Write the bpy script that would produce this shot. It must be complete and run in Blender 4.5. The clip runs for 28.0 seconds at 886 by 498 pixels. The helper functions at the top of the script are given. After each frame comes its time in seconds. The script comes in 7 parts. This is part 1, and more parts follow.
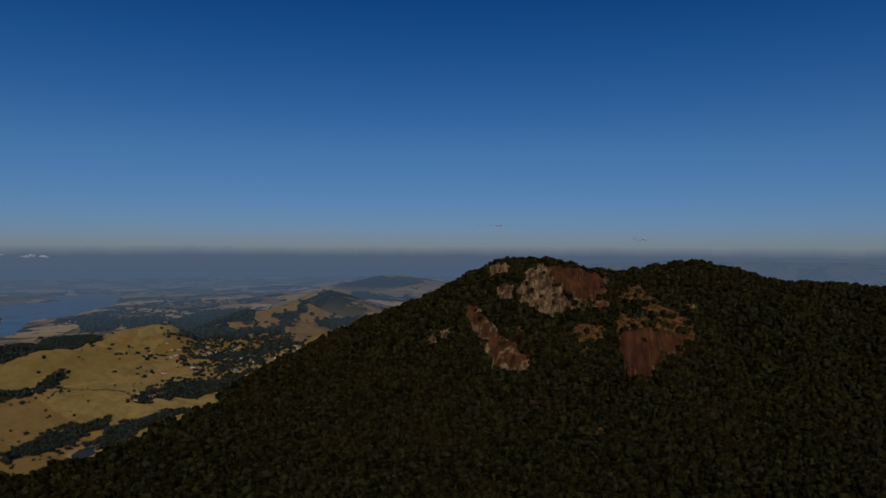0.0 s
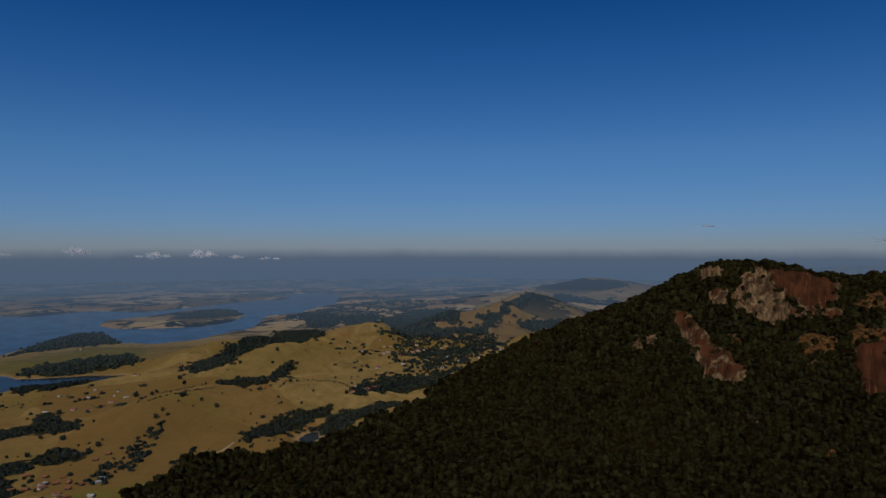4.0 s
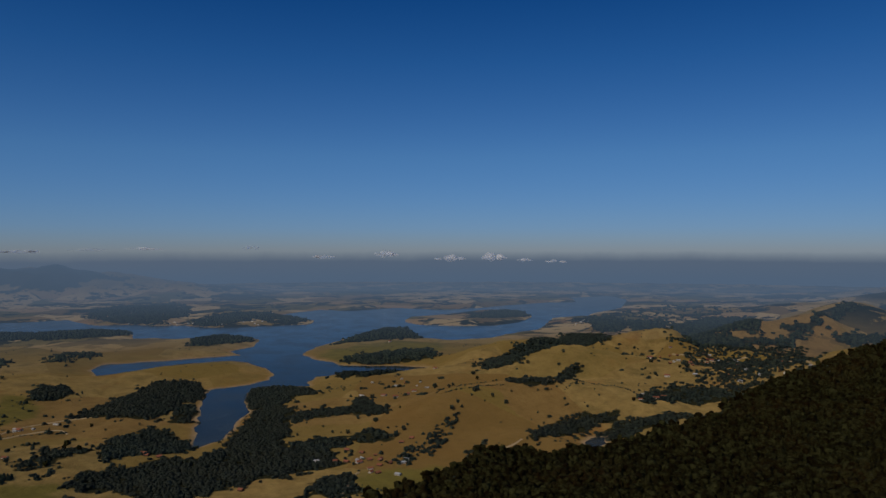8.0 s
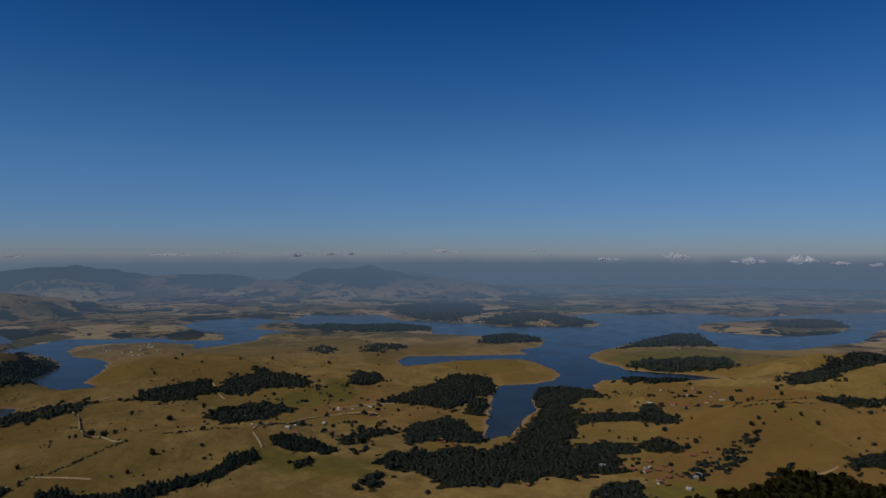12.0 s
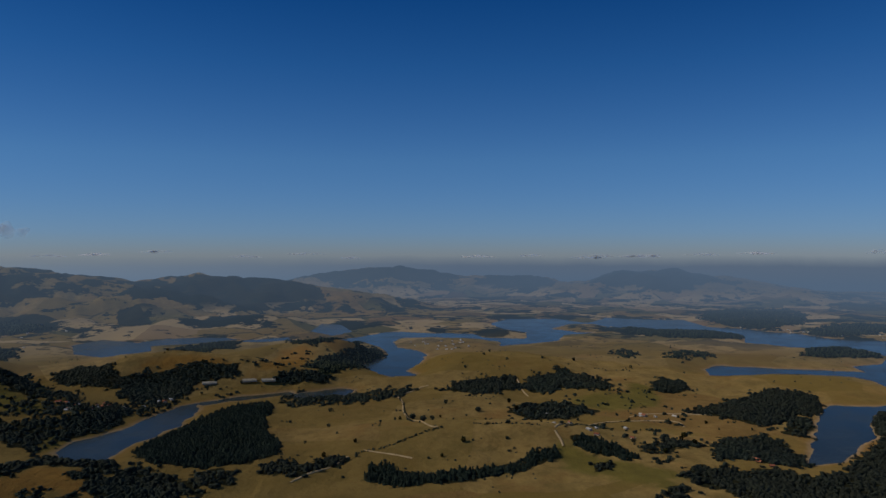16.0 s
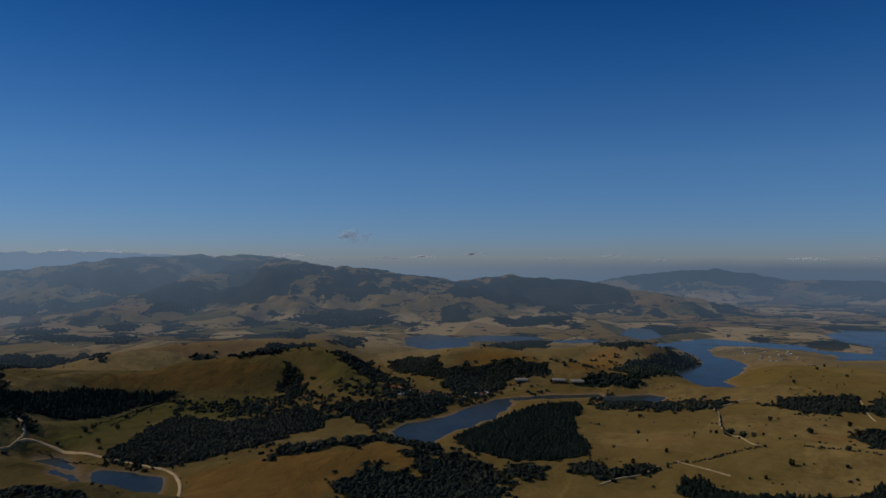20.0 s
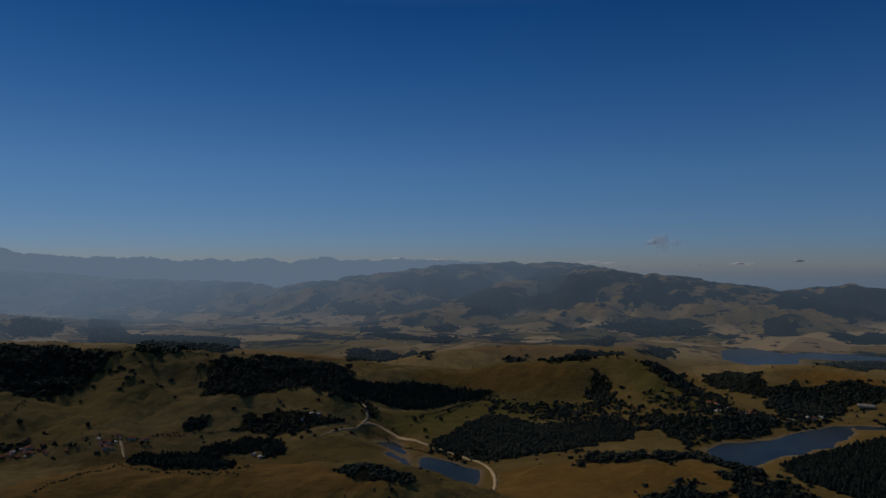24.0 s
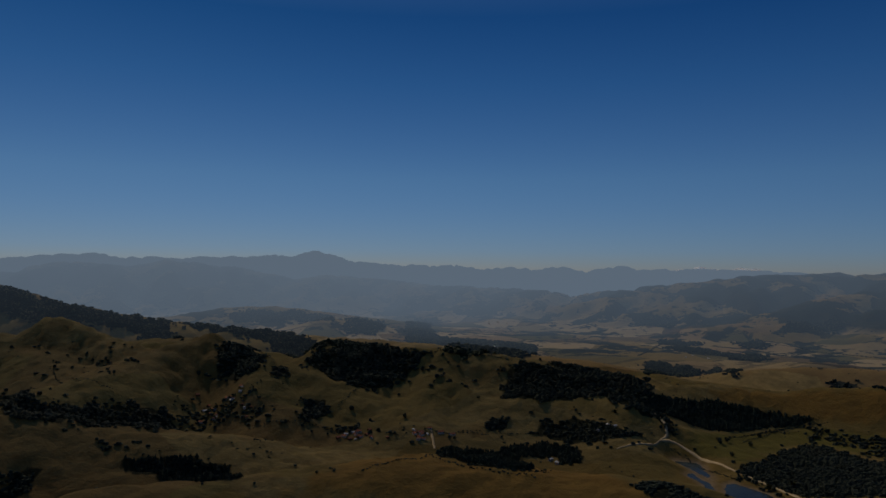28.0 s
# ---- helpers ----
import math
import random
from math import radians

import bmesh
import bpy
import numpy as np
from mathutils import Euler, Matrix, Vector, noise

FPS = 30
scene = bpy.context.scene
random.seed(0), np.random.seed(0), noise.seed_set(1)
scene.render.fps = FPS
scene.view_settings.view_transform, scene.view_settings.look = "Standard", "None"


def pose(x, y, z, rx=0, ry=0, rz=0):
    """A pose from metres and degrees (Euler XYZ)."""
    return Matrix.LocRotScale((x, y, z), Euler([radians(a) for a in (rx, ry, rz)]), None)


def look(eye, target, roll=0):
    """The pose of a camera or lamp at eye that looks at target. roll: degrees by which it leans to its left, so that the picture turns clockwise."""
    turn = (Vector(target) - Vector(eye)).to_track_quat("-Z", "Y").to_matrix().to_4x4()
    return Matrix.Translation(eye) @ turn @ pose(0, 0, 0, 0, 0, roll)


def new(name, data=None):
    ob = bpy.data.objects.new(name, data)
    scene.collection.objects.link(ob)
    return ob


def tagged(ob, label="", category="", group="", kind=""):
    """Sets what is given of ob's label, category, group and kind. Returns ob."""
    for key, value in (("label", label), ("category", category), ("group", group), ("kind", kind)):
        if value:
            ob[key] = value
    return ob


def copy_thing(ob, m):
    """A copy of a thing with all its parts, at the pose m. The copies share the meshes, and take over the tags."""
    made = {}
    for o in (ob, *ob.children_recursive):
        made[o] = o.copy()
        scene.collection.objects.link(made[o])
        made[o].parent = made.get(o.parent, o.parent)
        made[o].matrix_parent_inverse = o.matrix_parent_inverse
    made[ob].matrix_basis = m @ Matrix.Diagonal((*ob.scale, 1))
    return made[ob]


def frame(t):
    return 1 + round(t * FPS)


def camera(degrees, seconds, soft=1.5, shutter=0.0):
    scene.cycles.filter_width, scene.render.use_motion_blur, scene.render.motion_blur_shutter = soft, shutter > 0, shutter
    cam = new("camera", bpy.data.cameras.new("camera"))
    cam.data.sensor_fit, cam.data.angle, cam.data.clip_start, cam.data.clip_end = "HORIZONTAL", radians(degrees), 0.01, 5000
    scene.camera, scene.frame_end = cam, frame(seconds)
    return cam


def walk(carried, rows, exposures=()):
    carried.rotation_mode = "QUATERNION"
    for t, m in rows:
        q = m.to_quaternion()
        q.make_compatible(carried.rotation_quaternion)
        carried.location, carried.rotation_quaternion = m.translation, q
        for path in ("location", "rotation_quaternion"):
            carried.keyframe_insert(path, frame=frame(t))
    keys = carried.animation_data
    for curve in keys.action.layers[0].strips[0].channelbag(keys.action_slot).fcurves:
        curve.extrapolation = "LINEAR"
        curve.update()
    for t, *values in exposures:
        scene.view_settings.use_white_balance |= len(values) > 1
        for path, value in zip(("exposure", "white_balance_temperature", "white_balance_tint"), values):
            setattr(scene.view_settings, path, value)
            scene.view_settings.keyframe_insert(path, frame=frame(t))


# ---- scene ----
cam = camera(63.7, 28.0)

# eye over the valley: seconds, bearing, tilt, lean
VIEW = (
    (0.0, 0.06, -0.29, -0.25),
    (0.5, 1.87, -0.27, -0.19),
    (1.0, 3.81, -0.25, -0.14),
    (1.5, 5.76, -0.24, -0.11),
    (2.0, 7.53, -0.22, -0.10),
    (2.5, 9.33, -0.20, -0.07),
    (3.0, 11.37, -0.20, -0.02),
    (3.5, 13.69, -0.17, -0.02),
    (5.5, 24.37, -0.01, -0.04),
    (6.0, 27.28, 0.04, -0.06),
    (6.5, 30.08, 0.05, -0.02),
    (7.0, 32.90, 0.06, -0.03),
    (7.5, 35.82, 0.09, -0.00),
    (8.0, 38.84, 0.11, 0.01),
    (8.5, 41.84, 0.14, -0.02),
    (9.0, 44.66, 0.17, 0.03),
    (9.5, 47.42, 0.20, 0.03),
    (10.0, 50.21, 0.22, 0.05),
    (10.5, 52.99, 0.24, 0.04),
    (11.0, 55.80, 0.24, 0.05),
    (11.5, 58.63, 0.28, 0.06),
    (12.0, 61.48, 0.30, 0.05),
    (12.5, 64.37, 0.30, -0.02),
    (14.5, 76.39, 0.40, -0.03),
    (15.0, 79.39, 0.42, -0.04),
    (15.5, 82.39, 0.46, -0.10),
    (16.0, 85.27, 0.48, 0.02),
    (16.5, 88.23, 0.51, 0.04),
    (17.0, 91.32, 0.52, 0.03),
    (17.5, 94.40, 0.54, -0.00),
    (18.0, 97.46, 0.57, -0.03),
    (18.5, 100.54, 0.58, -0.10),
    (19.0, 103.58, 0.63, -0.09),
    (19.5, 106.63, 0.65, -0.04),
    (20.0, 109.64, 0.66, -0.00),
    (20.5, 112.68, 0.72, 0.02),
    (21.0, 115.70, 0.74, -0.05),
    (21.5, 118.74, 0.80, -0.03),
    (23.5, 130.96, 1.12, -0.12),
    (24.0, 133.96, 1.24, 0.02),
    (24.5, 137.04, 1.33, 0.00),
    (25.0, 140.05, 1.41, -0.04),
    (25.5, 142.90, 1.51, -0.10),
    (26.0, 145.77, 1.58, -0.11),
    (26.5, 148.59, 1.67, -0.19),
    (27.0, 151.54, 1.75, -0.30),
    (27.5, 154.45, 1.82, -0.46),
    (28.0, 157.38, 1.87, -0.53),
)
walk(cam, [(t, pose(0, 0, 220, 90 + tilt, lean, bearing)) for t, bearing, tilt, lean in VIEW],
     exposures=[(0, -0.5, 6300, 10), (3, -0.42, 6350, 10), (6, -0.32, 6450, 10), (11, -0.27, 6520, 10), (18, -0.17, 6500, 9), (21, -0.3, 6600, 9), (24, -0.6, 6750, 10), (28, -0.7, 7200, 11)])

# ---- daylight: a low morning sun and a deep clear sky ----
SUN_BEARING, SUN_HEIGHT = 184, 40
sun_way = Vector((-math.sin(radians(SUN_BEARING)) * math.cos(radians(SUN_HEIGHT)),
                  math.cos(radians(SUN_BEARING)) * math.cos(radians(SUN_HEIGHT)), math.sin(radians(SUN_HEIGHT))))
sun = new("sun", bpy.data.lights.new("sun", "SUN"))
sun.data.energy, sun.data.angle, sun.data.color = 2.65, radians(0.6), (1.0, 0.89, 0.71)
sun.matrix_world = look(sun_way * 1000, (0, 0, 0))

world = bpy.data.worlds.new("sky")
scene.world = world
world.use_nodes = True
wn, wl = world.node_tree.nodes, world.node_tree.links
sky = wn.new("ShaderNodeTexSky")
sky.sky_type, sky.sun_disc = "NISHITA", False
sky.sun_elevation, sky.sun_rotation = radians(SUN_HEIGHT), radians(-SUN_BEARING)
sky.altitude, sky.air_density, sky.dust_density, sky.ozone_density = 1200, 1.0, 0.4, 4.0
# the sky deepens from the pale horizon up to the top of the view
way_up, height = wn.new("ShaderNodeTexCoord"), wn.new("ShaderNodeSeparateXYZ")
deep, tinted = wn.new("ShaderNodeValToRGB"), wn.new("ShaderNodeMix")
wl.new(way_up.outputs["Generated"], height.inputs[0])
wl.new(height.outputs["Z"], deep.inputs[0])
# the last two stops, overhead and unseen, are raised to fill shadows
stops = ((0.0, (0.42, 0.5, 0.72)), (0.03, (0.37, 0.53, 0.86)), (0.13, (0.33, 0.58, 0.86)), (0.255, (0.145, 0.46, 0.80)),
         (0.34, (0.06, 0.36, 0.72)), (0.6, (0.75, 0.95, 1.15)), (1.0, (1.1, 1.25, 1.4)))
for k, (at, colour) in enumerate(stops):
    stop = deep.color_ramp.elements[k] if k < 2 else deep.color_ramp.elements.new(at)
    stop.position, stop.color = at, (*colour, 1)
tinted.data_type, tinted.blend_type = "RGBA", "MULTIPLY"
tinted.inputs[0].default_value = 1.0
wl.new(sky.outputs["Color"], tinted.inputs[6])
wl.new(deep.outputs["Color"], tinted.inputs[7])
# sky kept brightest a quarter turn from the sun, dimmed elsewhere to suit the view
towards, square, gain, graded = (wn.new(k) for k in ("ShaderNodeVectorMath", "ShaderNodeMath", "ShaderNodeMapRange", "ShaderNodeVectorMath"))
towards.operation, square.operation, graded.operation = "DOT_PRODUCT", "POWER", "SCALE"
wl.new(way_up.outputs["Generated"], towards.inputs[0])
towards.inputs[1].default_value = sun_way
square.inputs[1].default_value = 2.0
wl.new(towards.outputs["Value"], square.inputs[0])
wl.new(square.outputs[0], gain.inputs["Value"])
gain.inputs["To Min"].default_value, gain.inputs["To Max"].default_value = 1.06, 0.74
wl.new(tinted.outputs[2], graded.inputs[0])
wl.new(gain.outputs["Result"], graded.inputs["Scale"])
wl.new(graded.outputs["Vector"], wn["Background"].inputs["Color"])
wn["Background"].inputs["Strength"].default_value = 0.08


# ---- materials ----
class Nodes:
    """A small help to write node materials."""

    def __init__(self, name):
        self.mat = bpy.data.materials.new(name)
        self.mat.use_nodes = True
        self.tree = self.mat.node_tree
        self.bsdf = self.tree.nodes["Principled BSDF"]
        self.bsdf.inputs["Specular IOR Level"].default_value = 0.02
        self.place = self.add("ShaderNodeNewGeometry")

    def add(self, kind, **values):
        node = self.tree.nodes.new(kind)
        for key, value in values.items():
            node.inputs[key].default_value = value
        return node

    def join(self, a, b):
        self.tree.links.new(a, b)

    def noise(self, scale, detail=4.0, rough=0.6):
        node = self.add("ShaderNodeTexNoise", Scale=scale, Detail=detail, Roughness=rough)
        self.join(self.place.outputs["Position"], node.inputs["Vector"])
        return node.outputs["Fac"]

    def ramp(self, source, lo, hi):
        node = self.add("ShaderNodeMapRange")
        node.inputs["From Min"].default_value, node.inputs["From Max"].default_value = lo, hi
        self.join(source, node.inputs["Value"])
        return node.outputs["Result"]

    def math(self, op, a, b):
        node = self.add("ShaderNodeMath")
        node.operation = op
        for k, s in enumerate((a, b)):
            if isinstance(s, (int, float)):
                node.inputs[k].default_value = s
            else:
                self.join(s, node.inputs[k])
        return node.outputs["Value"]

    def mix(self, fac, a, b):
        node = self.add("ShaderNodeMix")
        node.data_type = "RGBA"
        for s, socket in ((fac, node.inputs[0]), (a, node.inputs[6]), (b, node.inputs[7])):
            if isinstance(s, (int, float)):
                socket.default_value = s
            elif isinstance(s, tuple):
                socket.default_value = (*s, 1)
            else:
                self.join(s, socket)
        return node.outputs[2]

    def bump(self, height, strength, distance):
        node = self.add("ShaderNodeBump", Strength=strength, Distance=distance)
        self.join(height, node.inputs["Height"])
        self.join(node.outputs["Normal"], self.bsdf.inputs["Normal"])

    def done(self, colour, rough=0.9):
        if isinstance(colour, tuple):
            self.bsdf.inputs["Base Color"].default_value = (*colour, 1)
        else:
            self.join(colour, self.bsdf.inputs["Base Color"])
        if isinstance(rough, float):
            self.bsdf.inputs["Roughness"].default_value = rough
        else:
            self.join(rough, self.bsdf.inputs["Roughness"])
        return self.mat


def land_colour(n):
    """Dry winter pasture with tussocks, green meadow, bare earth, wood ground with painted shade and shore mud, by the
    cover of the land.
    """
    cover = n.add("ShaderNodeVertexColor")
    cover.layer_name = "cover"
    split = n.add("ShaderNodeSeparateColor")
    n.join(cover.outputs["Color"], split.inputs[0])
    broad, fine, mid = n.noise(0.006, 5.0), n.noise(0.35, 3.0, 0.7), n.noise(0.045, 5.0, 0.65)
    grass = n.mix(n.ramp(broad, 0.35, 0.65), (0.286, 0.19, 0.0655), (0.206, 0.139, 0.0487))
    grass = n.mix(n.math("MULTIPLY", n.ramp(mid, 0.42, 0.72), 0.7), grass, (0.126, 0.0823, 0.0252))
    grass = n.mix(n.math("MULTIPLY", n.ramp(fine, 0.5, 0.75), 0.25), grass, (0.0756, 0.0588, 0.0202))
    grass = n.mix(n.math("MULTIPLY", n.ramp(n.noise(0.13, 4.0, 0.7), 0.48, 0.68), 0.32), grass, (0.105, 0.0739, 0.0218))
    worn = n.ramp(n.noise(0.02, 6.0, 0.7), 0.5, 0.62)
    grass = n.mix(n.math("MULTIPLY", worn, 0.45), grass, (0.101, 0.0773, 0.0252))
    grass = n.mix(n.math("MULTIPLY", n.ramp(n.noise(0.011, 4.0, 0.6), 0.55, 0.7), 0.5), grass, (0.193, 0.0966, 0.0286))
    fields = n.add("ShaderNodeTexVoronoi", Scale=0.0048, Randomness=1.0)
    n.join(n.place.outputs["Position"], fields.inputs["Vector"])
    parcel = n.add("ShaderNodeSeparateColor")
    n.join(fields.outputs["Color"], parcel.inputs[0])
    grass = n.mix(n.math("MULTIPLY", n.ramp(parcel.outputs[0], 0.48, 0.52), 0.6), grass, (0.151, 0.101, 0.0269))
    grass = n.mix(n.math("MULTIPLY", n.ramp(parcel.outputs[1], 0.75, 0.8), 0.5), grass, (0.151, 0.0823, 0.0269))
    grass = n.mix(n.math("MULTIPLY", n.ramp(parcel.outputs[2], 0.7, 0.74), 0.4), grass, (0.155, 0.108, 0.028))
    meadow = n.mix(n.ramp(mid, 0.3, 0.7), (0.151, 0.119, 0.0286), (0.101, 0.0823, 0.0218))
    earth = n.mix(n.ramp(mid, 0.3, 0.7), (0.252, 0.139, 0.0336), (0.185, 0.0991, 0.0252))
    # ground under trees is painted near black, as shade between the crowns
    shaded_floor = n.mix(n.ramp(fine, 0.3, 0.7), (0.0118, 0.0143, 0.00756), (0.0286, 0.026, 0.0126))
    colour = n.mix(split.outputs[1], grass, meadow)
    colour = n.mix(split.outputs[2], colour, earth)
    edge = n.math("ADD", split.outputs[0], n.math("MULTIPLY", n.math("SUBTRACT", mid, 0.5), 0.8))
    colour = n.mix(n.ramp(edge, 0.4, 0.6), colour, shaded_floor)
    beach = n.mix(n.ramp(mid, 0.35, 0.65), (0.302, 0.218, 0.134), (0.218, 0.151, 0.084))
    return n.mix(cover.outputs["Alpha"], colour, beach), fine


def ground_material():
    n = Nodes("pasture_land")
    colour, fine = land_colour(n)
    n.bump(n.math("ADD", fine, n.math("MULTIPLY", n.noise(0.05, 5.0, 0.6), 6.0)), 0.7, 1.0)
    n.bsdf.inputs["Diffuse Roughness"].default_value = 0.75
    return n.done(colour, 0.95)


def paint_haze(n, surface):
    """Paints haze on far surfaces: a glow mixed in by distance from the eye."""
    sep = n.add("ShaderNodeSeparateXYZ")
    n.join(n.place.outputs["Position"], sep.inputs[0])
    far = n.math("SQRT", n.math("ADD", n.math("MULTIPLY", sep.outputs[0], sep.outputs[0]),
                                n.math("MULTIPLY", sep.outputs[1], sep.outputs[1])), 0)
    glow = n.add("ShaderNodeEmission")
    # the glow is painted paler southwards, where the sun stands
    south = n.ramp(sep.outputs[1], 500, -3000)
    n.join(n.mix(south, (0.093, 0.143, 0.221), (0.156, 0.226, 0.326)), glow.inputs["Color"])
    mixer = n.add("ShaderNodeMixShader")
    # painted haze is thinned westwards to suit the view
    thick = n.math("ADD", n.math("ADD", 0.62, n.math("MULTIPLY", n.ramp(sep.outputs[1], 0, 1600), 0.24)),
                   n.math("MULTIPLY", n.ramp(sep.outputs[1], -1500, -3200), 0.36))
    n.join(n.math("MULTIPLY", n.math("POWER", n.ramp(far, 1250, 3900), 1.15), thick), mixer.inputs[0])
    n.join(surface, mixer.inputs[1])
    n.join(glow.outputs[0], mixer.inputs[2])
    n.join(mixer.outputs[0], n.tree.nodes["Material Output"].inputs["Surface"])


def distance_material():
    """The far country behind everything, haze painted over it: pastures and dark woods in patches."""
    n = Nodes("haze_painted_distance")
    colour, fine = land_colour(n)
    sep = n.add("ShaderNodeSeparateXYZ")
    n.join(n.place.outputs["Position"], sep.inputs[0])
    # woods in patches and strips, and more of them on the crests of the ranges
    high = n.math("MULTIPLY", n.ramp(sep.outputs[2], 75, 150), 0.07)
    patch = n.ramp(n.math("ADD", n.noise(0.0052, 7.0, 0.66), high), 0.53, 0.55)
    strip = n.ramp(n.noise(0.02, 4.0, 0.6), 0.6, 0.62)
    far = n.math("SQRT", n.math("ADD", n.math("MULTIPLY", sep.outputs[0], sep.outputs[0]),
                                n.math("MULTIPLY", sep.outputs[1], sep.outputs[1])), 0)
    beyond = n.ramp(far, 1600, 2000)
    # field by field: hay, ploughed earth, green crops
    plots, edges = n.add("ShaderNodeTexVoronoi", Scale=0.0062), n.add("ShaderNodeTexVoronoi", Scale=0.0062)
    edges.feature = "DISTANCE_TO_EDGE"
    for node in (plots, edges):
        n.join(n.place.outputs["Position"], node.inputs["Vector"])
    plot = n.add("ShaderNodeSeparateColor")
    n.join(plots.outputs["Color"], plot.inputs[0])
    low = n.math("MULTIPLY", beyond, n.ramp(sep.outputs[2], 60, 25))
    colour = n.mix(n.math("MULTIPLY", low, n.ramp(plot.outputs[0], 0.42, 0.47)), colour, (0.32, 0.225, 0.105))
    colour = n.mix(n.math("MULTIPLY", low, n.ramp(plot.outputs[1], 0.68, 0.72)), colour, (0.09, 0.075, 0.026))
    colour = n.mix(n.math("MULTIPLY", n.math("MULTIPLY", low, n.ramp(plot.outputs[2], 0.78, 0.82)), 0.5), colour, (0.15, 0.082, 0.035))
    fence = n.math("MULTIPLY", n.ramp(edges.outputs["Distance"], 0.035, 0.02), n.ramp(n.noise(0.006, 3.0), 0.5, 0.56))
    colour = n.mix(n.math("MULTIPLY", low, fence), colour, (0.02, 0.026, 0.016))
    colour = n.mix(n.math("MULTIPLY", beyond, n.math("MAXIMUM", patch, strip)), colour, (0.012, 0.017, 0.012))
    n.bsdf.inputs["Diffuse Roughness"].default_value = 0.25
    n.done(colour, 0.95)
    paint_haze(n, n.bsdf.outputs[0])
    return n.mat


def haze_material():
    """A glowing sheet painted as haze on the horizon, clear towards its upper edge."""
    n = Nodes("painted_horizon_haze")
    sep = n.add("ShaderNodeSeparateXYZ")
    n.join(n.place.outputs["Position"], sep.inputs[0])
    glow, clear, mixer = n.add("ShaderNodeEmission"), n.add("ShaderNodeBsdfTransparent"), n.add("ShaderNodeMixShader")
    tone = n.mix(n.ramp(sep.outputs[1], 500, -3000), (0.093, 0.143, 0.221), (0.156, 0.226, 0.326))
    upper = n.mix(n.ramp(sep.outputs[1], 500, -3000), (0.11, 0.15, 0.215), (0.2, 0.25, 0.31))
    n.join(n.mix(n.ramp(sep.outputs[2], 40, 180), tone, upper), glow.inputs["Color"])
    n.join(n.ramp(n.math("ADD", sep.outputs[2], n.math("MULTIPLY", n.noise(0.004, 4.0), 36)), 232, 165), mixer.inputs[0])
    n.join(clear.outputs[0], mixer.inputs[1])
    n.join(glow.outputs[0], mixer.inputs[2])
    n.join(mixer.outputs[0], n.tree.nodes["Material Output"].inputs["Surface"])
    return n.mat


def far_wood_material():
    # far copy of the wood leaves, haze painted over as a glow
    n = Nodes("haze_painted_woods")
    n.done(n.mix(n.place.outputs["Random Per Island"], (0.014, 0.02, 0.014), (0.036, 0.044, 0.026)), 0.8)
    paint_haze(n, n.bsdf.outputs[0])
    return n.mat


def water_material(name):
    n = Nodes(name)
    n.bump(n.noise(0.12, 6.0, 0.7), 0.16, 1.0)
    n.bsdf.inputs["IOR"].default_value = 1.33
    n.bsdf.inputs["Specular IOR Level"].default_value = 0.06
    still = n.ramp(n.noise(0.016, 5.0, 0.6), 0.4, 0.6)
    n.done(n.mix(still, (0.022, 0.03, 0.03), (0.034, 0.044, 0.046)), n.math("ADD", 0.08, n.math("MULTIPLY", still, 0.14)))
    # far reaches get the haze glow painted over the water
    if name == "haze_painted_water":
        paint_haze(n, n.bsdf.outputs[0])
    return n.mat


def foliage_material(name, dark, light, warm, painted_gleam=1.5, gloss=0.05, painted_dapple=1.0, through_leaves=0.42):
    n = Nodes(name)
    n.bsdf.inputs["Specular IOR Level"].default_value = gloss
    # besides random tones, sunlit crowns are painted in as brighter leaf colour
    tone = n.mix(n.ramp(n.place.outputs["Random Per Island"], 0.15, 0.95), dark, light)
    tone = n.mix(n.ramp(n.place.outputs["Random Per Island"], 0.86, 0.93), tone, tuple(painted_gleam * c for c in light))
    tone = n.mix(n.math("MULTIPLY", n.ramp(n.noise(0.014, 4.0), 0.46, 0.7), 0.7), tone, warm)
    # pale noise paints lit tops, dark noise paints shaded gaps between clumps
    tone = n.mix(n.math("MULTIPLY", n.ramp(n.noise(0.11, 2.0), 0.42, 0.6), 0.75 * painted_dapple), tone, tuple(painted_gleam * c for c in light))
    tone = n.mix(n.math("MULTIPLY", n.ramp(n.noise(0.16, 2.0), 0.5, 0.62), 0.7 * painted_dapple), tone, dark)
    tone = n.mix(n.math("MULTIPLY", n.ramp(n.noise(0.9, 4.0, 0.7), 0.42, 0.6), 0.55 * painted_dapple), tone, dark)
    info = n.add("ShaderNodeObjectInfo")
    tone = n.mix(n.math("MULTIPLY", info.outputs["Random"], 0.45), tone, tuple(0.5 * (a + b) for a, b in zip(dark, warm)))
    n.done(tone, 0.8)
    n.bump(n.noise(0.8, 5.0, 0.75), 0.9, 2.2)
    # leaves let some of the light behind them through
    thin, mixer = n.add("ShaderNodeBsdfTranslucent"), n.add("ShaderNodeMixShader")
    n.join(tone, thin.inputs["Color"])
    mixer.inputs[0].default_value = through_leaves
    n.join(n.bsdf.outputs[0], mixer.inputs[1])
    n.join(thin.outputs[0], mixer.inputs[2])
    n.join(mixer.outputs[0], n.tree.nodes["Material Output"].inputs["Surface"])
    return n.mat


HAZE = haze_material()
LAND, FAR, FAR_WOOD = ground_material(), distance_material(), far_wood_material()
WATER, FAR_WATER = water_material("lake_water"), water_material("haze_painted_water")
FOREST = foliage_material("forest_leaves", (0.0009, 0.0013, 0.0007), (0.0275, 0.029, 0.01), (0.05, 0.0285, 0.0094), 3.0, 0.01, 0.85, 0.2)
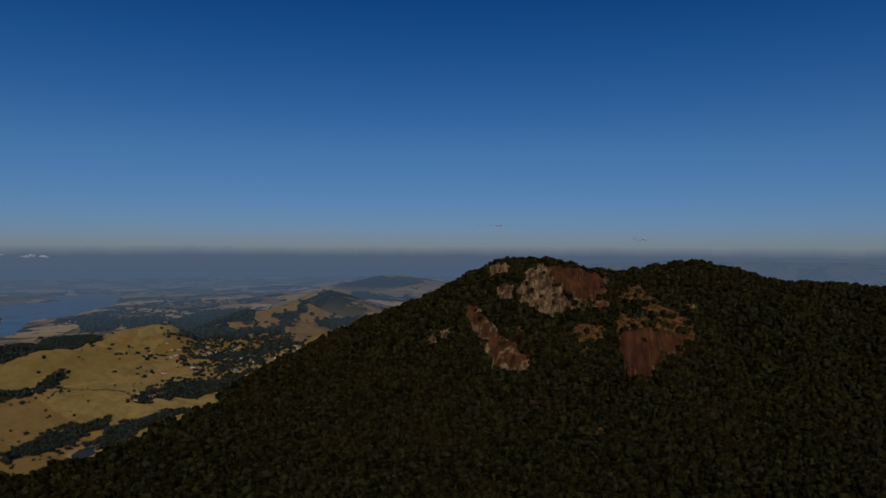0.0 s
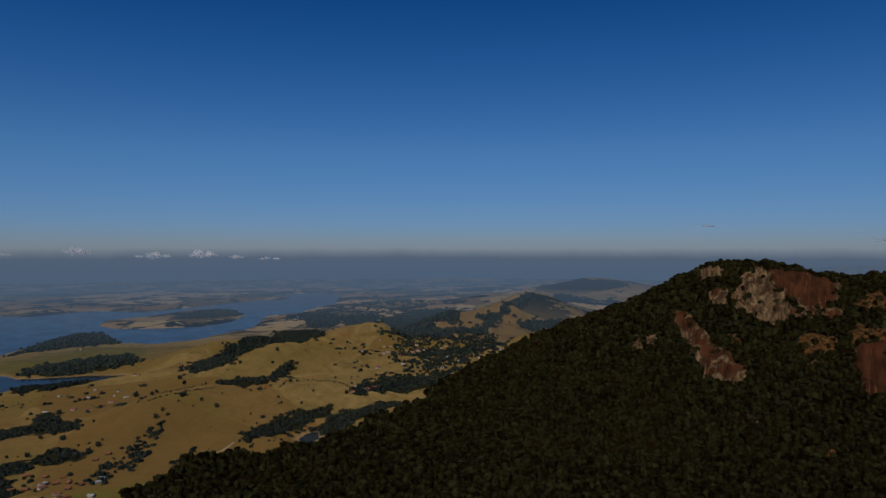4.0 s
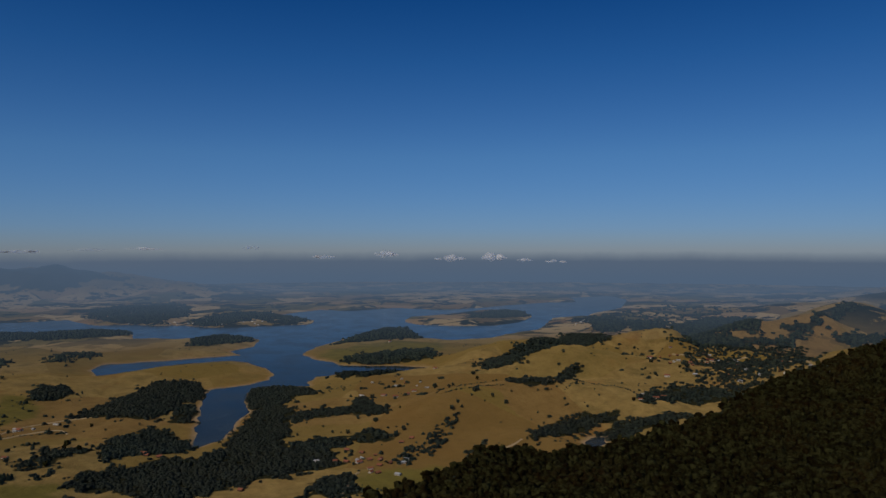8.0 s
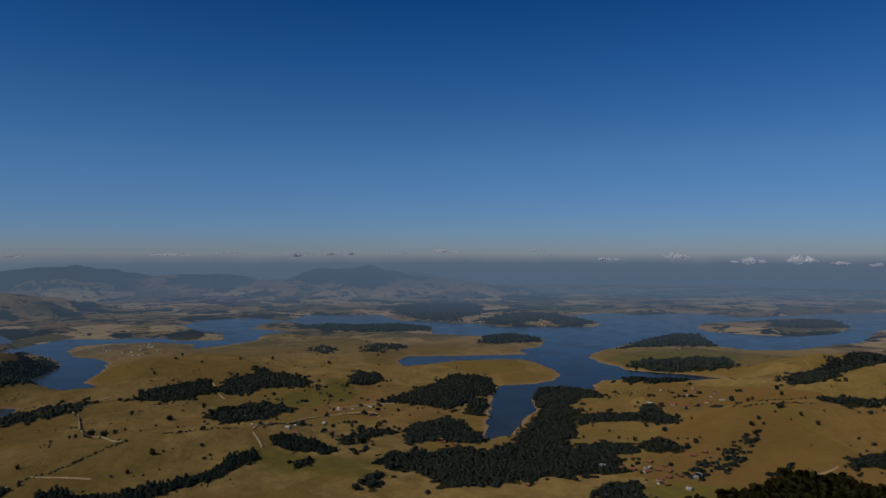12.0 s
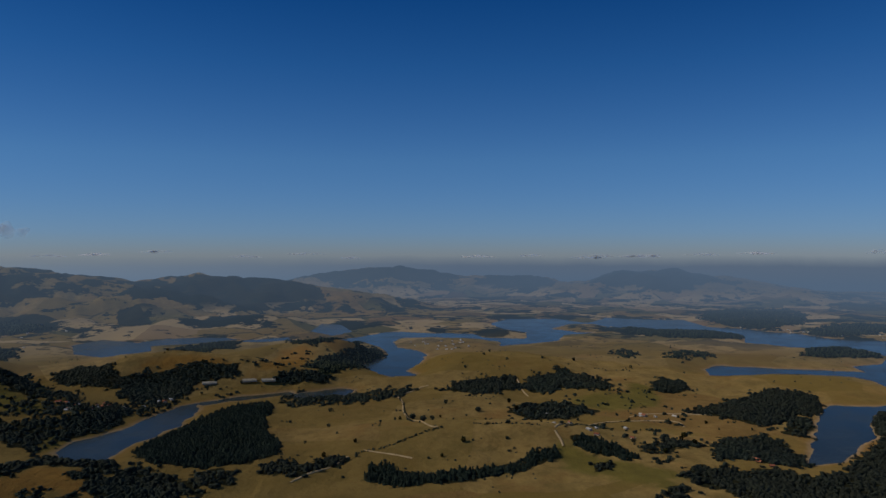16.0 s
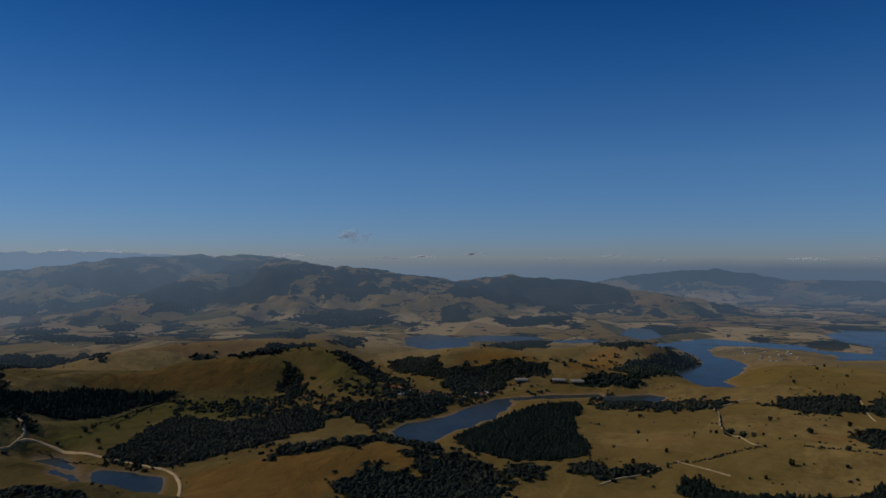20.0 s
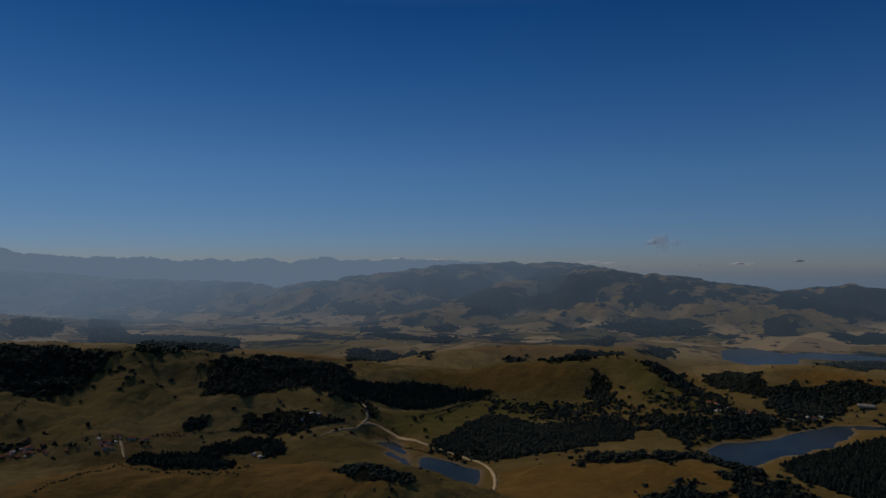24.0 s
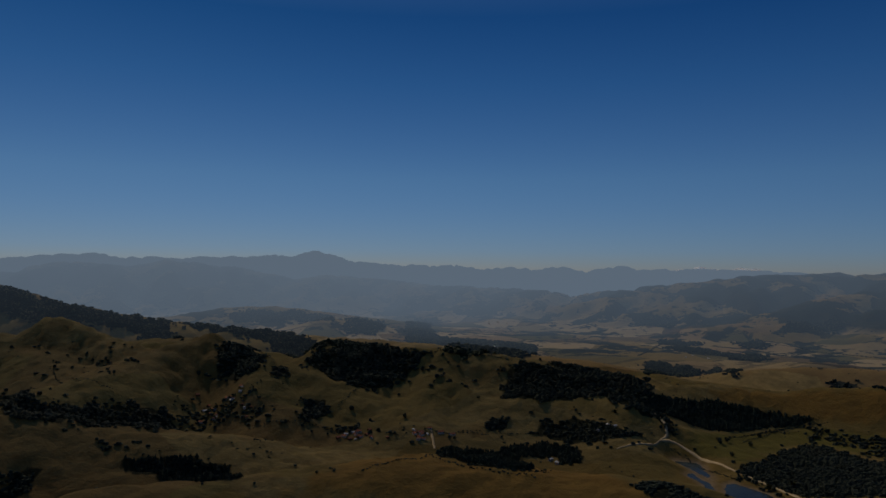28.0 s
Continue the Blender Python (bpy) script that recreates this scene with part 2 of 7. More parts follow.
# valley leaf colours are blued and lifted to stand in for hazy air
WOOD = foliage_material("valley_leaves", (0.028, 0.04, 0.036), (0.066, 0.082, 0.06), (0.088, 0.08, 0.047))
HAZE_BLUE = foliage_material("haze_blue_leaves", (0.021, 0.031, 0.03), (0.047, 0.062, 0.05), (0.042, 0.045, 0.03))
PINE = foliage_material("conifer_needles", (0.019, 0.03, 0.026), (0.04, 0.057, 0.043), (0.036, 0.044, 0.027))


def rock_material():
    """Weathered granite: rusty slabs with dark water streaks, upright to the eye, pale where it broke."""
    n = Nodes("granite_rock")
    sep = n.add("ShaderNodeSeparateXYZ")
    n.join(n.place.outputs["Position"], sep.inputs[0])

    def streaks(across, down, detail):
        # lines run along the sight line to the rocks, so they look upright in view
        side = n.math("ADD", n.math("MULTIPLY", sep.outputs[0], 0.98 * across), n.math("MULTIPLY", sep.outputs[1], -0.2 * across))
        stretch = n.add("ShaderNodeCombineXYZ")
        n.join(side, stretch.inputs[0])
        n.join(n.math("MULTIPLY", sep.outputs[1], down), stretch.inputs[1])
        n.join(n.math("MULTIPLY", sep.outputs[2], down), stretch.inputs[2])
        node = n.add("ShaderNodeTexNoise", Scale=1.0, Detail=detail, Roughness=0.65)
        n.join(stretch.outputs["Vector"], node.inputs["Vector"])
        return node.outputs["Fac"]

    tone = n.add("ShaderNodeVertexColor")
    tone.layer_name = "pale"
    split = n.add("ShaderNodeSeparateColor")
    n.join(tone.outputs["Color"], split.inputs[0])
    rust = n.mix(n.ramp(streaks(0.11, 0.02, 5.0), 0.35, 0.68), (0.04, 0.016, 0.009), (0.115, 0.043, 0.017))
    rust = n.mix(n.math("MULTIPLY", n.ramp(streaks(0.45, 0.03, 4.0), 0.56, 0.68), 0.5), rust, (0.23, 0.11, 0.05))
    broken = n.noise(0.22, 6.0, 0.75)
    pale = n.mix(n.ramp(streaks(0.16, 0.045, 5.0), 0.42, 0.62), (0.06, 0.034, 0.018), (0.31, 0.205, 0.105))
    cracks, bent, warp = n.add("ShaderNodeTexVoronoi", Scale=0.085), n.add("ShaderNodeVectorMath"), n.add("ShaderNodeTexNoise", Scale=0.12, Detail=4.0)
    cracks.feature, bent.operation = "DISTANCE_TO_EDGE", "MULTIPLY_ADD"
    n.join(n.place.outputs["Position"], warp.inputs["Vector"])
    n.join(warp.outputs["Color"], bent.inputs[0])
    bent.inputs[1].default_value = (16, 16, 10)
    n.join(n.place.outputs["Position"], bent.inputs[2])
    n.join(bent.outputs["Vector"], cracks.inputs["Vector"])
    pale = n.mix(n.ramp(cracks.outputs["Distance"], 0.06, 0.0), pale, (0.05, 0.034, 0.02))
    pale = n.mix(n.math("MULTIPLY", n.ramp(broken, 0.5, 0.66), 0.6), pale, (0.16, 0.09, 0.045))
    ochre = n.mix(n.ramp(n.noise(0.2, 4.0), 0.4, 0.6), (0.17, 0.075, 0.024), (0.035, 0.027, 0.011))
    edge = n.math("ADD", split.outputs[0], n.math("MULTIPLY", n.math("SUBTRACT", n.noise(0.06, 6.0, 0.75), 0.5), 2.2))
    colour = n.mix(n.ramp(edge, 0.5, 0.78), rust, pale)
    grass = n.math("ADD", split.outputs[1], n.math("MULTIPLY", n.math("SUBTRACT", n.noise(0.12, 5.0, 0.7), 0.5), 1.4))
    colour = n.mix(n.ramp(grass, 0.45, 0.6), colour, ochre)
    n.bump(n.math("ADD", broken, n.noise(0.7, 5.0, 0.7)), 1.0, 1.8)
    return n.done(colour, 0.85)


def plain_material(name, colour, other, scale=0.6, rough=0.85, metal=0.0):
    n = Nodes(name)
    n.bsdf.inputs["Metallic"].default_value = metal
    info = n.add("ShaderNodeObjectInfo")
    tone = n.mix(n.ramp(n.noise(scale, 5.0, 0.65), 0.35, 0.65), colour, other)
    dull = n.mix(n.math("MULTIPLY", info.outputs["Random"], 0.35), tone, tuple(c * 0.55 for c in colour))
    return n.done(dull, rough)


def cloud_material(name, colour, thick):
    n = Nodes(name)
    n.done(colour, 1.0)
    clear, mixer = n.add("ShaderNodeBsdfTransparent"), n.add("ShaderNodeMixShader")
    n.join(n.math("MULTIPLY", n.ramp(n.noise(0.008, 5.0, 0.6), 0.25, 0.7), thick), mixer.inputs[0])
    # sunlight shines through the thin vapour
    misty, both = n.add("ShaderNodeBsdfTranslucent", Color=(*colour, 1)), n.add("ShaderNodeMixShader")
    both.inputs[0].default_value = 0.5
    n.join(n.bsdf.outputs[0], both.inputs[1])
    n.join(misty.outputs[0], both.inputs[2])
    n.join(clear.outputs[0], mixer.inputs[1])
    n.join(both.outputs[0], mixer.inputs[2])
    n.join(mixer.outputs[0], n.tree.nodes["Material Output"].inputs["Surface"])
    return n.mat


ROCK = rock_material()
TRUNK = plain_material("tree_bark", (0.10, 0.075, 0.05), (0.06, 0.045, 0.03))
DIRT = plain_material("dirt_road", (0.42, 0.31, 0.18), (0.30, 0.22, 0.12), 0.08, 0.95)
PLASTER = plain_material("white_plaster", (0.55, 0.5, 0.44), (0.4, 0.36, 0.3))
TILE = plain_material("red_roof_tiles", (0.30, 0.11, 0.06), (0.20, 0.08, 0.05), 1.5)
GREY_ROOF = plain_material("grey_sheet_roof", (0.42, 0.42, 0.42), (0.30, 0.29, 0.28), 1.0, 0.6)
PALE_ROOF = plain_material("pale_sheet_roof", (0.5, 0.48, 0.45), (0.38, 0.36, 0.33), 1.0, 0.6)
TIMBER = plain_material("dark_timber", (0.12, 0.07, 0.04), (0.08, 0.05, 0.03))
GLASS = plain_material("window_glass", (0.03, 0.04, 0.05), (0.05, 0.06, 0.07), 1.0, 0.1)
FILM = plain_material("greenhouse_film", (0.3, 0.27, 0.21), (0.22, 0.2, 0.16), 0.8, 0.6)
BRIGHT_CLOUD = cloud_material("white_cloud", (0.95, 0.93, 0.92), 0.42)
SMOKE_CLOUD = cloud_material("grey_cloud", (0.8, 0.82, 0.86), 0.2)


def mesh_object(name, verts, faces, material, smooth=False):
    me = bpy.data.meshes.new(name)
    verts = np.asarray(verts, np.float32)
    faces = np.asarray(faces, np.int32)
    me.vertices.add(len(verts))
    me.vertices.foreach_set("co", verts.ravel())
    k = faces.shape[1]
    me.loops.add(faces.size)
    me.loops.foreach_set("vertex_index", faces.ravel())
    me.polygons.add(len(faces))
    me.polygons.foreach_set("loop_start", np.arange(0, faces.size, k, dtype=np.int32))
    me.polygons.foreach_set("use_smooth", np.full(len(faces), smooth))
    me.update(calc_edges=True)
    me.materials.append(material)
    return new(name, me)


# ---- the lie of the land: hills, ridges and shores in metres, placed to fit the camera's view ----
HILLS, RIDGES, WATERS, LANDS = [], [], [], []


def hill(x, y, h, deep, wide, turn):
    """A rounded hill: its middle, height, half depth and half width, and the bearing of its depth in degrees."""
    HILLS.append((x, y, h, deep, wide, math.radians(turn)))


def ridge(width, *points):
    """A ridge along (x, y, height) points, falling away over its width."""
    RIDGES.append((width, np.array(points, float)))


ROUGH = []


def rough(x, y, radius, height, size):
    """Broken country: spurs and gullies over a round stretch of land."""
    ROUGH.append((x, y, radius, height, size))


def water(*points):
    WATERS.append(np.array(points, float))


def land(*points):
    LANDS.append(np.array(points, float))


def ripple(x, y, size, seed):
    """Smooth noise of about -1 to 1 from crossed waves of one size."""
    rnd = np.random.RandomState(seed)
    total = np.zeros_like(x)
    for k in range(6):
        a, p, q = rnd.uniform(0, 6.28), rnd.uniform(0, 6.28), rnd.uniform(0.7, 1.5)
        u = (x * math.cos(a) + y * math.sin(a)) * 6.28 / size * q
        v = (x * math.sin(a) - y * math.cos(a)) * 6.28 / size * q * 0.8
        total += np.sin(u + p + 1.3 * np.sin(v + 2.1 * p))
    return total / 3.2


def segment_distance(x, y, ax, ay, bx, by):
    dx, dy = bx - ax, by - ay
    s = np.clip(((x - ax) * dx + (y - ay) * dy) / (dx * dx + dy * dy + 1e-9), 0, 1)
    return np.hypot(x - ax - s * dx, y - ay - s * dy), s


def inside_distance(x, y, poly):
    """Signed distance to a polygon's edge, negative within it; only near it (others get 400)."""
    out = np.full(x.shape, 400.0)
    lo, hi = poly.min(0) - 200, poly.max(0) + 200
    near = (x > lo[0]) & (x < hi[0]) & (y > lo[1]) & (y < hi[1])
    if not near.any():
        return out
    px, py = x[near], y[near]
    best, inn = np.full(px.shape, 1e9), np.zeros(px.shape, bool)
    for (ax, ay), (bx, by) in zip(poly, np.roll(poly, -1, 0)):
        best = np.minimum(best, segment_distance(px, py, ax, ay, bx, by)[0])
        cross = (ay > py) != (by > py)
        inn ^= cross & (px < (bx - ax) * (py - ay) / (by - ay + 1e-12) + ax)
    out[near] = np.where(inn, -best, best)
    return out


def shore(x, y):
    """Distance from the water's edge, negative in the water."""
    d = np.full(x.shape, 400.0)
    for poly in WATERS:
        d = np.minimum(d, inside_distance(x, y, poly))
    for poly in LANDS:
        d = np.maximum(d, -inside_distance(x, y, poly))
    return d + 3.0 * ripple(x, y, 70, 5) + 1.2 * ripple(x, y, 23, 6)


def relief(x, y):
    r = np.hypot(x, y)
    z = 7 + 3.0 * ripple(x, y, 260, 1) + 1.3 * ripple(x, y, 95, 2)
    for hx, hy, h, deep, wide, turn in HILLS:
        dx, dy = x - hx, y - hy
        u = -dx * math.sin(turn) + dy * math.cos(turn)
        v = dx * math.cos(turn) + dy * math.sin(turn)
        z = z + h * np.exp(-(u / deep) ** 2 - (v / wide) ** 2)
    for width, pts in RIDGES:
        lo, hi = pts[:, :2].min(0) - 3 * width, pts[:, :2].max(0) + 3 * width
        near = (x > lo[0]) & (x < hi[0]) & (y > lo[1]) & (y < hi[1])
        if not near.any():
            continue
        px, py = x[near], y[near]
        total, share, nearest = np.zeros(px.shape), np.zeros(px.shape), np.full(px.shape, 1e9)
        w = width * (1 + 0.07 * ripple(px, py, 2.2 * width, 11))
        for (ax, ay, ah), (bx, by, bh) in zip(pts[:-1], pts[1:]):
            d, s = segment_distance(px, py, ax, ay, bx, by)
            pull = (d + 4.0) ** -4
            total, share, nearest = total + pull * (ah + (bh - ah) * s), share + pull, np.minimum(d, nearest)
        best = total / share * np.exp(-(nearest / w) ** 2)
        if np.hypot(*pts[:, :2].mean(0)) > 2300:
            # far ranges: small peaks and saddles along the crest, steep spurs down the flanks
            peak = 0.7 * ripple(px, py, 330, 18) + 0.45 * ripple(px, py, 140, 19)
            best = best + 10 * peak * np.clip(best / (pts[:, 2].max() + 1), 0, 1) ** 3
            flat = best * np.clip(1 - best * share / total, 0, 1)
            best = best + flat * (0.42 * ripple(px, py, 420, 20) + 0.22 * ripple(px, py, 170, 24))
        lower = best + z[near] * 0.3 * np.exp(-best / 30)
        soft = 5.0 if width < 130 else 0.5
        z[near] = np.maximum(z[near], lower) + soft * (np.exp(-np.abs(z[near] - lower) / soft) * 0.6 - 0.6 * np.exp(-np.maximum(lower, 0) / 8))
        flank = np.clip(1.25 - best / (pts[:, 2].max() + 1), 0, 1)
        gully = np.abs(ripple(px, py, 0.9 * width, 13)) + 0.5 * np.abs(ripple(px, py, 0.38 * width, 14))
        z[near] -= (0.1 if width < 130 else min(0.2, 0.2 * width / 300)) * best * flank * (0.9 - np.clip(gully, 0, 0.9))
    for cx, cy, radius, high, size in ROUGH:
        near = np.hypot(x - cx, y - cy) < 2.2 * radius
        if near.any():
            px, py = x[near], y[near]
            far = math.hypot(cx, cy)
            across, along = (px * cy - py * cx) / far, (px * cx + py * cy) / far
            spur = ripple(across, 0.38 * along, size, 15) + 0.45 * ripple(across, 0.5 * along, 0.42 * size, 16) + 0.2 * ripple(px, py, 0.2 * size, 17)
            z[near] += high * spur * np.exp(-((px - cx) ** 2 + (py - cy) ** 2) / radius ** 2)
    # gullies and hollows that run down every slope of the hill country
    worn = np.clip((z - 14) / 60, 0, 1) * np.clip((1900 - r) / 300, 0, 1)
    worn = worn * np.where((y > 350) & (x > -520), 0, 1)
    if worn.any():
        z = z - worn * (3.4 * np.abs(ripple(x, y, 150, 26)) + 1.5 * np.abs(ripple(x, y, 62, 27)) - 1.9)
    return np.maximum(z, 1.5)


def terrain(x, y):
    x, y = np.asarray(x, float), np.asarray(y, float)
    d = shore(x, y)
    s = np.clip(d / 90, 0, 1)
    up = 0.6 + (relief(x, y) - 0.6) * (s * s * (3 - 2 * s)) ** 0.6
    return np.where(d < 0, np.maximum(-6, 0.12 * d), 0.05 * np.clip(d, 0, 12) + (up - 0.6) * np.clip(d / 4, 0, 1))


# ridges: the wooded mountain, the far ranges
ridge(270, (752, 935, 154), (633, 1020, 158), (521, 1070, 167), (457, 1099, 181), (396, 1122, 194), (322, 1114, 183), (268, 1108, 173), (228, 1107, 183), (188, 1104, 193), (154, 1109, 195), (93, 1116, 194), (66, 1118, 187), (48, 1114, 175), (13, 1105, 156), (-39, 1089, 127), (-72, 1078, 109), (-135, 1031, 77), (-190, 982, 50), (-237, 920, 28), (-275, 857, 13), (-303, 773, 2), (-324, 699, 1))  # wooded mountain
ridge(420, (-1997, -2628, 156), (-2343, -2324, 213), (-2707, -2218, 236), (-2889, -1975, 231), (-2534, -1511, 197), (-2660, -1276, 182), (-2698, -1063, 148), (-2693, -933, 119))
ridge(260, (-2788, -964, 115), (-2882, -834, 139), (-2916, -704, 143), (-2972, -409, 117), (-2945, -171, 81))
ridge(300, (-4111, -565, 72), (-4183, -375, 119), (-4199, 90, 159), (-4176, 452, 103), (-4012, 844, 107), (-3881, 969, 74))
ridge(330, (-3747, 1082, 80), (-3706, 1215, 128), (-3619, 1454, 147), (-3490, 1741, 114), (-3282, 1915, 67))
ridge(300, (1298, -3465, 180), (593, -3652, 205), (444, -3673, 242), (239, -3692, 253), (70, -3699, 236), (-79, -3699, 273), (-421, -3676, 236), (-694, -3634, 193), (-916, -3585, 204), (-1194, -3502, 177), (-1375, -3327, 158), (-1637, -3094, 149), (-1729, -2928, 140))
ridge(170, (703, -1872, 256), (304, -1876, 184), (181, -1791, 148), (-52, -1749, 103), (-361, -1610, 74), (-616, -1423, 61), (-776, -1225, 50), (-833, -1037, 39))  # long wooded ridge
ridge(200, (-82, -2749, 53), (-280, -2786, 79), (-444, -2765, 83), (-611, -2733, 68), (-765, -2641, 45))
ridge(220, (-2111, -1518, 53), (-2249, -1495, 86), (-2431, -1487, 128), (-2562, -1462, 177))
ridge(200, (-2437, -750, 50), (-2547, -895, 82), (-2641, -1072, 120), (-2697, -1195, 149))
ridge(220, (-1856, -1821, 53), (-2038, -1847, 90), (-2240, -1842, 135), (-2490, -1847, 162))
ridge(260, (-650, 3642, 28), (-423, 3676, 57), (-72, 3599, 48))
ridge(300, (755, 4436, 99), (1250, 4323, 128), (1700, 4167, 134), (2582, 3563, 132))
ridge(120, (239, -743, 118), (122, -770, 88), (26, -770, 68), (-77, -746, 55), (-159, -702, 42))  # bare foreground spur
ridge(110, (18, -560, 64), (-19, -560, 62), (-103, -571, 59), (-225, -567, 64), (-321, -507, 54), (-386, -446, 55))  # bare foreground hill
ridge(70, (-1421, -286, 29), (-1486, -204, 37), (-1494, -134, 43), (-1499, -63, 47), (-1470, -15, 34))  # brown wooded lake hill
ridge(75, (-564, 701, 36), (-557, 745, 42), (-531, 800, 44), (-482, 865, 43), (-424, 883, 34), (-383, 880, 30))  # near pasture crest
ridge(90, (-663, 903, 24), (-625, 941, 40), (-598, 982, 56), (-570, 1022, 67), (-543, 1048, 63), (-487, 1075, 51), (-412, 1095, 45), (-366, 1090, 39))  # high pasture crest
ridge(90, (-815, 1013, 12), (-779, 1078, 37), (-752, 1133, 49), (-719, 1201, 48))  # pasture behind
ridge(60, (-611, 1260, 51), (-595, 1289, 60), (-561, 1315, 66), (-522, 1331, 71), (-489, 1301, 56), (-450, 1251, 39))  # village hill
ridge(85, (-673, -844, 50), (-728, -851, 54), (-791, -848, 56), (-843, -826, 48), (-890, -805, 45), (-943, -774, 52), (-1007, -724, 56), (-1057, -668, 63), (-1077, -614, 68), (-1065, -575, 63), (-1033, -527, 48), (-995, -469, 30), (-960, -425, 20))  # gullied hill
ridge(90, (-1057, -1036, 38), (-1154, -989, 45), (-1237, -917, 48), (-1283, -852, 46), (-1355, -773, 44))  # pale fields behind it
ridge(80, (-1263, -416, 50), (-1277, -371, 54), (-1272, -312, 50), (-1265, -250, 46), (-1235, -194, 35), (-1223, -132, 24))  # farm hill by the marsh
ridge(115, (-113, -1114, 109), (-91, -1146, 124), (-34, -1119, 109), (17, -1050, 96), (66, -978, 86), (113, -923, 80))  # bare cone
ridge(90, (-158, -1048, 96), (-197, -1021, 83), (-235, -972, 69), (-268, -922, 55), (-288, -884, 42))  # lit spur
ridge(80, (-158, -1048, 96), (-150, -968, 77), (-161, -901, 51))
ridge(110, (-278, -1095, 111), (-373, -1056, 103), (-439, -1025, 99), (-506, -988, 93), (-559, -936, 87), (-623, -858, 74))  # long gullied hill
ridge(85, (-439, -1025, 99), (-396, -961, 76), (-339, -887, 49), (-303, -831, 36))
ridge(80, (-488, -873, 54), (-424, -856, 40), (-375, -813, 27))
ridge(80, (-550, -847, 54), (-576, -793, 50), (-579, -741, 44), (-567, -686, 34))
ridge(120, (133, -1323, 142), (46, -1249, 110), (-4, -1180, 93))  # folds under the long ridge
ridge(120, (214, -1333, 116), (139, -1242, 96), (91, -1126, 78))
ridge(300, (1424, -4374, 226), (1104, -4466, 245), (739, -4540, 282), (469, -4576, 303), (298, -4590, 323), (118, -4598, 293), (-226, -4594, 299), (-623, -4558, 315), (-861, -4519, 326), (-981, -4494, 353), (-1137, -4457, 323), (-1276, -4420, 285), (-1483, -4354, 276), (-1769, -4246, 264), (-1873, -4202, 273), (-1988, -4148, 248), (-2118, -4083, 268), (-2307, -3979, 252), (-2460, -3887, 271), (-2578, -3810, 243), (-2747, -3690, 273), (-2881, -3586, 247), (-3106, -3393, 259), (-3473, -3016, 239), (-3589, -2877, 214), (-3680, -2676, 214))  # blue range on the skyline
# rounded hills and knolls of the pasture country
hill(-579, 1039, 37.0, 165, 280, 29)  # high pasture
hill(-549, 786, 16.3, 105, 220, 34)
hill(-389, 698, 10.7, 40, 80, 29)
hill(-330, 2023, 79.6, 200, 150, 9)
hill(-354, 1764, 48.8, 80, 80, 11)
hill(-457, 1657, 52.5, 110, 100, 15)
hill(-417, 1367, 30.1, 70, 160, 16)
hill(-303, 825, 10.5, 60, 110, 20)
hill(-491, 525, -7.5, 45, 90, 43)
hill(-1297, 333, 36.7, 150, 480, 75)  # long peninsula pasture
hill(-789, 130, 28.2, 75, 160, 80)
hill(-661, 197, 2.8, 50, 150, 73)
hill(-1239, 534, -32.5, 120, 300, 66)
hill(-1055, -528, -13.6, 90, 70, 116)
hill(-1382, -1072, 19.0, 160, 220, 127)
hill(-671, -355, 15.1, 70, 170, 117)  # ploughed field
hill(-1477, -356, 17.7, 90, 210, 103)
hill(-1287, -496, 13.1, 80, 130, 111)
hill(-406, -1075, 77.8, 210, 250, 159)  # gullied bare hill
hill(-402, -871, 6.9, 70, 90, 155)
hill(-541, -840, 18.6, 70, 100, 147)
hill(-193, -1042, 29.8, 130, 100, 169)
hill(-107, -1345, 66.6, 220, 180, 175)
hill(12, -1249, 20.1, 130, 130, -179)
hill(172, -1389, 74.0, 200, 200, -172)
hill(66, -1077, 50.8, 100, 110, -176)
hill(-1114, -1004, 1.8, 100, 280, 132)
hill(-1173, 1159, -3.4, 120, 150, 45)
hill(-1406, 1882, -13.3, 90, 130, 36)
hill(-1064, 1982, 4.2, 130, 150, 28)
hill(-1197, 622, 9.5, 60, 200, 62)
hill(-1794, -1517, 0.4, 90, 170, 130)
hill(-2050, -1429, -0.8, 130, 140, 124)
hill(-2398, -864, -11.9, 130, 150, 109)
hill(-2265, -396, 26.3, 110, 190, 99)
hill(-2182, -1113, 5.2, 110, 110, 117)
hill(-620, -2421, 49.2, 110, 200, 165)
hill(-202, 2993, 86.3, 300, 320, 3)
hill(-537, 2543, 36.7, 200, 220, 11)
hill(-274, 2233, 17.5, 120, 160, 7)
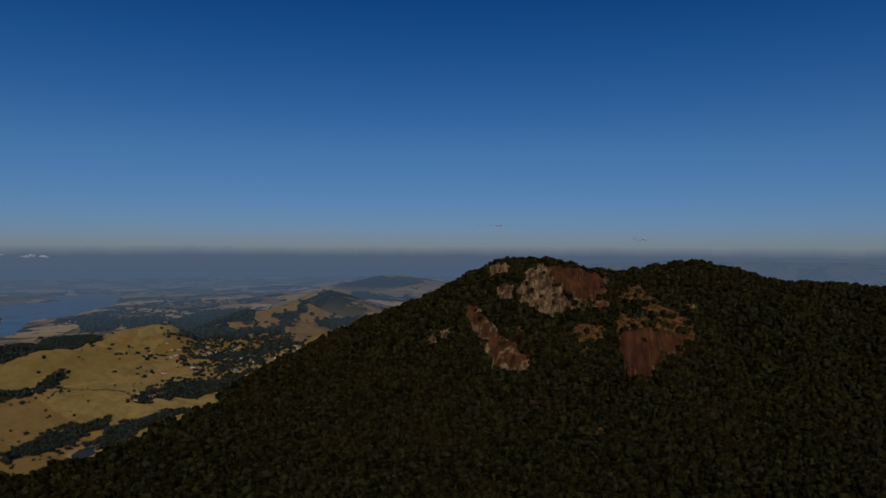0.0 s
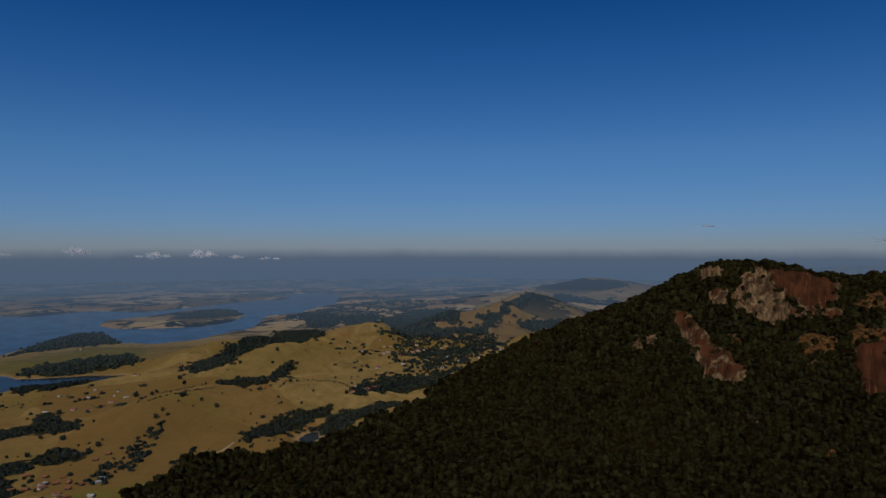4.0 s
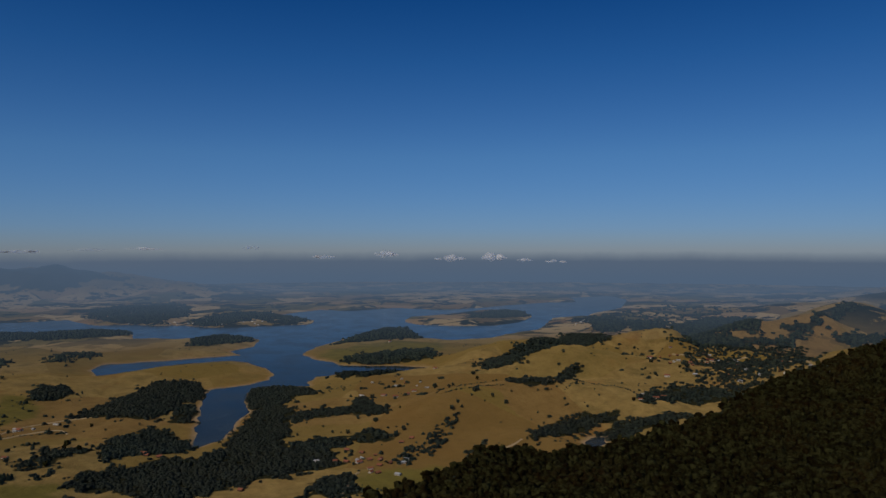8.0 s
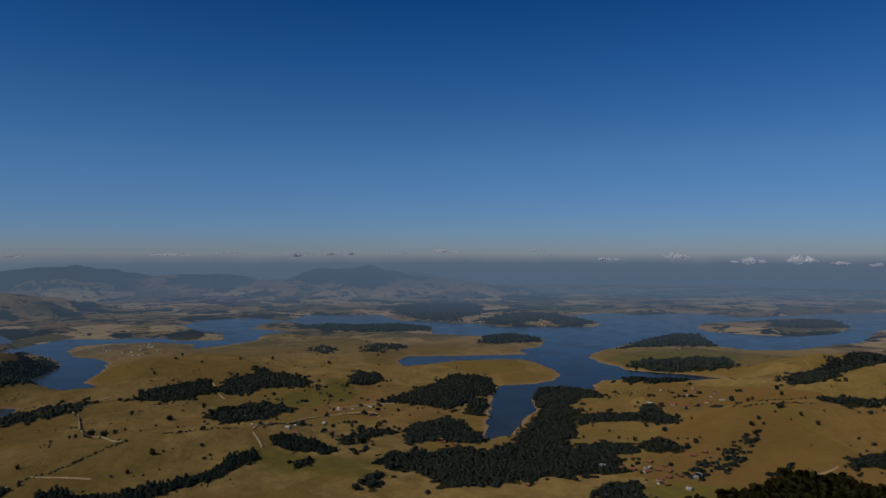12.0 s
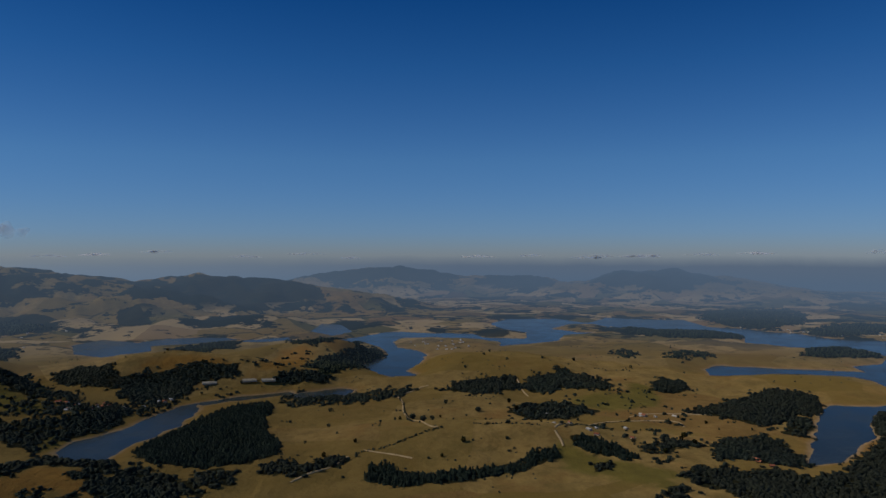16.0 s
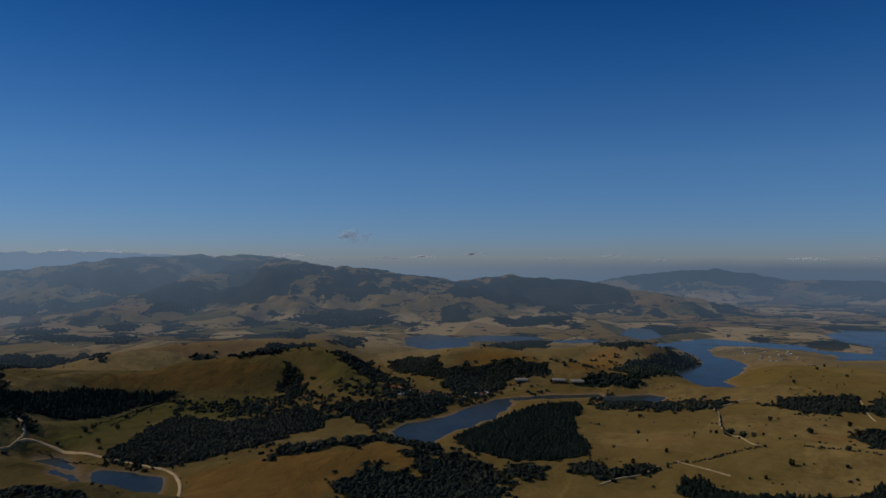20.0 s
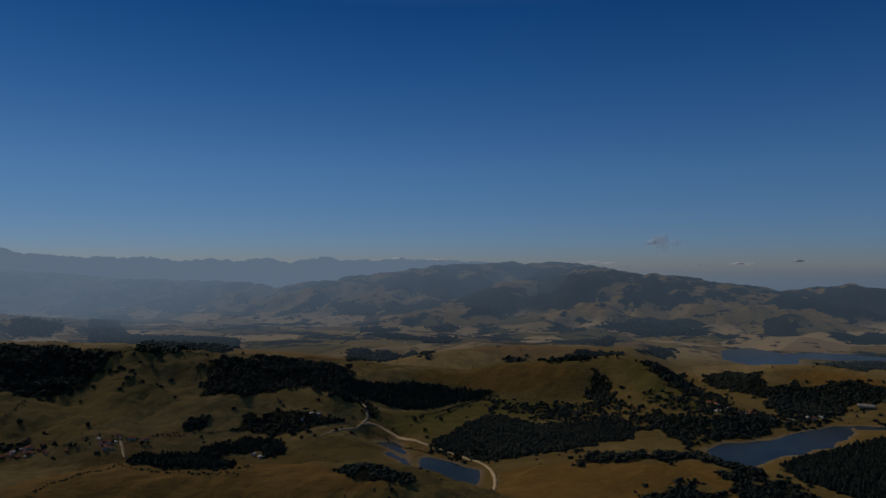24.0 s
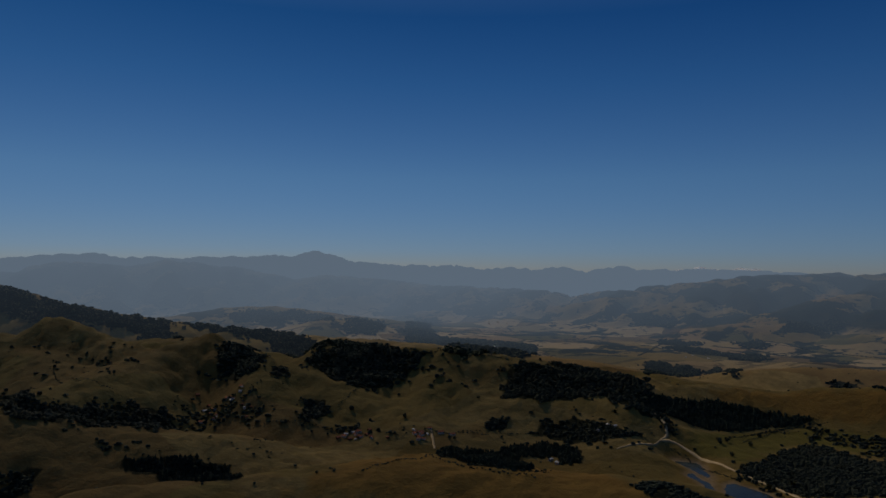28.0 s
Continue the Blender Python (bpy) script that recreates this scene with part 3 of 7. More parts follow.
# the lake and its arms, ponds and the stream
water((-716, 448), (-777, 487), (-856, 542), (-960, 617), (-996, 653), (-978, 706), (-990, 756), (-1025, 797), (-1089, 826), (-1177, 849), (-1219, 843), (-1249, 776), (-1261, 697), (-1249, 631), (-1252, 591), (-1332, 617), (-1369, 660), (-1322, 756), (-1288, 864), (-1264, 902), (-1333, 915), (-1358, 994), (-1442, 1080), (-1531, 1106), (-1619, 1086), (-1597, 976), (-1678, 944), (-1714, 898), (-1852, 967), (-1956, 933), (-2006, 792), (-2093, 715), (-2215, 680), (-2456, 775), (-2358, 889), (-2351, 1014), (-2104, 984), (-2045, 1072), (-1970, 1089), (-1905, 1146), (-1774, 1172), (-1727, 1247), (-1681, 1320), (-1645, 1415), (-1714, 1489), (-1834, 1518), (-1955, 1534), (-1987, 1644), (-2016, 1778), (-1881, 1801), (-1856, 2015), (-1650, 2049), (-1603, 2219), (-1588, 2412), (-1555, 2598), (-1459, 2716), (-1620, 2959), (-1531, 3189), (-1350, 2981), (-1181, 2557), (-1152, 2266), (-1117, 2158), (-1175, 2034), (-1096, 1847), (-1038, 1718), (-1045, 1574), (-1031, 1476), (-1081, 1378), (-1170, 1365), (-1356, 1519), (-1416, 1490), (-1354, 1359), (-1289, 1197), (-1239, 1081), (-1183, 990), (-1098, 958), (-1045, 955), (-1011, 938), (-922, 1001), (-859, 1026), (-823, 984), (-863, 937), (-902, 891), (-941, 859), (-947, 826), (-923, 784), (-891, 765), (-927, 736), (-943, 693), (-914, 654), (-864, 618), (-818, 595), (-790, 559), (-760, 525), (-715, 484))
land((-1468, 1635), (-1567, 1770), (-1533, 1904), (-1542, 2135), (-1428, 2226), (-1261, 2042), (-1182, 1842), (-1193, 1708), (-1283, 1636), (-1381, 1598))
land((-2094, 498), (-2230, 588), (-2225, 666), (-2104, 683), (-1974, 619), (-1991, 553))
water((-1673, -216), (-1816, -183), (-1878, -108), (-1940, -55), (-2036, 3), (-2058, 34), (-2007, 125), (-1979, 247), (-1892, 259), (-1852, 373), (-2001, 403), (-2111, 348), (-2257, 336), (-2423, 419), (-2428, 588), (-2261, 655), (-2411, 761), (-2085, 676), (-1973, 588), (-1921, 491), (-1796, 444), (-1744, 358), (-1705, 281), (-1783, 294), (-1872, 233), (-1899, 118), (-1891, 45), (-1812, 23), (-1700, 34), (-1641, 77), (-1581, 93), (-1446, 73), (-1362, 43), (-1307, 61), (-1277, 40), (-1278, 12), (-1380, -29), (-1425, -51), (-1505, -9), (-1583, 11), (-1711, -10), (-1818, -51), (-1786, -103), (-1680, -169), (-1615, -197))
water((-1865, -614), (-1928, -560), (-1948, -503), (-1941, -424), (-1895, -375), (-1852, -429), (-1802, -477), (-1769, -582))
water((-1871, -371), (-1903, -312), (-1936, -250), (-1875, -242), (-1833, -300), (-1835, -357))
water((-2087, -210), (-2310, -200), (-2258, -130), (-2058, -89), (-1961, -141))
water((-1802, -756), (-1920, -727), (-1824, -577), (-1685, -533), (-1582, -599), (-1644, -682))
water((-802, -347), (-825, -365), (-874, -363), (-922, -329), (-997, -315), (-1055, -298), (-1081, -278), (-1054, -262), (-995, -264), (-941, -265), (-884, -280), (-831, -297), (-777, -294))
water((-1142, -147), (-1188, -73), (-1172, -48), (-1132, -57), (-1103, -125))
water((-1087, -274), (-1125, -233), (-1165, -150), (-1138, -145), (-1099, -228), (-1062, -266))
water((-554, -575), (-577, -580), (-581, -540), (-579, -506), (-556, -481), (-527, -467), (-508, -520))
water((-581, -678), (-597, -664), (-581, -615), (-563, -602), (-570, -641))
water((-384, 738), (-393, 762), (-381, 775), (-361, 747), (-369, 729))
water((-563, -630), (-552, -589), (-530, -548), (-506, -531), (-538, -581), (-555, -627))


# ---- the ground, one sheet in rings out to the horizon, and the water ----
COVER = []


def cover(kind, *points):
    """Land cover within a polygon: 0 wood ground with painted shade, 1 green meadow, 2 bare earth."""
    COVER.append((kind, np.array(points, float)))


WOODS = []


def wood(label, kind, gap, keep, *points):
    """A wood within a polygon: its look, kind of tree, the trees' spacing and how many of them stand."""
    WOODS.append((label, kind, gap, keep, np.array(points, float)))


ROCKS = []


def rock(pale, ochre, bulge, *points):
    """A bare rock face on the mountain within a polygon: how pale, how overgrown with dry grass, how far it stands out."""
    ROCKS.append((pale, ochre, bulge, np.array(points, float)))


def rings(name, radii, bearings, material):
    rr, aa = np.meshgrid(radii, np.radians(bearings), indexing="ij")
    x, y = -rr * np.sin(aa), rr * np.cos(aa)
    z = terrain(x, y)
    m, n = rr.shape
    i = np.arange(m * n).reshape(m, n)
    j = np.roll(i, -1, 1)
    faces = np.stack([i[:-1].ravel(), i[1:].ravel(), j[1:].ravel(), j[:-1].ravel()], 1)[:, ::-1]
    ob = mesh_object(name, np.stack([x.ravel(), y.ravel(), z.ravel()], 1), faces, material, True)
    tint = np.zeros((m * n, 4), np.float32)
    px, py = x.ravel(), y.ravel()
    wave = 5 * ripple(px, py, 45, 21) + 3 * ripple(px, py, 17, 22)
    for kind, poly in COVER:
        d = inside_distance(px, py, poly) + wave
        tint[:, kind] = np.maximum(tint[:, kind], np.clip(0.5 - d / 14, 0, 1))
    near_water = shore(px, py)
    tint[:, 2] = np.maximum(tint[:, 2], 0.5 * np.clip(1 - near_water / 22, 0, 1))
    tint[:, 3] = np.clip(1.1 - near_water / 7, 0, 1) * 0.8
    layer = ob.data.color_attributes.new("cover", "FLOAT_COLOR", "POINT")
    layer.data.foreach_set("color", tint.ravel())
    return ob


MOUNTAIN_WOOD = [(-441, 436), (-431, 468), (-427, 511), (-428, 546), (-439, 588), (-443, 613), (-422, 635), (-389, 650), (-368, 672), (-341, 697), (-341, 739), (-323, 773), (-299, 830), (-288, 878), (-288, 966), (-264, 1008), (-238, 1043), (-243, 1052), (-122, 1164), (0, 1190), (167, 1188), (339, 1182), (472, 1168), (788, 1009), (271, 347), (0, 470), (-300, 420)]
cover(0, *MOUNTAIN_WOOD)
cover(0, (-932, 410), (-957, 447), (-997, 502), (-1034, 555), (-1090, 600), (-1081, 628), (-1052, 657), (-1003, 641), (-952, 616), (-929, 589), (-922, 562), (-895, 529), (-861, 493), (-863, 456), (-901, 439))
wood("dark wood above the lake arm", "broad", 3.9, 1.00, (-932, 410), (-957, 447), (-997, 502), (-1034, 555), (-1090, 600), (-1081, 628), (-1052, 657), (-1003, 641), (-952, 616), (-929, 589), (-922, 562), (-895, 529), (-861, 493), (-863, 456), (-901, 439))
cover(0, (-1097, 428), (-1149, 461), (-1148, 489), (-1100, 485), (-1070, 459))
wood("small grove in a pasture", "broad", 3.9, 1.00, (-1097, 428), (-1149, 461), (-1148, 489), (-1100, 485), (-1070, 459))
cover(0, (-897, 526), (-908, 567), (-859, 542), (-809, 494), (-833, 485))
wood("scrub on the lake bank", "broad", 4.1, 0.50, (-897, 526), (-908, 567), (-859, 542), (-809, 494), (-833, 485))
cover(0, (-797, 391), (-799, 422), (-817, 449), (-768, 454), (-731, 446), (-694, 417), (-716, 404), (-728, 391), (-745, 366))
wood("grove round a red roofed farm", "broad", 3.6, 1.00, (-797, 391), (-799, 422), (-817, 449), (-768, 454), (-731, 446), (-694, 417), (-716, 404), (-728, 391), (-745, 366))
cover(0, (-727, 265), (-742, 305), (-744, 339), (-756, 352), (-775, 324), (-741, 290))
wood("dark bushes along a pasture", "broad", 3.2, 0.90, (-727, 265), (-742, 305), (-744, 339), (-756, 352), (-775, 324), (-741, 290))
cover(0, (-566, 307), (-597, 313), (-633, 313), (-639, 287), (-667, 287), (-689, 316), (-683, 338), (-673, 353), (-682, 383), (-656, 407), (-671, 457), (-727, 510), (-770, 556), (-802, 604), (-795, 632), (-741, 605), (-666, 540), (-648, 515), (-620, 499), (-620, 540), (-586, 530), (-528, 495))
wood("dense mixed wood filling the valley bottom", "broad", 3.4, 0.84, (-566, 307), (-597, 313), (-633, 313), (-639, 287), (-667, 287), (-689, 316), (-683, 338), (-673, 353), (-682, 383), (-656, 407), (-671, 457), (-727, 510), (-770, 556), (-802, 604), (-795, 632), (-741, 605), (-666, 540), (-648, 515), (-620, 499), (-620, 540), (-586, 530), (-528, 495))
cover(0, (-608, 246), (-622, 260), (-628, 276), (-596, 259), (-592, 247))
wood("clump of dark trees in the valley", "broad", 3.4, 0.90, (-608, 246), (-622, 260), (-628, 276), (-596, 259), (-592, 247))
cover(0, (-869, 624), (-923, 662), (-942, 704), (-921, 732), (-836, 724), (-808, 705), (-824, 676), (-791, 628), (-787, 597), (-820, 600))
wood("dark green wood on the lake bank", "broad", 3.9, 1.00, (-869, 624), (-923, 662), (-942, 704), (-921, 732), (-836, 724), (-808, 705), (-824, 676), (-791, 628), (-787, 597), (-820, 600))
cover(0, (-730, 589), (-729, 636), (-695, 665), (-716, 701), (-690, 693), (-616, 659), (-615, 646), (-667, 639), (-690, 602), (-703, 572))
wood("strip of dark trees beside a pasture", "broad", 3.9, 1.00, (-730, 589), (-729, 636), (-695, 665), (-716, 701), (-690, 693), (-616, 659), (-615, 646), (-667, 639), (-690, 602), (-703, 572))
cover(0, (-630, 512), (-616, 538), (-598, 564), (-579, 555), (-572, 531), (-594, 502))
wood("strip of dark trees beside a pasture", "broad", 3.6, 0.90, (-630, 512), (-616, 538), (-598, 564), (-579, 555), (-572, 531), (-594, 502))
cover(0, (-587, 561), (-594, 582), (-590, 601), (-567, 601), (-548, 586), (-550, 561))
wood("round trees on a pasture slope", "broad", 4.5, 0.50, (-587, 561), (-594, 582), (-590, 601), (-567, 601), (-548, 586), (-550, 561))
wood("garden trees round houses", "broad", 3.9, 0.45, (-511, 555), (-507, 587), (-520, 652), (-504, 642), (-478, 580), (-481, 539), (-486, 520))
cover(0, (-509, 444), (-502, 473), (-454, 448), (-454, 422), (-480, 406))
wood("dark trees at the foot of the mountain", "broad", 3.6, 0.80, (-509, 444), (-502, 473), (-454, 448), (-454, 422), (-480, 406))
cover(0, (-447, 441), (-423, 475), (-421, 523), (-426, 543), (-434, 582), (-402, 513), (-403, 466))
wood("dark trees below a yellow meadow", "broad", 3.6, 0.75, (-447, 441), (-423, 475), (-421, 523), (-426, 543), (-434, 582), (-402, 513), (-403, 466))
cover(0, (-416, 671), (-439, 733), (-435, 781), (-421, 813), (-389, 827), (-379, 812), (-398, 798), (-399, 771), (-411, 737), (-408, 670))
wood("belt of trees along a stream", "broad", 4.1, 1.00, (-416, 671), (-439, 733), (-435, 781), (-421, 813), (-389, 827), (-379, 812), (-398, 798), (-399, 771), (-411, 737), (-408, 670))
cover(0, (-389, 780), (-375, 812), (-346, 829), (-323, 859), (-303, 879), (-312, 829), (-332, 794), (-347, 765), (-370, 756))
wood("belt of trees along a stream", "broad", 4.1, 0.90, (-389, 780), (-375, 812), (-346, 829), (-323, 859), (-303, 879), (-312, 829), (-332, 794), (-347, 765), (-370, 756))
cover(0, (-377, 867), (-395, 966), (-375, 998), (-337, 1003), (-297, 995), (-276, 997), (-286, 960), (-310, 942), (-344, 915), (-359, 858))
wood("garden trees in a village", "broad", 4.5, 0.60, (-377, 867), (-395, 966), (-375, 998), (-337, 1003), (-297, 995), (-276, 997), (-286, 960), (-310, 942), (-344, 915), (-359, 858))
cover(0, (-719, 1083), (-728, 1175), (-892, 1601), (-812, 1658), (-602, 1253), (-639, 1234), (-678, 1216), (-597, 997), (-622, 970), (-631, 918), (-664, 919), (-729, 1025))
wood("dark wood in a fold of the hills", "broad", 4.5, 1.00, (-719, 1083), (-728, 1175), (-892, 1601), (-812, 1658), (-602, 1253), (-639, 1234), (-678, 1216), (-597, 997), (-622, 970), (-631, 918), (-664, 919), (-729, 1025))
wood("garden trees on a village hill", "broad", 4.7, 0.25, (-511, 1064), (-590, 1277), (-563, 1293), (-568, 1255))
wood("garden trees on a village hill", "broad", 4.7, 0.25, (-536, 1283), (-528, 1304), (-502, 1307), (-485, 1277))
cover(0, (-755, 1965), (-745, 2167), (-697, 2224), (-639, 2313), (-435, 1639), (-430, 1598), (-477, 1598), (-529, 1611), (-455, 1563), (-370, 1626), (-357, 1592), (-427, 1546), (-448, 1333), (-470, 1293))
wood("dark plantation on a far hillside", "haze_blue", 7.0, 1.00, (-755, 1965), (-745, 2167), (-697, 2224), (-639, 2313), (-435, 1639), (-430, 1598), (-477, 1598), (-529, 1611), (-455, 1563), (-370, 1626), (-357, 1592), (-427, 1546), (-448, 1333), (-470, 1293))
cover(0, (-394, 1679), (-349, 1733), (-345, 1965), (-329, 2013), (-302, 1997), (-324, 1911), (-343, 1703), (-352, 1642), (-370, 1626))
wood("dark plantation on a far hillside", "haze_blue", 7.0, 1.00, (-394, 1679), (-349, 1733), (-345, 1965), (-329, 2013), (-302, 1997), (-324, 1911), (-343, 1703), (-352, 1642), (-370, 1626))
cover(0, (-302, 1690), (-302, 1715), (-259, 1783), (-228, 1855), (-218, 1776), (-267, 1696))
wood("square plantation on a far slope", "haze_blue", 6.4, 1.00, (-302, 1690), (-302, 1715), (-259, 1783), (-228, 1855), (-218, 1776), (-267, 1696))
wood("garden trees in a village", "broad", 5.4, 0.30, (-394, 1289), (-361, 1340), (-319, 1399), (-211, 1120), (-170, 1040), (-244, 1071), (-297, 1074), (-332, 1084))
cover(0, (-2309, 1052), (-2579, 1215), (-2664, 1362), (-2665, 1501), (-2659, 1571), (-2418, 1498), (-2094, 1277), (-2039, 1186), (-1950, 1116), (-2019, 1084), (-2104, 1041))
wood("woods along the far shore", "haze_blue", 5.9, 0.50, (-2309, 1052), (-2579, 1215), (-2664, 1362), (-2665, 1501), (-2659, 1571), (-2418, 1498), (-2094, 1277), (-2039, 1186), (-1950, 1116), (-2019, 1084), (-2104, 1041))
cover(0, (-1957, 1213), (-2047, 1350), (-2076, 1480), (-1990, 1534), (-1851, 1518), (-1701, 1461), (-1684, 1381), (-1729, 1332), (-1841, 1354), (-1786, 1254), (-1796, 1185), (-1865, 1155))
wood("woods along the far shore", "haze_blue", 5.9, 0.60, (-1957, 1213), (-2047, 1350), (-2076, 1480), (-1990, 1534), (-1851, 1518), (-1701, 1461), (-1684, 1381), (-1729, 1332), (-1841, 1354), (-1786, 1254), (-1796, 1185), (-1865, 1155))
cover(0, (-1920, 673), (-2199, 771), (-1942, 758), (-2080, 948), (-1956, 1016), (-1780, 922), (-1751, 798), (-1801, 703))
wood("woods on a lake headland", "haze_blue", 5.9, 1.00, (-1920, 673), (-2199, 771), (-1942, 758), (-2080, 948), (-1956, 1016), (-1780, 922), (-1751, 798), (-1801, 703))
cover(0, (-1427, 870), (-1514, 945), (-1571, 1053), (-1496, 1067), (-1420, 1045), (-1419, 966), (-1415, 890))
wood("wooded islet", "haze_blue", 5.9, 1.00, (-1427, 870), (-1514, 945), (-1571, 1053), (-1496, 1067), (-1420, 1045), (-1419, 966), (-1415, 890))
cover(0, (-1225, 1119), (-1317, 1301), (-1365, 1436), (-1335, 1496), (-1219, 1422), (-1133, 1311), (-1188, 1250), (-1204, 1189), (-1228, 1140))
wood("woods on a lake peninsula", "haze_blue", 5.9, 0.90, (-1225, 1119), (-1317, 1301), (-1365, 1436), (-1335, 1496), (-1219, 1422), (-1133, 1311), (-1188, 1250), (-1204, 1189), (-1228, 1140))
cover(0, (-1036, 962), (-1061, 1048), (-1033, 1121), (-985, 1177), (-885, 1074), (-917, 1028), (-971, 975))
wood("woods on a lake peninsula", "haze_blue", 5.4, 0.70, (-1036, 962), (-1061, 1048), (-1033, 1121), (-985, 1177), (-885, 1074), (-917, 1028), (-971, 975))
cover(0, (-895, 818), (-960, 949), (-904, 981), (-801, 869), (-827, 817))
wood("scrub by a lake inlet", "haze_blue", 5.4, 0.80, (-895, 818), (-960, 949), (-904, 981), (-801, 869), (-827, 817))
cover(0, (-1381, 1849), (-1441, 2029), (-1374, 2141), (-1255, 2018), (-1271, 1913))
wood("wooded islet", "haze_blue", 7.0, 1.00, (-1381, 1849), (-1441, 2029), (-1374, 2141), (-1255, 2018), (-1271, 1913))
cover(0, (-1016, 1962), (-1021, 2127), (-903, 1993), (-793, 2022), (-521, 1329), (-845, 1867), (-812, 1724), (-887, 1745))
wood("woods on a lake headland", "haze_blue", 7.5, 0.80, (-1016, 1962), (-1021, 2127), (-903, 1993), (-793, 2022), (-521, 1329), (-845, 1867), (-812, 1724), (-887, 1745))
wood("bushes on a pasture slope", "broad", 3.9, 0.40, (-528, 643), (-525, 663), (-525, 687), (-513, 668), (-509, 635), (-509, 620))
wood("bushes on a pasture slope", "broad", 3.9, 0.40, (-458, 599), (-458, 631), (-459, 645), (-442, 616), (-436, 585))
cover(0, (-676, 930), (-648, 953), (-712, 1061), (-617, 973), (-608, 945), (-626, 909))
wood("grove on a pasture slope", "broad", 4.3, 0.80, (-676, 930), (-648, 953), (-712, 1061), (-617, 973), (-608, 945), (-626, 909))
cover(0, (-532, 804), (-571, 900), (-489, 845), (-533, 951), (-531, 977), (-524, 981), (-476, 861), (-488, 829), (-510, 804))
wood("trees on a hill crest", "broad", 4.3, 0.90, (-532, 804), (-571, 900), (-489, 845), (-533, 951), (-531, 977), (-524, 981), (-476, 861), (-488, 829), (-510, 804))
cover(0, (-811, -274), (-865, -270), (-912, -257), (-982, -236), (-1040, -207), (-1057, -169), (-1012, -154), (-949, -155), (-870, -136), (-796, -112), (-762, -110), (-727, -139), (-718, -172), (-722, -204), (-730, -231))
wood("dense dark conifer plantation by the stream", "conifer", 3.6, 1.00, (-811, -274), (-865, -270), (-912, -257), (-982, -236), (-1040, -207), (-1057, -169), (-1012, -154), (-949, -155), (-870, -136), (-796, -112), (-762, -110), (-727, -139), (-718, -172), (-722, -204), (-730, -231))
cover(0, (-570, -308), (-599, -317), (-632, -310), (-649, -306), (-646, -286), (-647, -257), (-703, -251), (-717, -246), (-684, -205), (-638, -169), (-613, -168))
wood("dark trees along the stream", "broad", 3.4, 0.95, (-570, -308), (-599, -317), (-632, -310), (-649, -306), (-646, -286), (-647, -257), (-703, -251), (-717, -246), (-684, -205), (-638, -169), (-613, -168))
cover(0, (-683, -296), (-695, -276), (-689, -254), (-663, -237), (-653, -253), (-675, -274))
wood("dark trees along the stream", "broad", 3.4, 0.90, (-683, -296), (-695, -276), (-689, -254), (-663, -237), (-653, -253), (-675, -274))
cover(0, (-704, -187), (-718, -161), (-704, -141), (-678, -141), (-672, -173))
wood("dark bushes by the stream", "broad", 3.6, 0.60, (-704, -187), (-718, -161), (-704, -141), (-678, -141), (-672, -173))
cover(0, (-719, -126), (-744, -96), (-726, -77), (-747, -46), (-731, -34), (-706, -59), (-692, -89), (-704, -118))
wood("trees round a farm", "broad", 3.6, 0.85, (-719, -126), (-744, -96), (-726, -77), (-747, -46), (-731, -34), (-706, -59), (-692, -89), (-704, -118))
cover(0, (-692, -19), (-714, -15), (-714, 7), (-700, 12), (-683, 43), (-687, 86), (-698, 132), (-717, 148), (-725, 176), (-707, 175), (-682, 140), (-668, 89), (-657, 41), (-656, 11), (-670, -14))
wood("tall conifer belt along a field", "conifer", 3.9, 1.00, (-692, -19), (-714, -15), (-714, 7), (-700, 12), (-683, 43), (-687, 86), (-698, 132), (-717, 148), (-725, 176), (-707, 175), (-682, 140), (-668, 89), (-657, 41), (-656, 11), (-670, -14))
cover(0, (-1102, 94), (-1150, 116), (-1174, 165), (-1183, 214), (-1122, 212), (-1077, 169), (-1074, 134))
wood("dark plantation on a low rise", "broad", 4.1, 1.00, (-1102, 94), (-1150, 116), (-1174, 165), (-1183, 214), (-1122, 212), (-1077, 169), (-1074, 134))
cover(0, (-1118, 212), (-1164, 239), (-1199, 290), (-1217, 301), (-1186, 333), (-1093, 359), (-1068, 337), (-1101, 281), (-1073, 260))
wood("dark plantation on a low rise", "broad", 4.1, 1.00, (-1118, 212), (-1164, 239), (-1199, 290), (-1217, 301), (-1186, 333), (-1093, 359), (-1068, 337), (-1101, 281), (-1073, 260))
cover(0, (-961, 170), (-1010, 191), (-1034, 250), (-992, 279), (-954, 293), (-915, 234), (-917, 189))
wood("loose trees round farm houses", "broad", 4.1, 0.50, (-961, 170), (-1010, 191), (-1034, 250), (-992, 279), (-954, 293), (-915, 234), (-917, 189))
cover(0, (-744, 200), (-751, 218), (-719, 246), (-701, 255), (-693, 243), (-706, 216), (-729, 199))
wood("square conifer plantation", "conifer", 3.4, 1.00, (-744, 200), (-751, 218), (-719, 246), (-701, 255), (-693, 243), (-706, 216), (-729, 199))
cover(0, (-718, 261), (-733, 289), (-768, 310), (-761, 321), (-732, 309), (-713, 269))
wood("dark bushes in a meadow", "broad", 3.2, 0.80, (-718, 261), (-733, 289), (-768, 310), (-761, 321), (-732, 309), (-713, 269))
cover(0, (-706, 337), (-757, 368), (-764, 390), (-758, 411), (-726, 415), (-746, 456), (-700, 435), (-693, 396), (-716, 375))
wood("grove round a farm", "broad", 3.6, 1.00, (-706, 337), (-757, 368), (-764, 390), (-758, 411), (-726, 415), (-746, 456), (-700, 435), (-693, 396), (-716, 375))
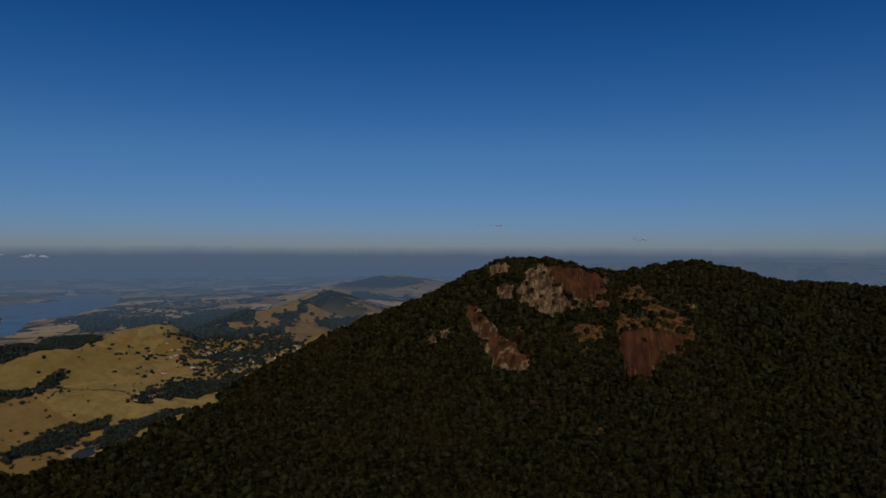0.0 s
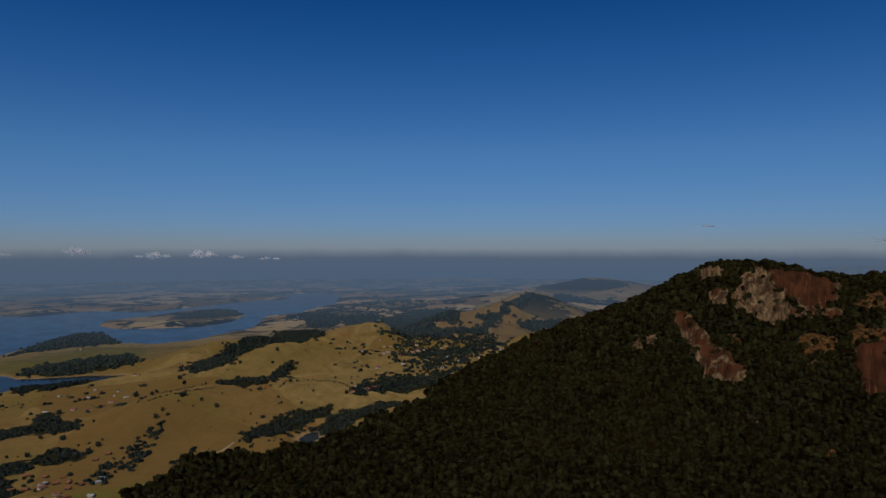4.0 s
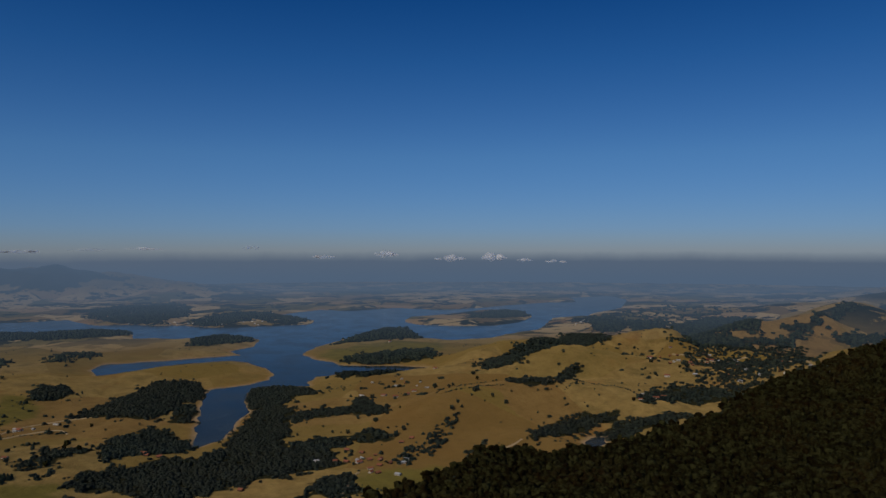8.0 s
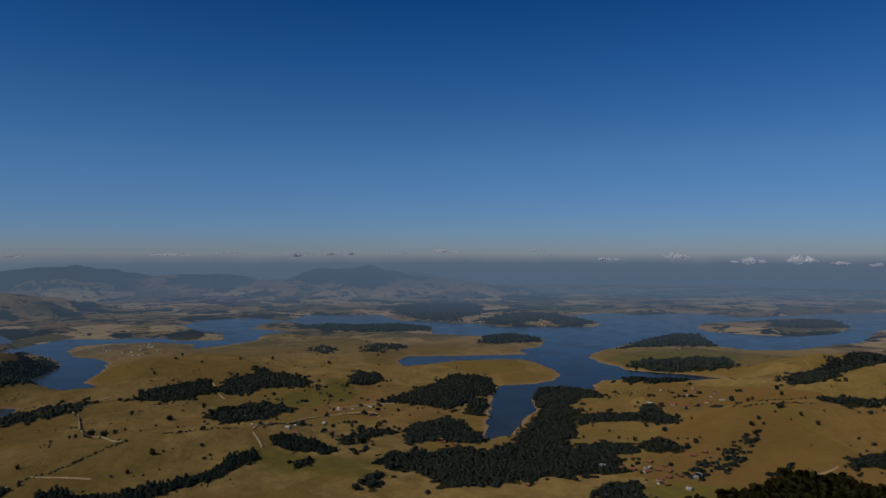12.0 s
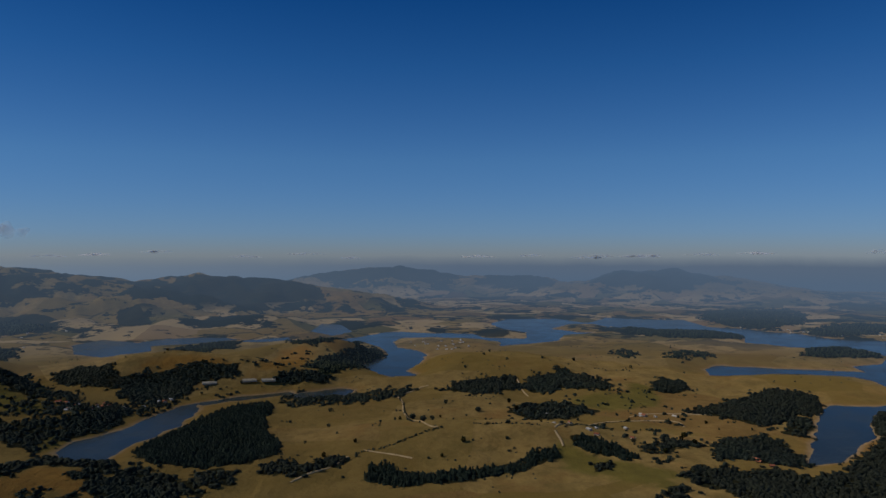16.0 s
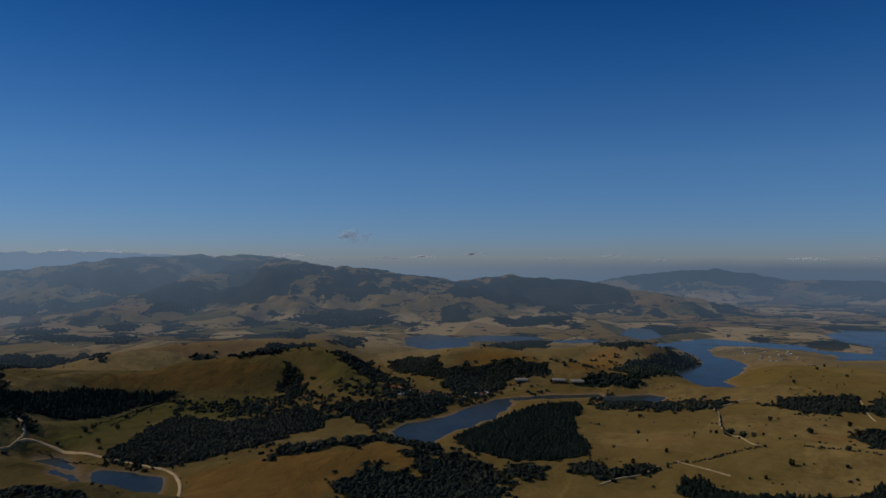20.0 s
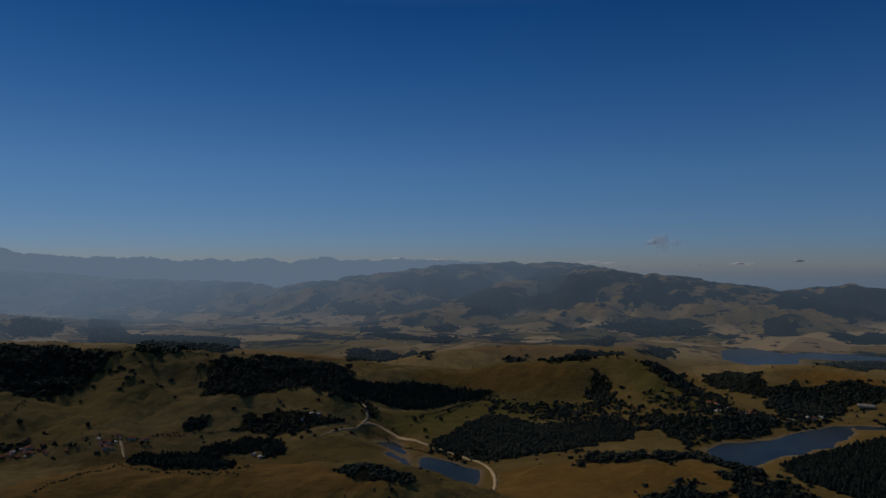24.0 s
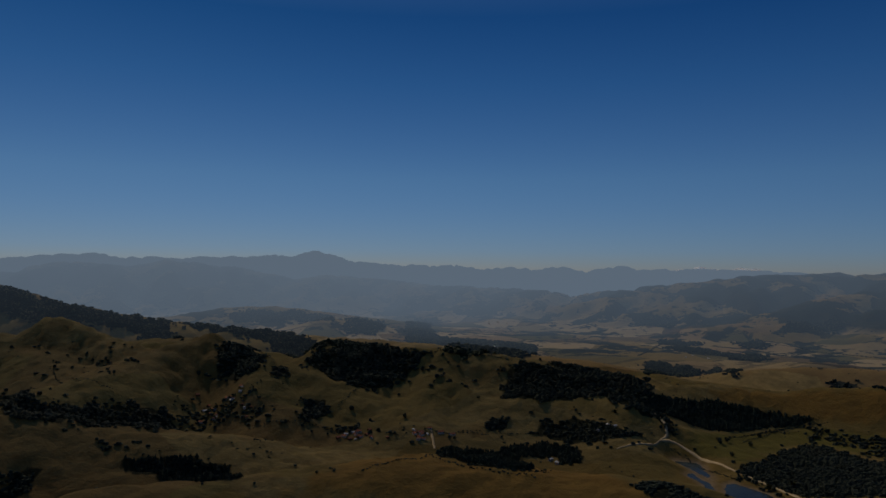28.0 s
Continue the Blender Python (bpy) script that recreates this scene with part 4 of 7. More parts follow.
cover(0, (-1071, 408), (-1109, 438), (-1148, 479), (-1086, 473), (-1056, 445))
wood("small dark grove", "broad", 4.1, 1.00, (-1071, 408), (-1109, 438), (-1148, 479), (-1086, 473), (-1056, 445))
cover(0, (-686, 205), (-691, 224), (-673, 221), (-671, 206))
wood("bushes along a lane", "broad", 3.6, 0.70, (-686, 205), (-691, 224), (-673, 221), (-671, 206))
wood("scrub on the peninsula", "broad", 4.7, 0.35, (-1411, 557), (-1569, 676), (-1435, 698), (-1373, 592))
wood("scrub on the peninsula", "broad", 4.7, 0.35, (-1507, 489), (-1574, 538), (-1487, 547), (-1400, 491))
cover(0, (-1190, -425), (-1199, -379), (-1220, -344), (-1230, -316), (-1226, -244), (-1198, -239), (-1191, -266), (-1180, -303), (-1123, -307), (-1088, -373), (-1115, -398))
wood("dark woods round a farm", "broad", 4.1, 1.00, (-1190, -425), (-1199, -379), (-1220, -344), (-1230, -316), (-1226, -244), (-1198, -239), (-1191, -266), (-1180, -303), (-1123, -307), (-1088, -373), (-1115, -398))
cover(0, (-863, -382), (-912, -395), (-966, -392), (-1049, -374), (-1022, -350), (-942, -336), (-893, -362))
wood("dark woods by the river", "broad", 3.9, 0.85, (-863, -382), (-912, -395), (-966, -392), (-1049, -374), (-1022, -350), (-942, -336), (-893, -362))
cover(0, (-1324, -143), (-1415, -122), (-1486, -64), (-1696, -23), (-1543, 8), (-1473, -9), (-1331, -47), (-1249, -81), (-1233, -107))
wood("dark woods in patches on a lake peninsula", "broad", 4.5, 0.85, (-1324, -143), (-1415, -122), (-1486, -64), (-1696, -23), (-1543, 8), (-1473, -9), (-1331, -47), (-1249, -81), (-1233, -107))
cover(0, (-1805, -233), (-1875, -162), (-1900, -68), (-1877, -53), (-1477, -106), (-1477, -180))
wood("dark woods along a lake shore", "broad", 4.5, 0.80, (-1805, -233), (-1875, -162), (-1900, -68), (-1877, -53), (-1477, -106), (-1477, -180))
cover(0, (-1192, -183), (-1212, -173), (-1233, -133), (-1223, -88), (-1198, -95), (-1188, -153))
wood("dark woods by the marsh", "broad", 4.1, 1.00, (-1192, -183), (-1212, -173), (-1233, -133), (-1223, -88), (-1198, -95), (-1188, -153))
cover(0, (-1692, -481), (-1755, -430), (-1800, -369), (-1713, -339), (-1486, -354), (-1270, -344))
wood("dark woods by the lake", "broad", 4.5, 0.80, (-1692, -481), (-1755, -430), (-1800, -369), (-1713, -339), (-1486, -354), (-1270, -344))
wood("marsh scrub along the stream", "broad", 4.1, 0.40, (-1151, -156), (-1159, -125), (-1131, -81), (-1129, -40), (-1142, 19), (-1127, 53), (-1066, 18), (-1041, -45), (-1065, -107), (-1044, -142))
wood("marsh scrub along the stream", "broad", 4.1, 0.45, (-1053, -152), (-1144, -113), (-1086, -59), (-1076, -4), (-1165, 44), (-1127, 50), (-1050, -4), (-1032, -63), (-1026, -132))
cover(0, (-640, -802), (-697, -814), (-760, -804), (-812, -775), (-855, -742), (-870, -730), (-848, -726), (-794, -738), (-700, -731), (-660, -743), (-638, -763), (-615, -771))
wood("dark conifer forest below a ridge", "conifer", 3.9, 1.00, (-640, -802), (-697, -814), (-760, -804), (-812, -775), (-855, -742), (-870, -730), (-848, -726), (-794, -738), (-700, -731), (-660, -743), (-638, -763), (-615, -771))
cover(0, (-596, -592), (-619, -614), (-667, -619), (-736, -656), (-792, -668), (-796, -644), (-796, -589), (-831, -552), (-878, -519), (-848, -466), (-806, -451), (-751, -474), (-707, -469), (-656, -486), (-612, -502), (-599, -534), (-593, -566))
wood("big dark wood above a ploughed field", "broad", 3.5, 1.00, (-596, -592), (-619, -614), (-667, -619), (-736, -656), (-792, -668), (-796, -644), (-796, -589), (-831, -552), (-878, -519), (-848, -466), (-806, -451), (-751, -474), (-707, -469), (-656, -486), (-612, -502), (-599, -534), (-593, -566))
cover(0, (-967, -622), (-999, -632), (-1017, -633), (-1006, -605), (-958, -561), (-923, -564))
wood("scrub in hill gullies", "broad", 4.1, 0.60, (-967, -622), (-999, -632), (-1017, -633), (-1006, -605), (-958, -561), (-923, -564))
cover(0, (-887, -479), (-914, -475), (-912, -430), (-934, -405), (-894, -396), (-830, -391), (-850, -433))
wood("trees along a brook", "broad", 3.9, 0.60, (-887, -479), (-914, -475), (-912, -430), (-934, -405), (-894, -396), (-830, -391), (-850, -433))
wood("scrub on a slope", "broad", 4.1, 0.40, (-826, -612), (-893, -632), (-936, -622), (-876, -572), (-817, -569))
cover(0, (-1063, -574), (-1088, -555), (-1331, -640), (-1028, -475), (-995, -464), (-1011, -496), (-1031, -536))
wood("wood in a hill fold", "broad", 4.3, 0.90, (-1063, -574), (-1088, -555), (-1331, -640), (-1028, -475), (-995, -464), (-1011, -496), (-1031, -536))
cover(0, (-1273, -564), (-1382, -561), (-1190, -425), (-1157, -413), (-1177, -478), (-1209, -524))
wood("wood in a hill fold", "broad", 4.3, 0.90, (-1273, -564), (-1382, -561), (-1190, -425), (-1157, -413), (-1177, -478), (-1209, -524))
cover(0, (-1227, -835), (-1254, -833), (-1294, -791), (-1318, -751), (-1064, -629))
wood("wood on a hill crest", "broad", 4.9, 0.90, (-1227, -835), (-1254, -833), (-1294, -791), (-1318, -751), (-1064, -629))
cover(0, (-458, -878), (-497, -938), (-529, -948), (-560, -923), (-766, -1162), (-785, -1081), (-808, -1026), (-641, -801), (-591, -751), (-577, -782), (-572, -813), (-530, -831), (-487, -843))
wood("dark forest on a hill shoulder", "broad", 4.5, 1.00, (-458, -878), (-497, -938), (-529, -948), (-560, -923), (-766, -1162), (-785, -1081), (-808, -1026), (-641, -801), (-591, -751), (-577, -782), (-572, -813), (-530, -831), (-487, -843))
cover(0, (-256, -1006), (-275, -1084), (-318, -1089), (-357, -1055), (-365, -1035), (-370, -1008), (-332, -998), (-289, -989))
wood("dark wood on a shaded slope", "broad", 4.5, 1.00, (-256, -1006), (-275, -1084), (-318, -1089), (-357, -1055), (-365, -1035), (-370, -1008), (-332, -998), (-289, -989))
cover(0, (-451, -781), (-479, -802), (-518, -785), (-539, -741), (-550, -710), (-513, -705), (-490, -743))
wood("loose trees in a village", "broad", 3.6, 0.50, (-451, -781), (-479, -802), (-518, -785), (-539, -741), (-550, -710), (-513, -705), (-490, -743))
cover(0, (-239, -583), (-317, -760), (-353, -751), (-376, -740), (-400, -752), (-453, -757), (-481, -729), (-458, -688), (-432, -693), (-444, -718), (-406, -726), (-390, -715), (-304, -526), (-283, -524), (-257, -557))
wood("dark plantation on a farm", "conifer", 3.1, 1.00, (-239, -583), (-317, -760), (-353, -751), (-376, -740), (-400, -752), (-453, -757), (-481, -729), (-458, -688), (-432, -693), (-444, -718), (-406, -726), (-390, -715), (-304, -526), (-283, -524), (-257, -557))
cover(0, (-391, -804), (-415, -823), (-432, -814), (-416, -798), (-392, -792))
wood("clump of trees on a slope", "broad", 3.6, 0.90, (-391, -804), (-415, -823), (-432, -814), (-416, -798), (-392, -792))
cover(0, (-354, -464), (-377, -472), (-389, -435), (-398, -411), (-378, -416), (-355, -443))
wood("scrub in a shaded hollow", "broad", 3.4, 0.80, (-354, -464), (-377, -472), (-389, -435), (-398, -411), (-378, -416), (-355, -443))
cover(0, (285, -1766), (304, -1881), (204, -1799), (66, -1770), (-53, -1754), (-51, -1703), (-58, -1307), (6, -1671), (96, -1697), (213, -1703))
wood("dark forest along the long ridge", "haze_blue", 5.4, 1.00, (285, -1766), (304, -1881), (204, -1799), (66, -1770), (-53, -1754), (-51, -1703), (-58, -1307), (6, -1671), (96, -1697), (213, -1703))
cover(0, (-53, -1754), (-195, -1685), (-299, -1695), (-346, -1542), (-311, -1072), (-303, -1043), (-245, -1093), (-255, -1576), (-201, -1627), (-110, -1688))
wood("dark forest along the long ridge", "haze_blue", 5.4, 1.00, (-53, -1754), (-195, -1685), (-299, -1695), (-346, -1542), (-311, -1072), (-303, -1043), (-245, -1093), (-255, -1576), (-201, -1627), (-110, -1688))
cover(0, (-93, -1058), (-100, -1095), (-114, -1126), (-178, -1354), (-160, -1038), (-144, -1006), (-126, -1010), (-107, -1043))
wood("wood in a hill fold", "broad", 4.5, 1.00, (-93, -1058), (-100, -1095), (-114, -1126), (-178, -1354), (-160, -1038), (-144, -1006), (-126, -1010), (-107, -1043))
cover(0, (-216, -1076), (-242, -1077), (-291, -1065), (-358, -1046), (-406, -1025), (-378, -999), (-323, -967), (-298, -967), (-267, -972), (-237, -1019))
wood("dark wood on a shaded slope", "broad", 4.5, 0.80, (-216, -1076), (-242, -1077), (-291, -1065), (-358, -1046), (-406, -1025), (-378, -999), (-323, -967), (-298, -967), (-267, -972), (-237, -1019))
cover(0, (-176, -870), (-194, -926), (-217, -927), (-219, -904), (-188, -864))
wood("clump of trees on a slope", "broad", 4.1, 1.00, (-176, -870), (-194, -926), (-217, -927), (-219, -904), (-188, -864))
cover(0, (-159, -981), (-175, -1029), (-186, -1023), (-178, -982))
wood("clump of trees on a spur", "broad", 4.3, 0.70, (-159, -981), (-175, -1029), (-186, -1023), (-178, -982))
cover(0, (142, -899), (174, -1096), (109, -891), (61, -908), (20, -930), (-24, -948), (-37, -931), (-15, -770), (26, -774), (74, -760), (107, -761))
wood("dark wood in a shaded valley", "broad", 3.9, 1.00, (142, -899), (174, -1096), (109, -891), (61, -908), (20, -930), (-24, -948), (-37, -931), (-15, -770), (26, -774), (74, -760), (107, -761))
cover(0, (14, -702), (0, -704), (-38, -703), (-72, -688), (-73, -573), (-39, -569), (-14, -680), (9, -692))
wood("dark plantation on a bare hill", "conifer", 2.8, 1.00, (14, -702), (0, -704), (-38, -703), (-72, -688), (-73, -573), (-39, -569), (-14, -680), (9, -692))
wood("orchard trees in rows", "broad", 3.2, 0.35, (41, -735), (-14, -724), (-19, -716), (38, -727))
wood("garden trees in a village", "broad", 3.6, 0.35, (-37, -937), (-52, -981), (-100, -971), (-136, -920), (-132, -892), (-95, -913))
cover(0, (104, -672), (107, -688), (97, -697), (83, -691), (85, -675), (96, -669))
wood("dark trees on a shaded hollow", "broad", 3.2, 1.00, (104, -672), (107, -688), (97, -697), (83, -691), (85, -675), (96, -669))
wood("scrub on a shaded slope", "broad", 4.9, 0.20, (57, -1169), (75, -1216), (46, -1247), (12, -1214), (42, -1169))
wood("scrub in a shaded valley", "broad", 4.3, 0.12, (-117, -876), (-169, -868), (-250, -856), (-243, -833), (-178, -847))
cover(0, (-578, -764), (-644, -801), (-612, -708), (-603, -708), (-605, -742))
wood("trees along a road", "broad", 3.9, 0.60, (-578, -764), (-644, -801), (-612, -708), (-603, -708), (-605, -742))
cover(0, (-626, -2298), (-688, -2360), (-803, -2526), (-750, -2310), (-684, -2246))
wood("woods in the hazy valley", "haze_blue", 8.6, 1.00, (-626, -2298), (-688, -2360), (-803, -2526), (-750, -2310), (-684, -2246))
cover(0, (-744, -2069), (-885, -2438), (-1133, -2914), (-905, -2260), (-937, -2073), (-1065, -1845), (-985, -1707), (-634, -1402))
wood("woods in the hazy valley", "haze_blue", 8.6, 1.00, (-744, -2069), (-885, -2438), (-1133, -2914), (-905, -2260), (-937, -2073), (-1065, -1845), (-985, -1707), (-634, -1402))
cover(0, (-1687, -2196), (-1781, -2217), (-1851, -2141), (-1736, -2037))
wood("woods in the hazy valley", "haze_blue", 8.6, 0.80, (-1687, -2196), (-1781, -2217), (-1851, -2141), (-1736, -2037))
cover(0, (-1806, -1677), (-1936, -1707), (-2140, -1704), (-2118, -1646), (-1945, -1630))
wood("woods in the hazy valley", "haze_blue", 8.6, 0.80, (-1806, -1677), (-1936, -1707), (-2140, -1704), (-2118, -1646), (-1945, -1630))
cover(0, (-1537, -1857), (-1570, -1715), (-1543, -1686), (-1440, -1740))
wood("hedge trees in the hazy valley", "haze_blue", 6.4, 0.80, (-1537, -1857), (-1570, -1715), (-1543, -1686), (-1440, -1740))
cover(0, (-1334, -1361), (-1517, -1466), (-1480, -1375), (-1359, -1296))
wood("grove in the hazy valley", "haze_blue", 6.4, 0.80, (-1334, -1361), (-1517, -1466), (-1480, -1375), (-1359, -1296))
cover(0, (-616, -1423), (-929, -1934), (-1043, -1828), (-729, -1301), (-484, -988), (-427, -1009))
wood("woods in the hazy valley", "haze_blue", 7.5, 0.80, (-616, -1423), (-929, -1934), (-1043, -1828), (-729, -1301), (-484, -988), (-427, -1009))
cover(0, (-899, -2500), (-1111, -2946), (-1100, -2783), (-878, -2271), (-808, -2247))
wood("grove in the hazy valley", "haze_blue", 8.6, 0.80, (-899, -2500), (-1111, -2946), (-1100, -2783), (-878, -2271), (-808, -2247))
cover(0, (-620, -2342), (-750, -2589), (-790, -2503), (-675, -2260), (-603, -2275))
wood("grove in the hazy valley", "haze_blue", 8.6, 0.80, (-620, -2342), (-750, -2589), (-790, -2503), (-675, -2260), (-603, -2275))
cover(0, (-270, -2676), (-377, -2730), (-533, -2670), (-645, -2598), (-591, -2380), (-494, -2572), (-303, -2614))
wood("woods in the hazy valley", "haze_blue", 9.6, 0.80, (-270, -2676), (-377, -2730), (-533, -2670), (-645, -2598), (-591, -2380), (-494, -2572), (-303, -2614))
cover(0, (-1085, -1292), (-1169, -1314), (-1123, -1227), (-954, -1104))
wood("grove in the valley", "haze_blue", 5.4, 0.80, (-1085, -1292), (-1169, -1314), (-1123, -1227), (-954, -1104))
cover(0, (-1137, -920), (-1168, -892), (-1058, -669), (-1038, -656), (-996, -715))
wood("hedge trees in the valley", "haze_blue", 5.4, 0.60, (-1137, -920), (-1168, -892), (-1058, -669), (-1038, -656), (-996, -715))
cover(0, (-1403, -1679), (-1493, -1724), (-1467, -1573), (-1449, -1421), (-1407, -1380), (-1373, -1528))
wood("hedge trees in the valley", "haze_blue", 6.4, 0.80, (-1403, -1679), (-1493, -1724), (-1467, -1573), (-1449, -1421), (-1407, -1380), (-1373, -1528))
cover(0, (-1635, -1645), (-1739, -1662), (-1688, -1550), (-1591, -1541))
wood("grove in the valley", "haze_blue", 6.4, 0.80, (-1635, -1645), (-1739, -1662), (-1688, -1550), (-1591, -1541))
cover(0, (-2021, -1194), (-2119, -1187), (-2175, -1068), (-2038, -922), (-1969, -966), (-1945, -1070))
wood("village trees at the foot of a mountain", "haze_blue", 6.4, 0.80, (-2021, -1194), (-2119, -1187), (-2175, -1068), (-2038, -922), (-1969, -966), (-1945, -1070))
cover(0, (-1626, -1028), (-1857, -1116), (-1781, -1034), (-1625, -977))
wood("grove by the far lake", "haze_blue", 5.4, 0.80, (-1626, -1028), (-1857, -1116), (-1781, -1034), (-1625, -977))
cover(0, (-1357, -733), (-1659, -879), (-1686, -827), (-1587, -779))
wood("grove by the far lake", "haze_blue", 5.4, 0.80, (-1357, -733), (-1659, -879), (-1686, -827), (-1587, -779))
cover(0, (-2844, -809), (-2852, -661), (-2936, -542), (-3004, -388), (-3001, -282), (-2760, -219), (-2680, -289), (-2630, -377), (-2465, -488), (-2467, -621), (-2558, -694))
cover(0, (-4189, -542), (-4217, -244), (-4152, 67), (-4206, 261), (-4135, 385), (-4052, 505), (-3977, 247), (-3965, -84), (-4035, -379))
cover(0, (-3954, 493), (-4132, 714), (-4015, 892), (-3930, 952), (-3672, 889), (-3759, 650))
cover(0, (-3619, 1017), (-3754, 1217), (-3702, 1396), (-3589, 1547), (-3614, 1725), (-3411, 1470), (-3460, 1274), (-3474, 1126))
cover(0, (-2728, -78), (-2914, -18), (-2857, 47), (-2663, 4))
cover(0, (-2718, 361), (-2942, 508), (-2780, 664), (-2603, 799), (-2437, 727), (-2423, 538), (-2455, 405))
cover(0, (-3780, 235), (-3774, 411), (-3616, 625), (-3300, 799), (-3226, 558), (-3356, 313))
cover(0, (-2282, 1110), (-2587, 1356), (-2694, 1541), (-2455, 1476), (-2197, 1257), (-2109, 1310), (-1974, 1425), (-1835, 1288), (-1932, 1200), (-2079, 1090))
cover(0, (-2867, 1895), (-2751, 2073), (-2420, 2003), (-2361, 1779), (-2516, 1714))
cover(0, (-2749, 703), (-2813, 863), (-2634, 854), (-2564, 699))
cover(0, (-2645, 1916), (-2710, 2154), (-2518, 2129), (-2223, 1851), (-2417, 1778))
cover(0, (-2277, 1986), (-2171, 2144), (-2063, 2038), (-2107, 1838))
cover(0, (-2936, 1029), (-3201, 1249), (-3071, 1330), (-2542, 1064), (-2516, 931))
cover(0, (-3497, 1225), (-3588, 1400), (-3550, 1590), (-3394, 1680), (-3300, 1743), (-3356, 1528), (-3361, 1312))
cover(0, (-1944, 2285), (-1972, 2514), (-1750, 2463), (-1760, 2243))
cover(0, (-2178, 3280), (-1885, 3263), (-1715, 3164), (-1735, 2899))
cover(0, (-1058, 3733), (-958, 4103), (-470, 3559), (-365, 2765), (-656, 3273), (-833, 3125))
cover(0, (-895, 4465), (-494, 3736), (-494, 3736), (-755, 4104))
cover(0, (-2095, -1194), (-2204, -1168), (-2229, -1009), (-2165, -879), (-2012, -873), (-2011, -1026))
cover(0, (-2318, -836), (-2402, -739), (-2211, -623), (-2026, -641), (-2111, -754))
cover(0, (-2738, -842), (-2857, -733), (-2945, -610), (-2984, -429), (-2883, -370), (-2688, -428), (-2462, -530), (-2441, -647), (-2479, -741))
cover(0, (-4173, -408), (-4172, -102), (-4234, 75), (-4146, 244), (-4157, 464), (-4005, 262), (-3974, -97))
cover(0, (-2382, -1263), (-2438, -1150), (-2423, -1074), (-2322, -1140), (-2302, -1221))
cover(0, (-2108, -2206), (-2254, -2155), (-2351, -2073), (-2226, -2044), (-2051, -2039))
cover(0, (-1940, -1373), (-2048, -1339), (-2028, -1283), (-1927, -1322))
cover(0, (-1570, -2232), (-1733, -2238), (-1818, -2133), (-1676, -1905), (-1580, -2040))
cover(0, (-2137, -2074), (-2322, -2082), (-2201, -1822), (-2076, -1802), (-2017, -1897))
cover(0, (-2277, -1739), (-2396, -1659), (-2312, -1424), (-2119, -1350), (-2124, -1520))
cover(0, (-2136, -2148), (-2370, -2143), (-2409, -2017), (-2009, -1817), (-2067, -2024))
cover(0, (-1950, -1633), (-2145, -1709), (-2348, -1737), (-2156, -1542), (-2063, -1476), (-1932, -1502))
cover(0, (-1290, -1138), (-1541, -1229), (-1603, -1148), (-1430, -1024), (-1163, -963))
cover(2, (-583, -478), (-609, -437), (-641, -405), (-657, -348), (-702, -317), (-692, -274), (-668, -247), (-649, -257), (-653, -289), (-636, -312), (-593, -320), (-563, -321), (-477, -402))
cover(2, (-1224, -402), (-1256, -365), (-1255, -291), (-1224, -242), (-1212, -281), (-1212, -352))
cover(2, (-1218, -208), (-1441, -206), (-1471, -169), (-1449, -136), (-1366, -147), (-1218, -174))
cover(2, (-772, -828), (-837, -820), (-884, -800), (-935, -768), (-992, -713), (-1000, -653), (-921, -682), (-836, -767), (-773, -808))
cover(1, (-1055, -601), (-1060, -567), (-1005, -493), (-971, -430), (-947, -411), (-941, -462), (-968, -523), (-1015, -578))
cover(1, (-839, -396), (-940, -390), (-1028, -367), (-931, -332), (-886, -359), (-819, -363))
cover(1, (-721, 175), (-742, 190), (-702, 215), (-681, 251), (-669, 288), (-617, 260), (-640, 219), (-680, 174))
cover(1, (-1027, 263), (-1052, 323), (-1044, 394), (-969, 383), (-947, 307))
cover(1, (-482, 462), (-492, 501), (-445, 553), (-416, 517), (-427, 463), (-447, 441))
cover(1, (-1114, 390), (-1097, 413), (-1037, 412), (-971, 379), (-981, 344))
cover(1, (-1121, 978), (-1186, 1172), (-1121, 1256), (-1051, 1305), (-958, 1190), (-935, 1015), (-1031, 957))
cover(1, (-605, -680), (-645, -717), (-744, -729), (-823, -724), (-859, -706), (-946, -618), (-855, -567), (-812, -601), (-795, -680), (-727, -657), (-632, -619))
wood("garden trees scattered in a village", "broad", 4.7, 0.06, (-602, 1253), (-499, 1326), (-425, 1294), (-189, 1077), (-152, 1093), (-224, 983), (-372, 889), (-484, 1028))
wood("loose trees round farm houses", "broad", 4.3, 0.06, (-783, 750), (-785, 852), (-682, 847), (-585, 726), (-689, 725))
wood("loose trees on a valley farm", "broad", 3.9, 0.05, (-226, -886), (-297, -839), (-389, -785), (-556, -718), (-532, -644), (-465, -682), (-313, -771), (-213, -833))
wood("loose trees on a slope", "broad", 4.1, 0.06, (-900, -667), (-944, -557), (-953, -505), (-949, -420), (-851, -418), (-890, -507), (-820, -589))
wood("loose trees on a slope", "broad", 4.3, 0.04, (81, -945), (-32, -985), (-154, -948), (-258, -885), (-153, -854), (32, -927))
wood("scrub on a shaded slope", "broad", 4.7, 0.07, (-375, -1000), (-488, -952), (-472, -890), (-431, -920), (-366, -903))
wood("scrub on a shaded slope", "broad", 4.7, 0.05, (192, -1296), (87, -1265), (-19, -1062), (47, -967), (136, -1108))
wood("loose trees in a farm valley", "broad", 4.3, 0.07, (-1172, -385), (-1183, -313), (-1169, -159), (-1132, -224), (-1073, -284), (-1055, -333))
wood("trees on a lake hill", "broad", 4.7, 0.07, (-1234, -244), (-1479, -191), (-1454, -62), (-1235, -89), (-1207, -189))
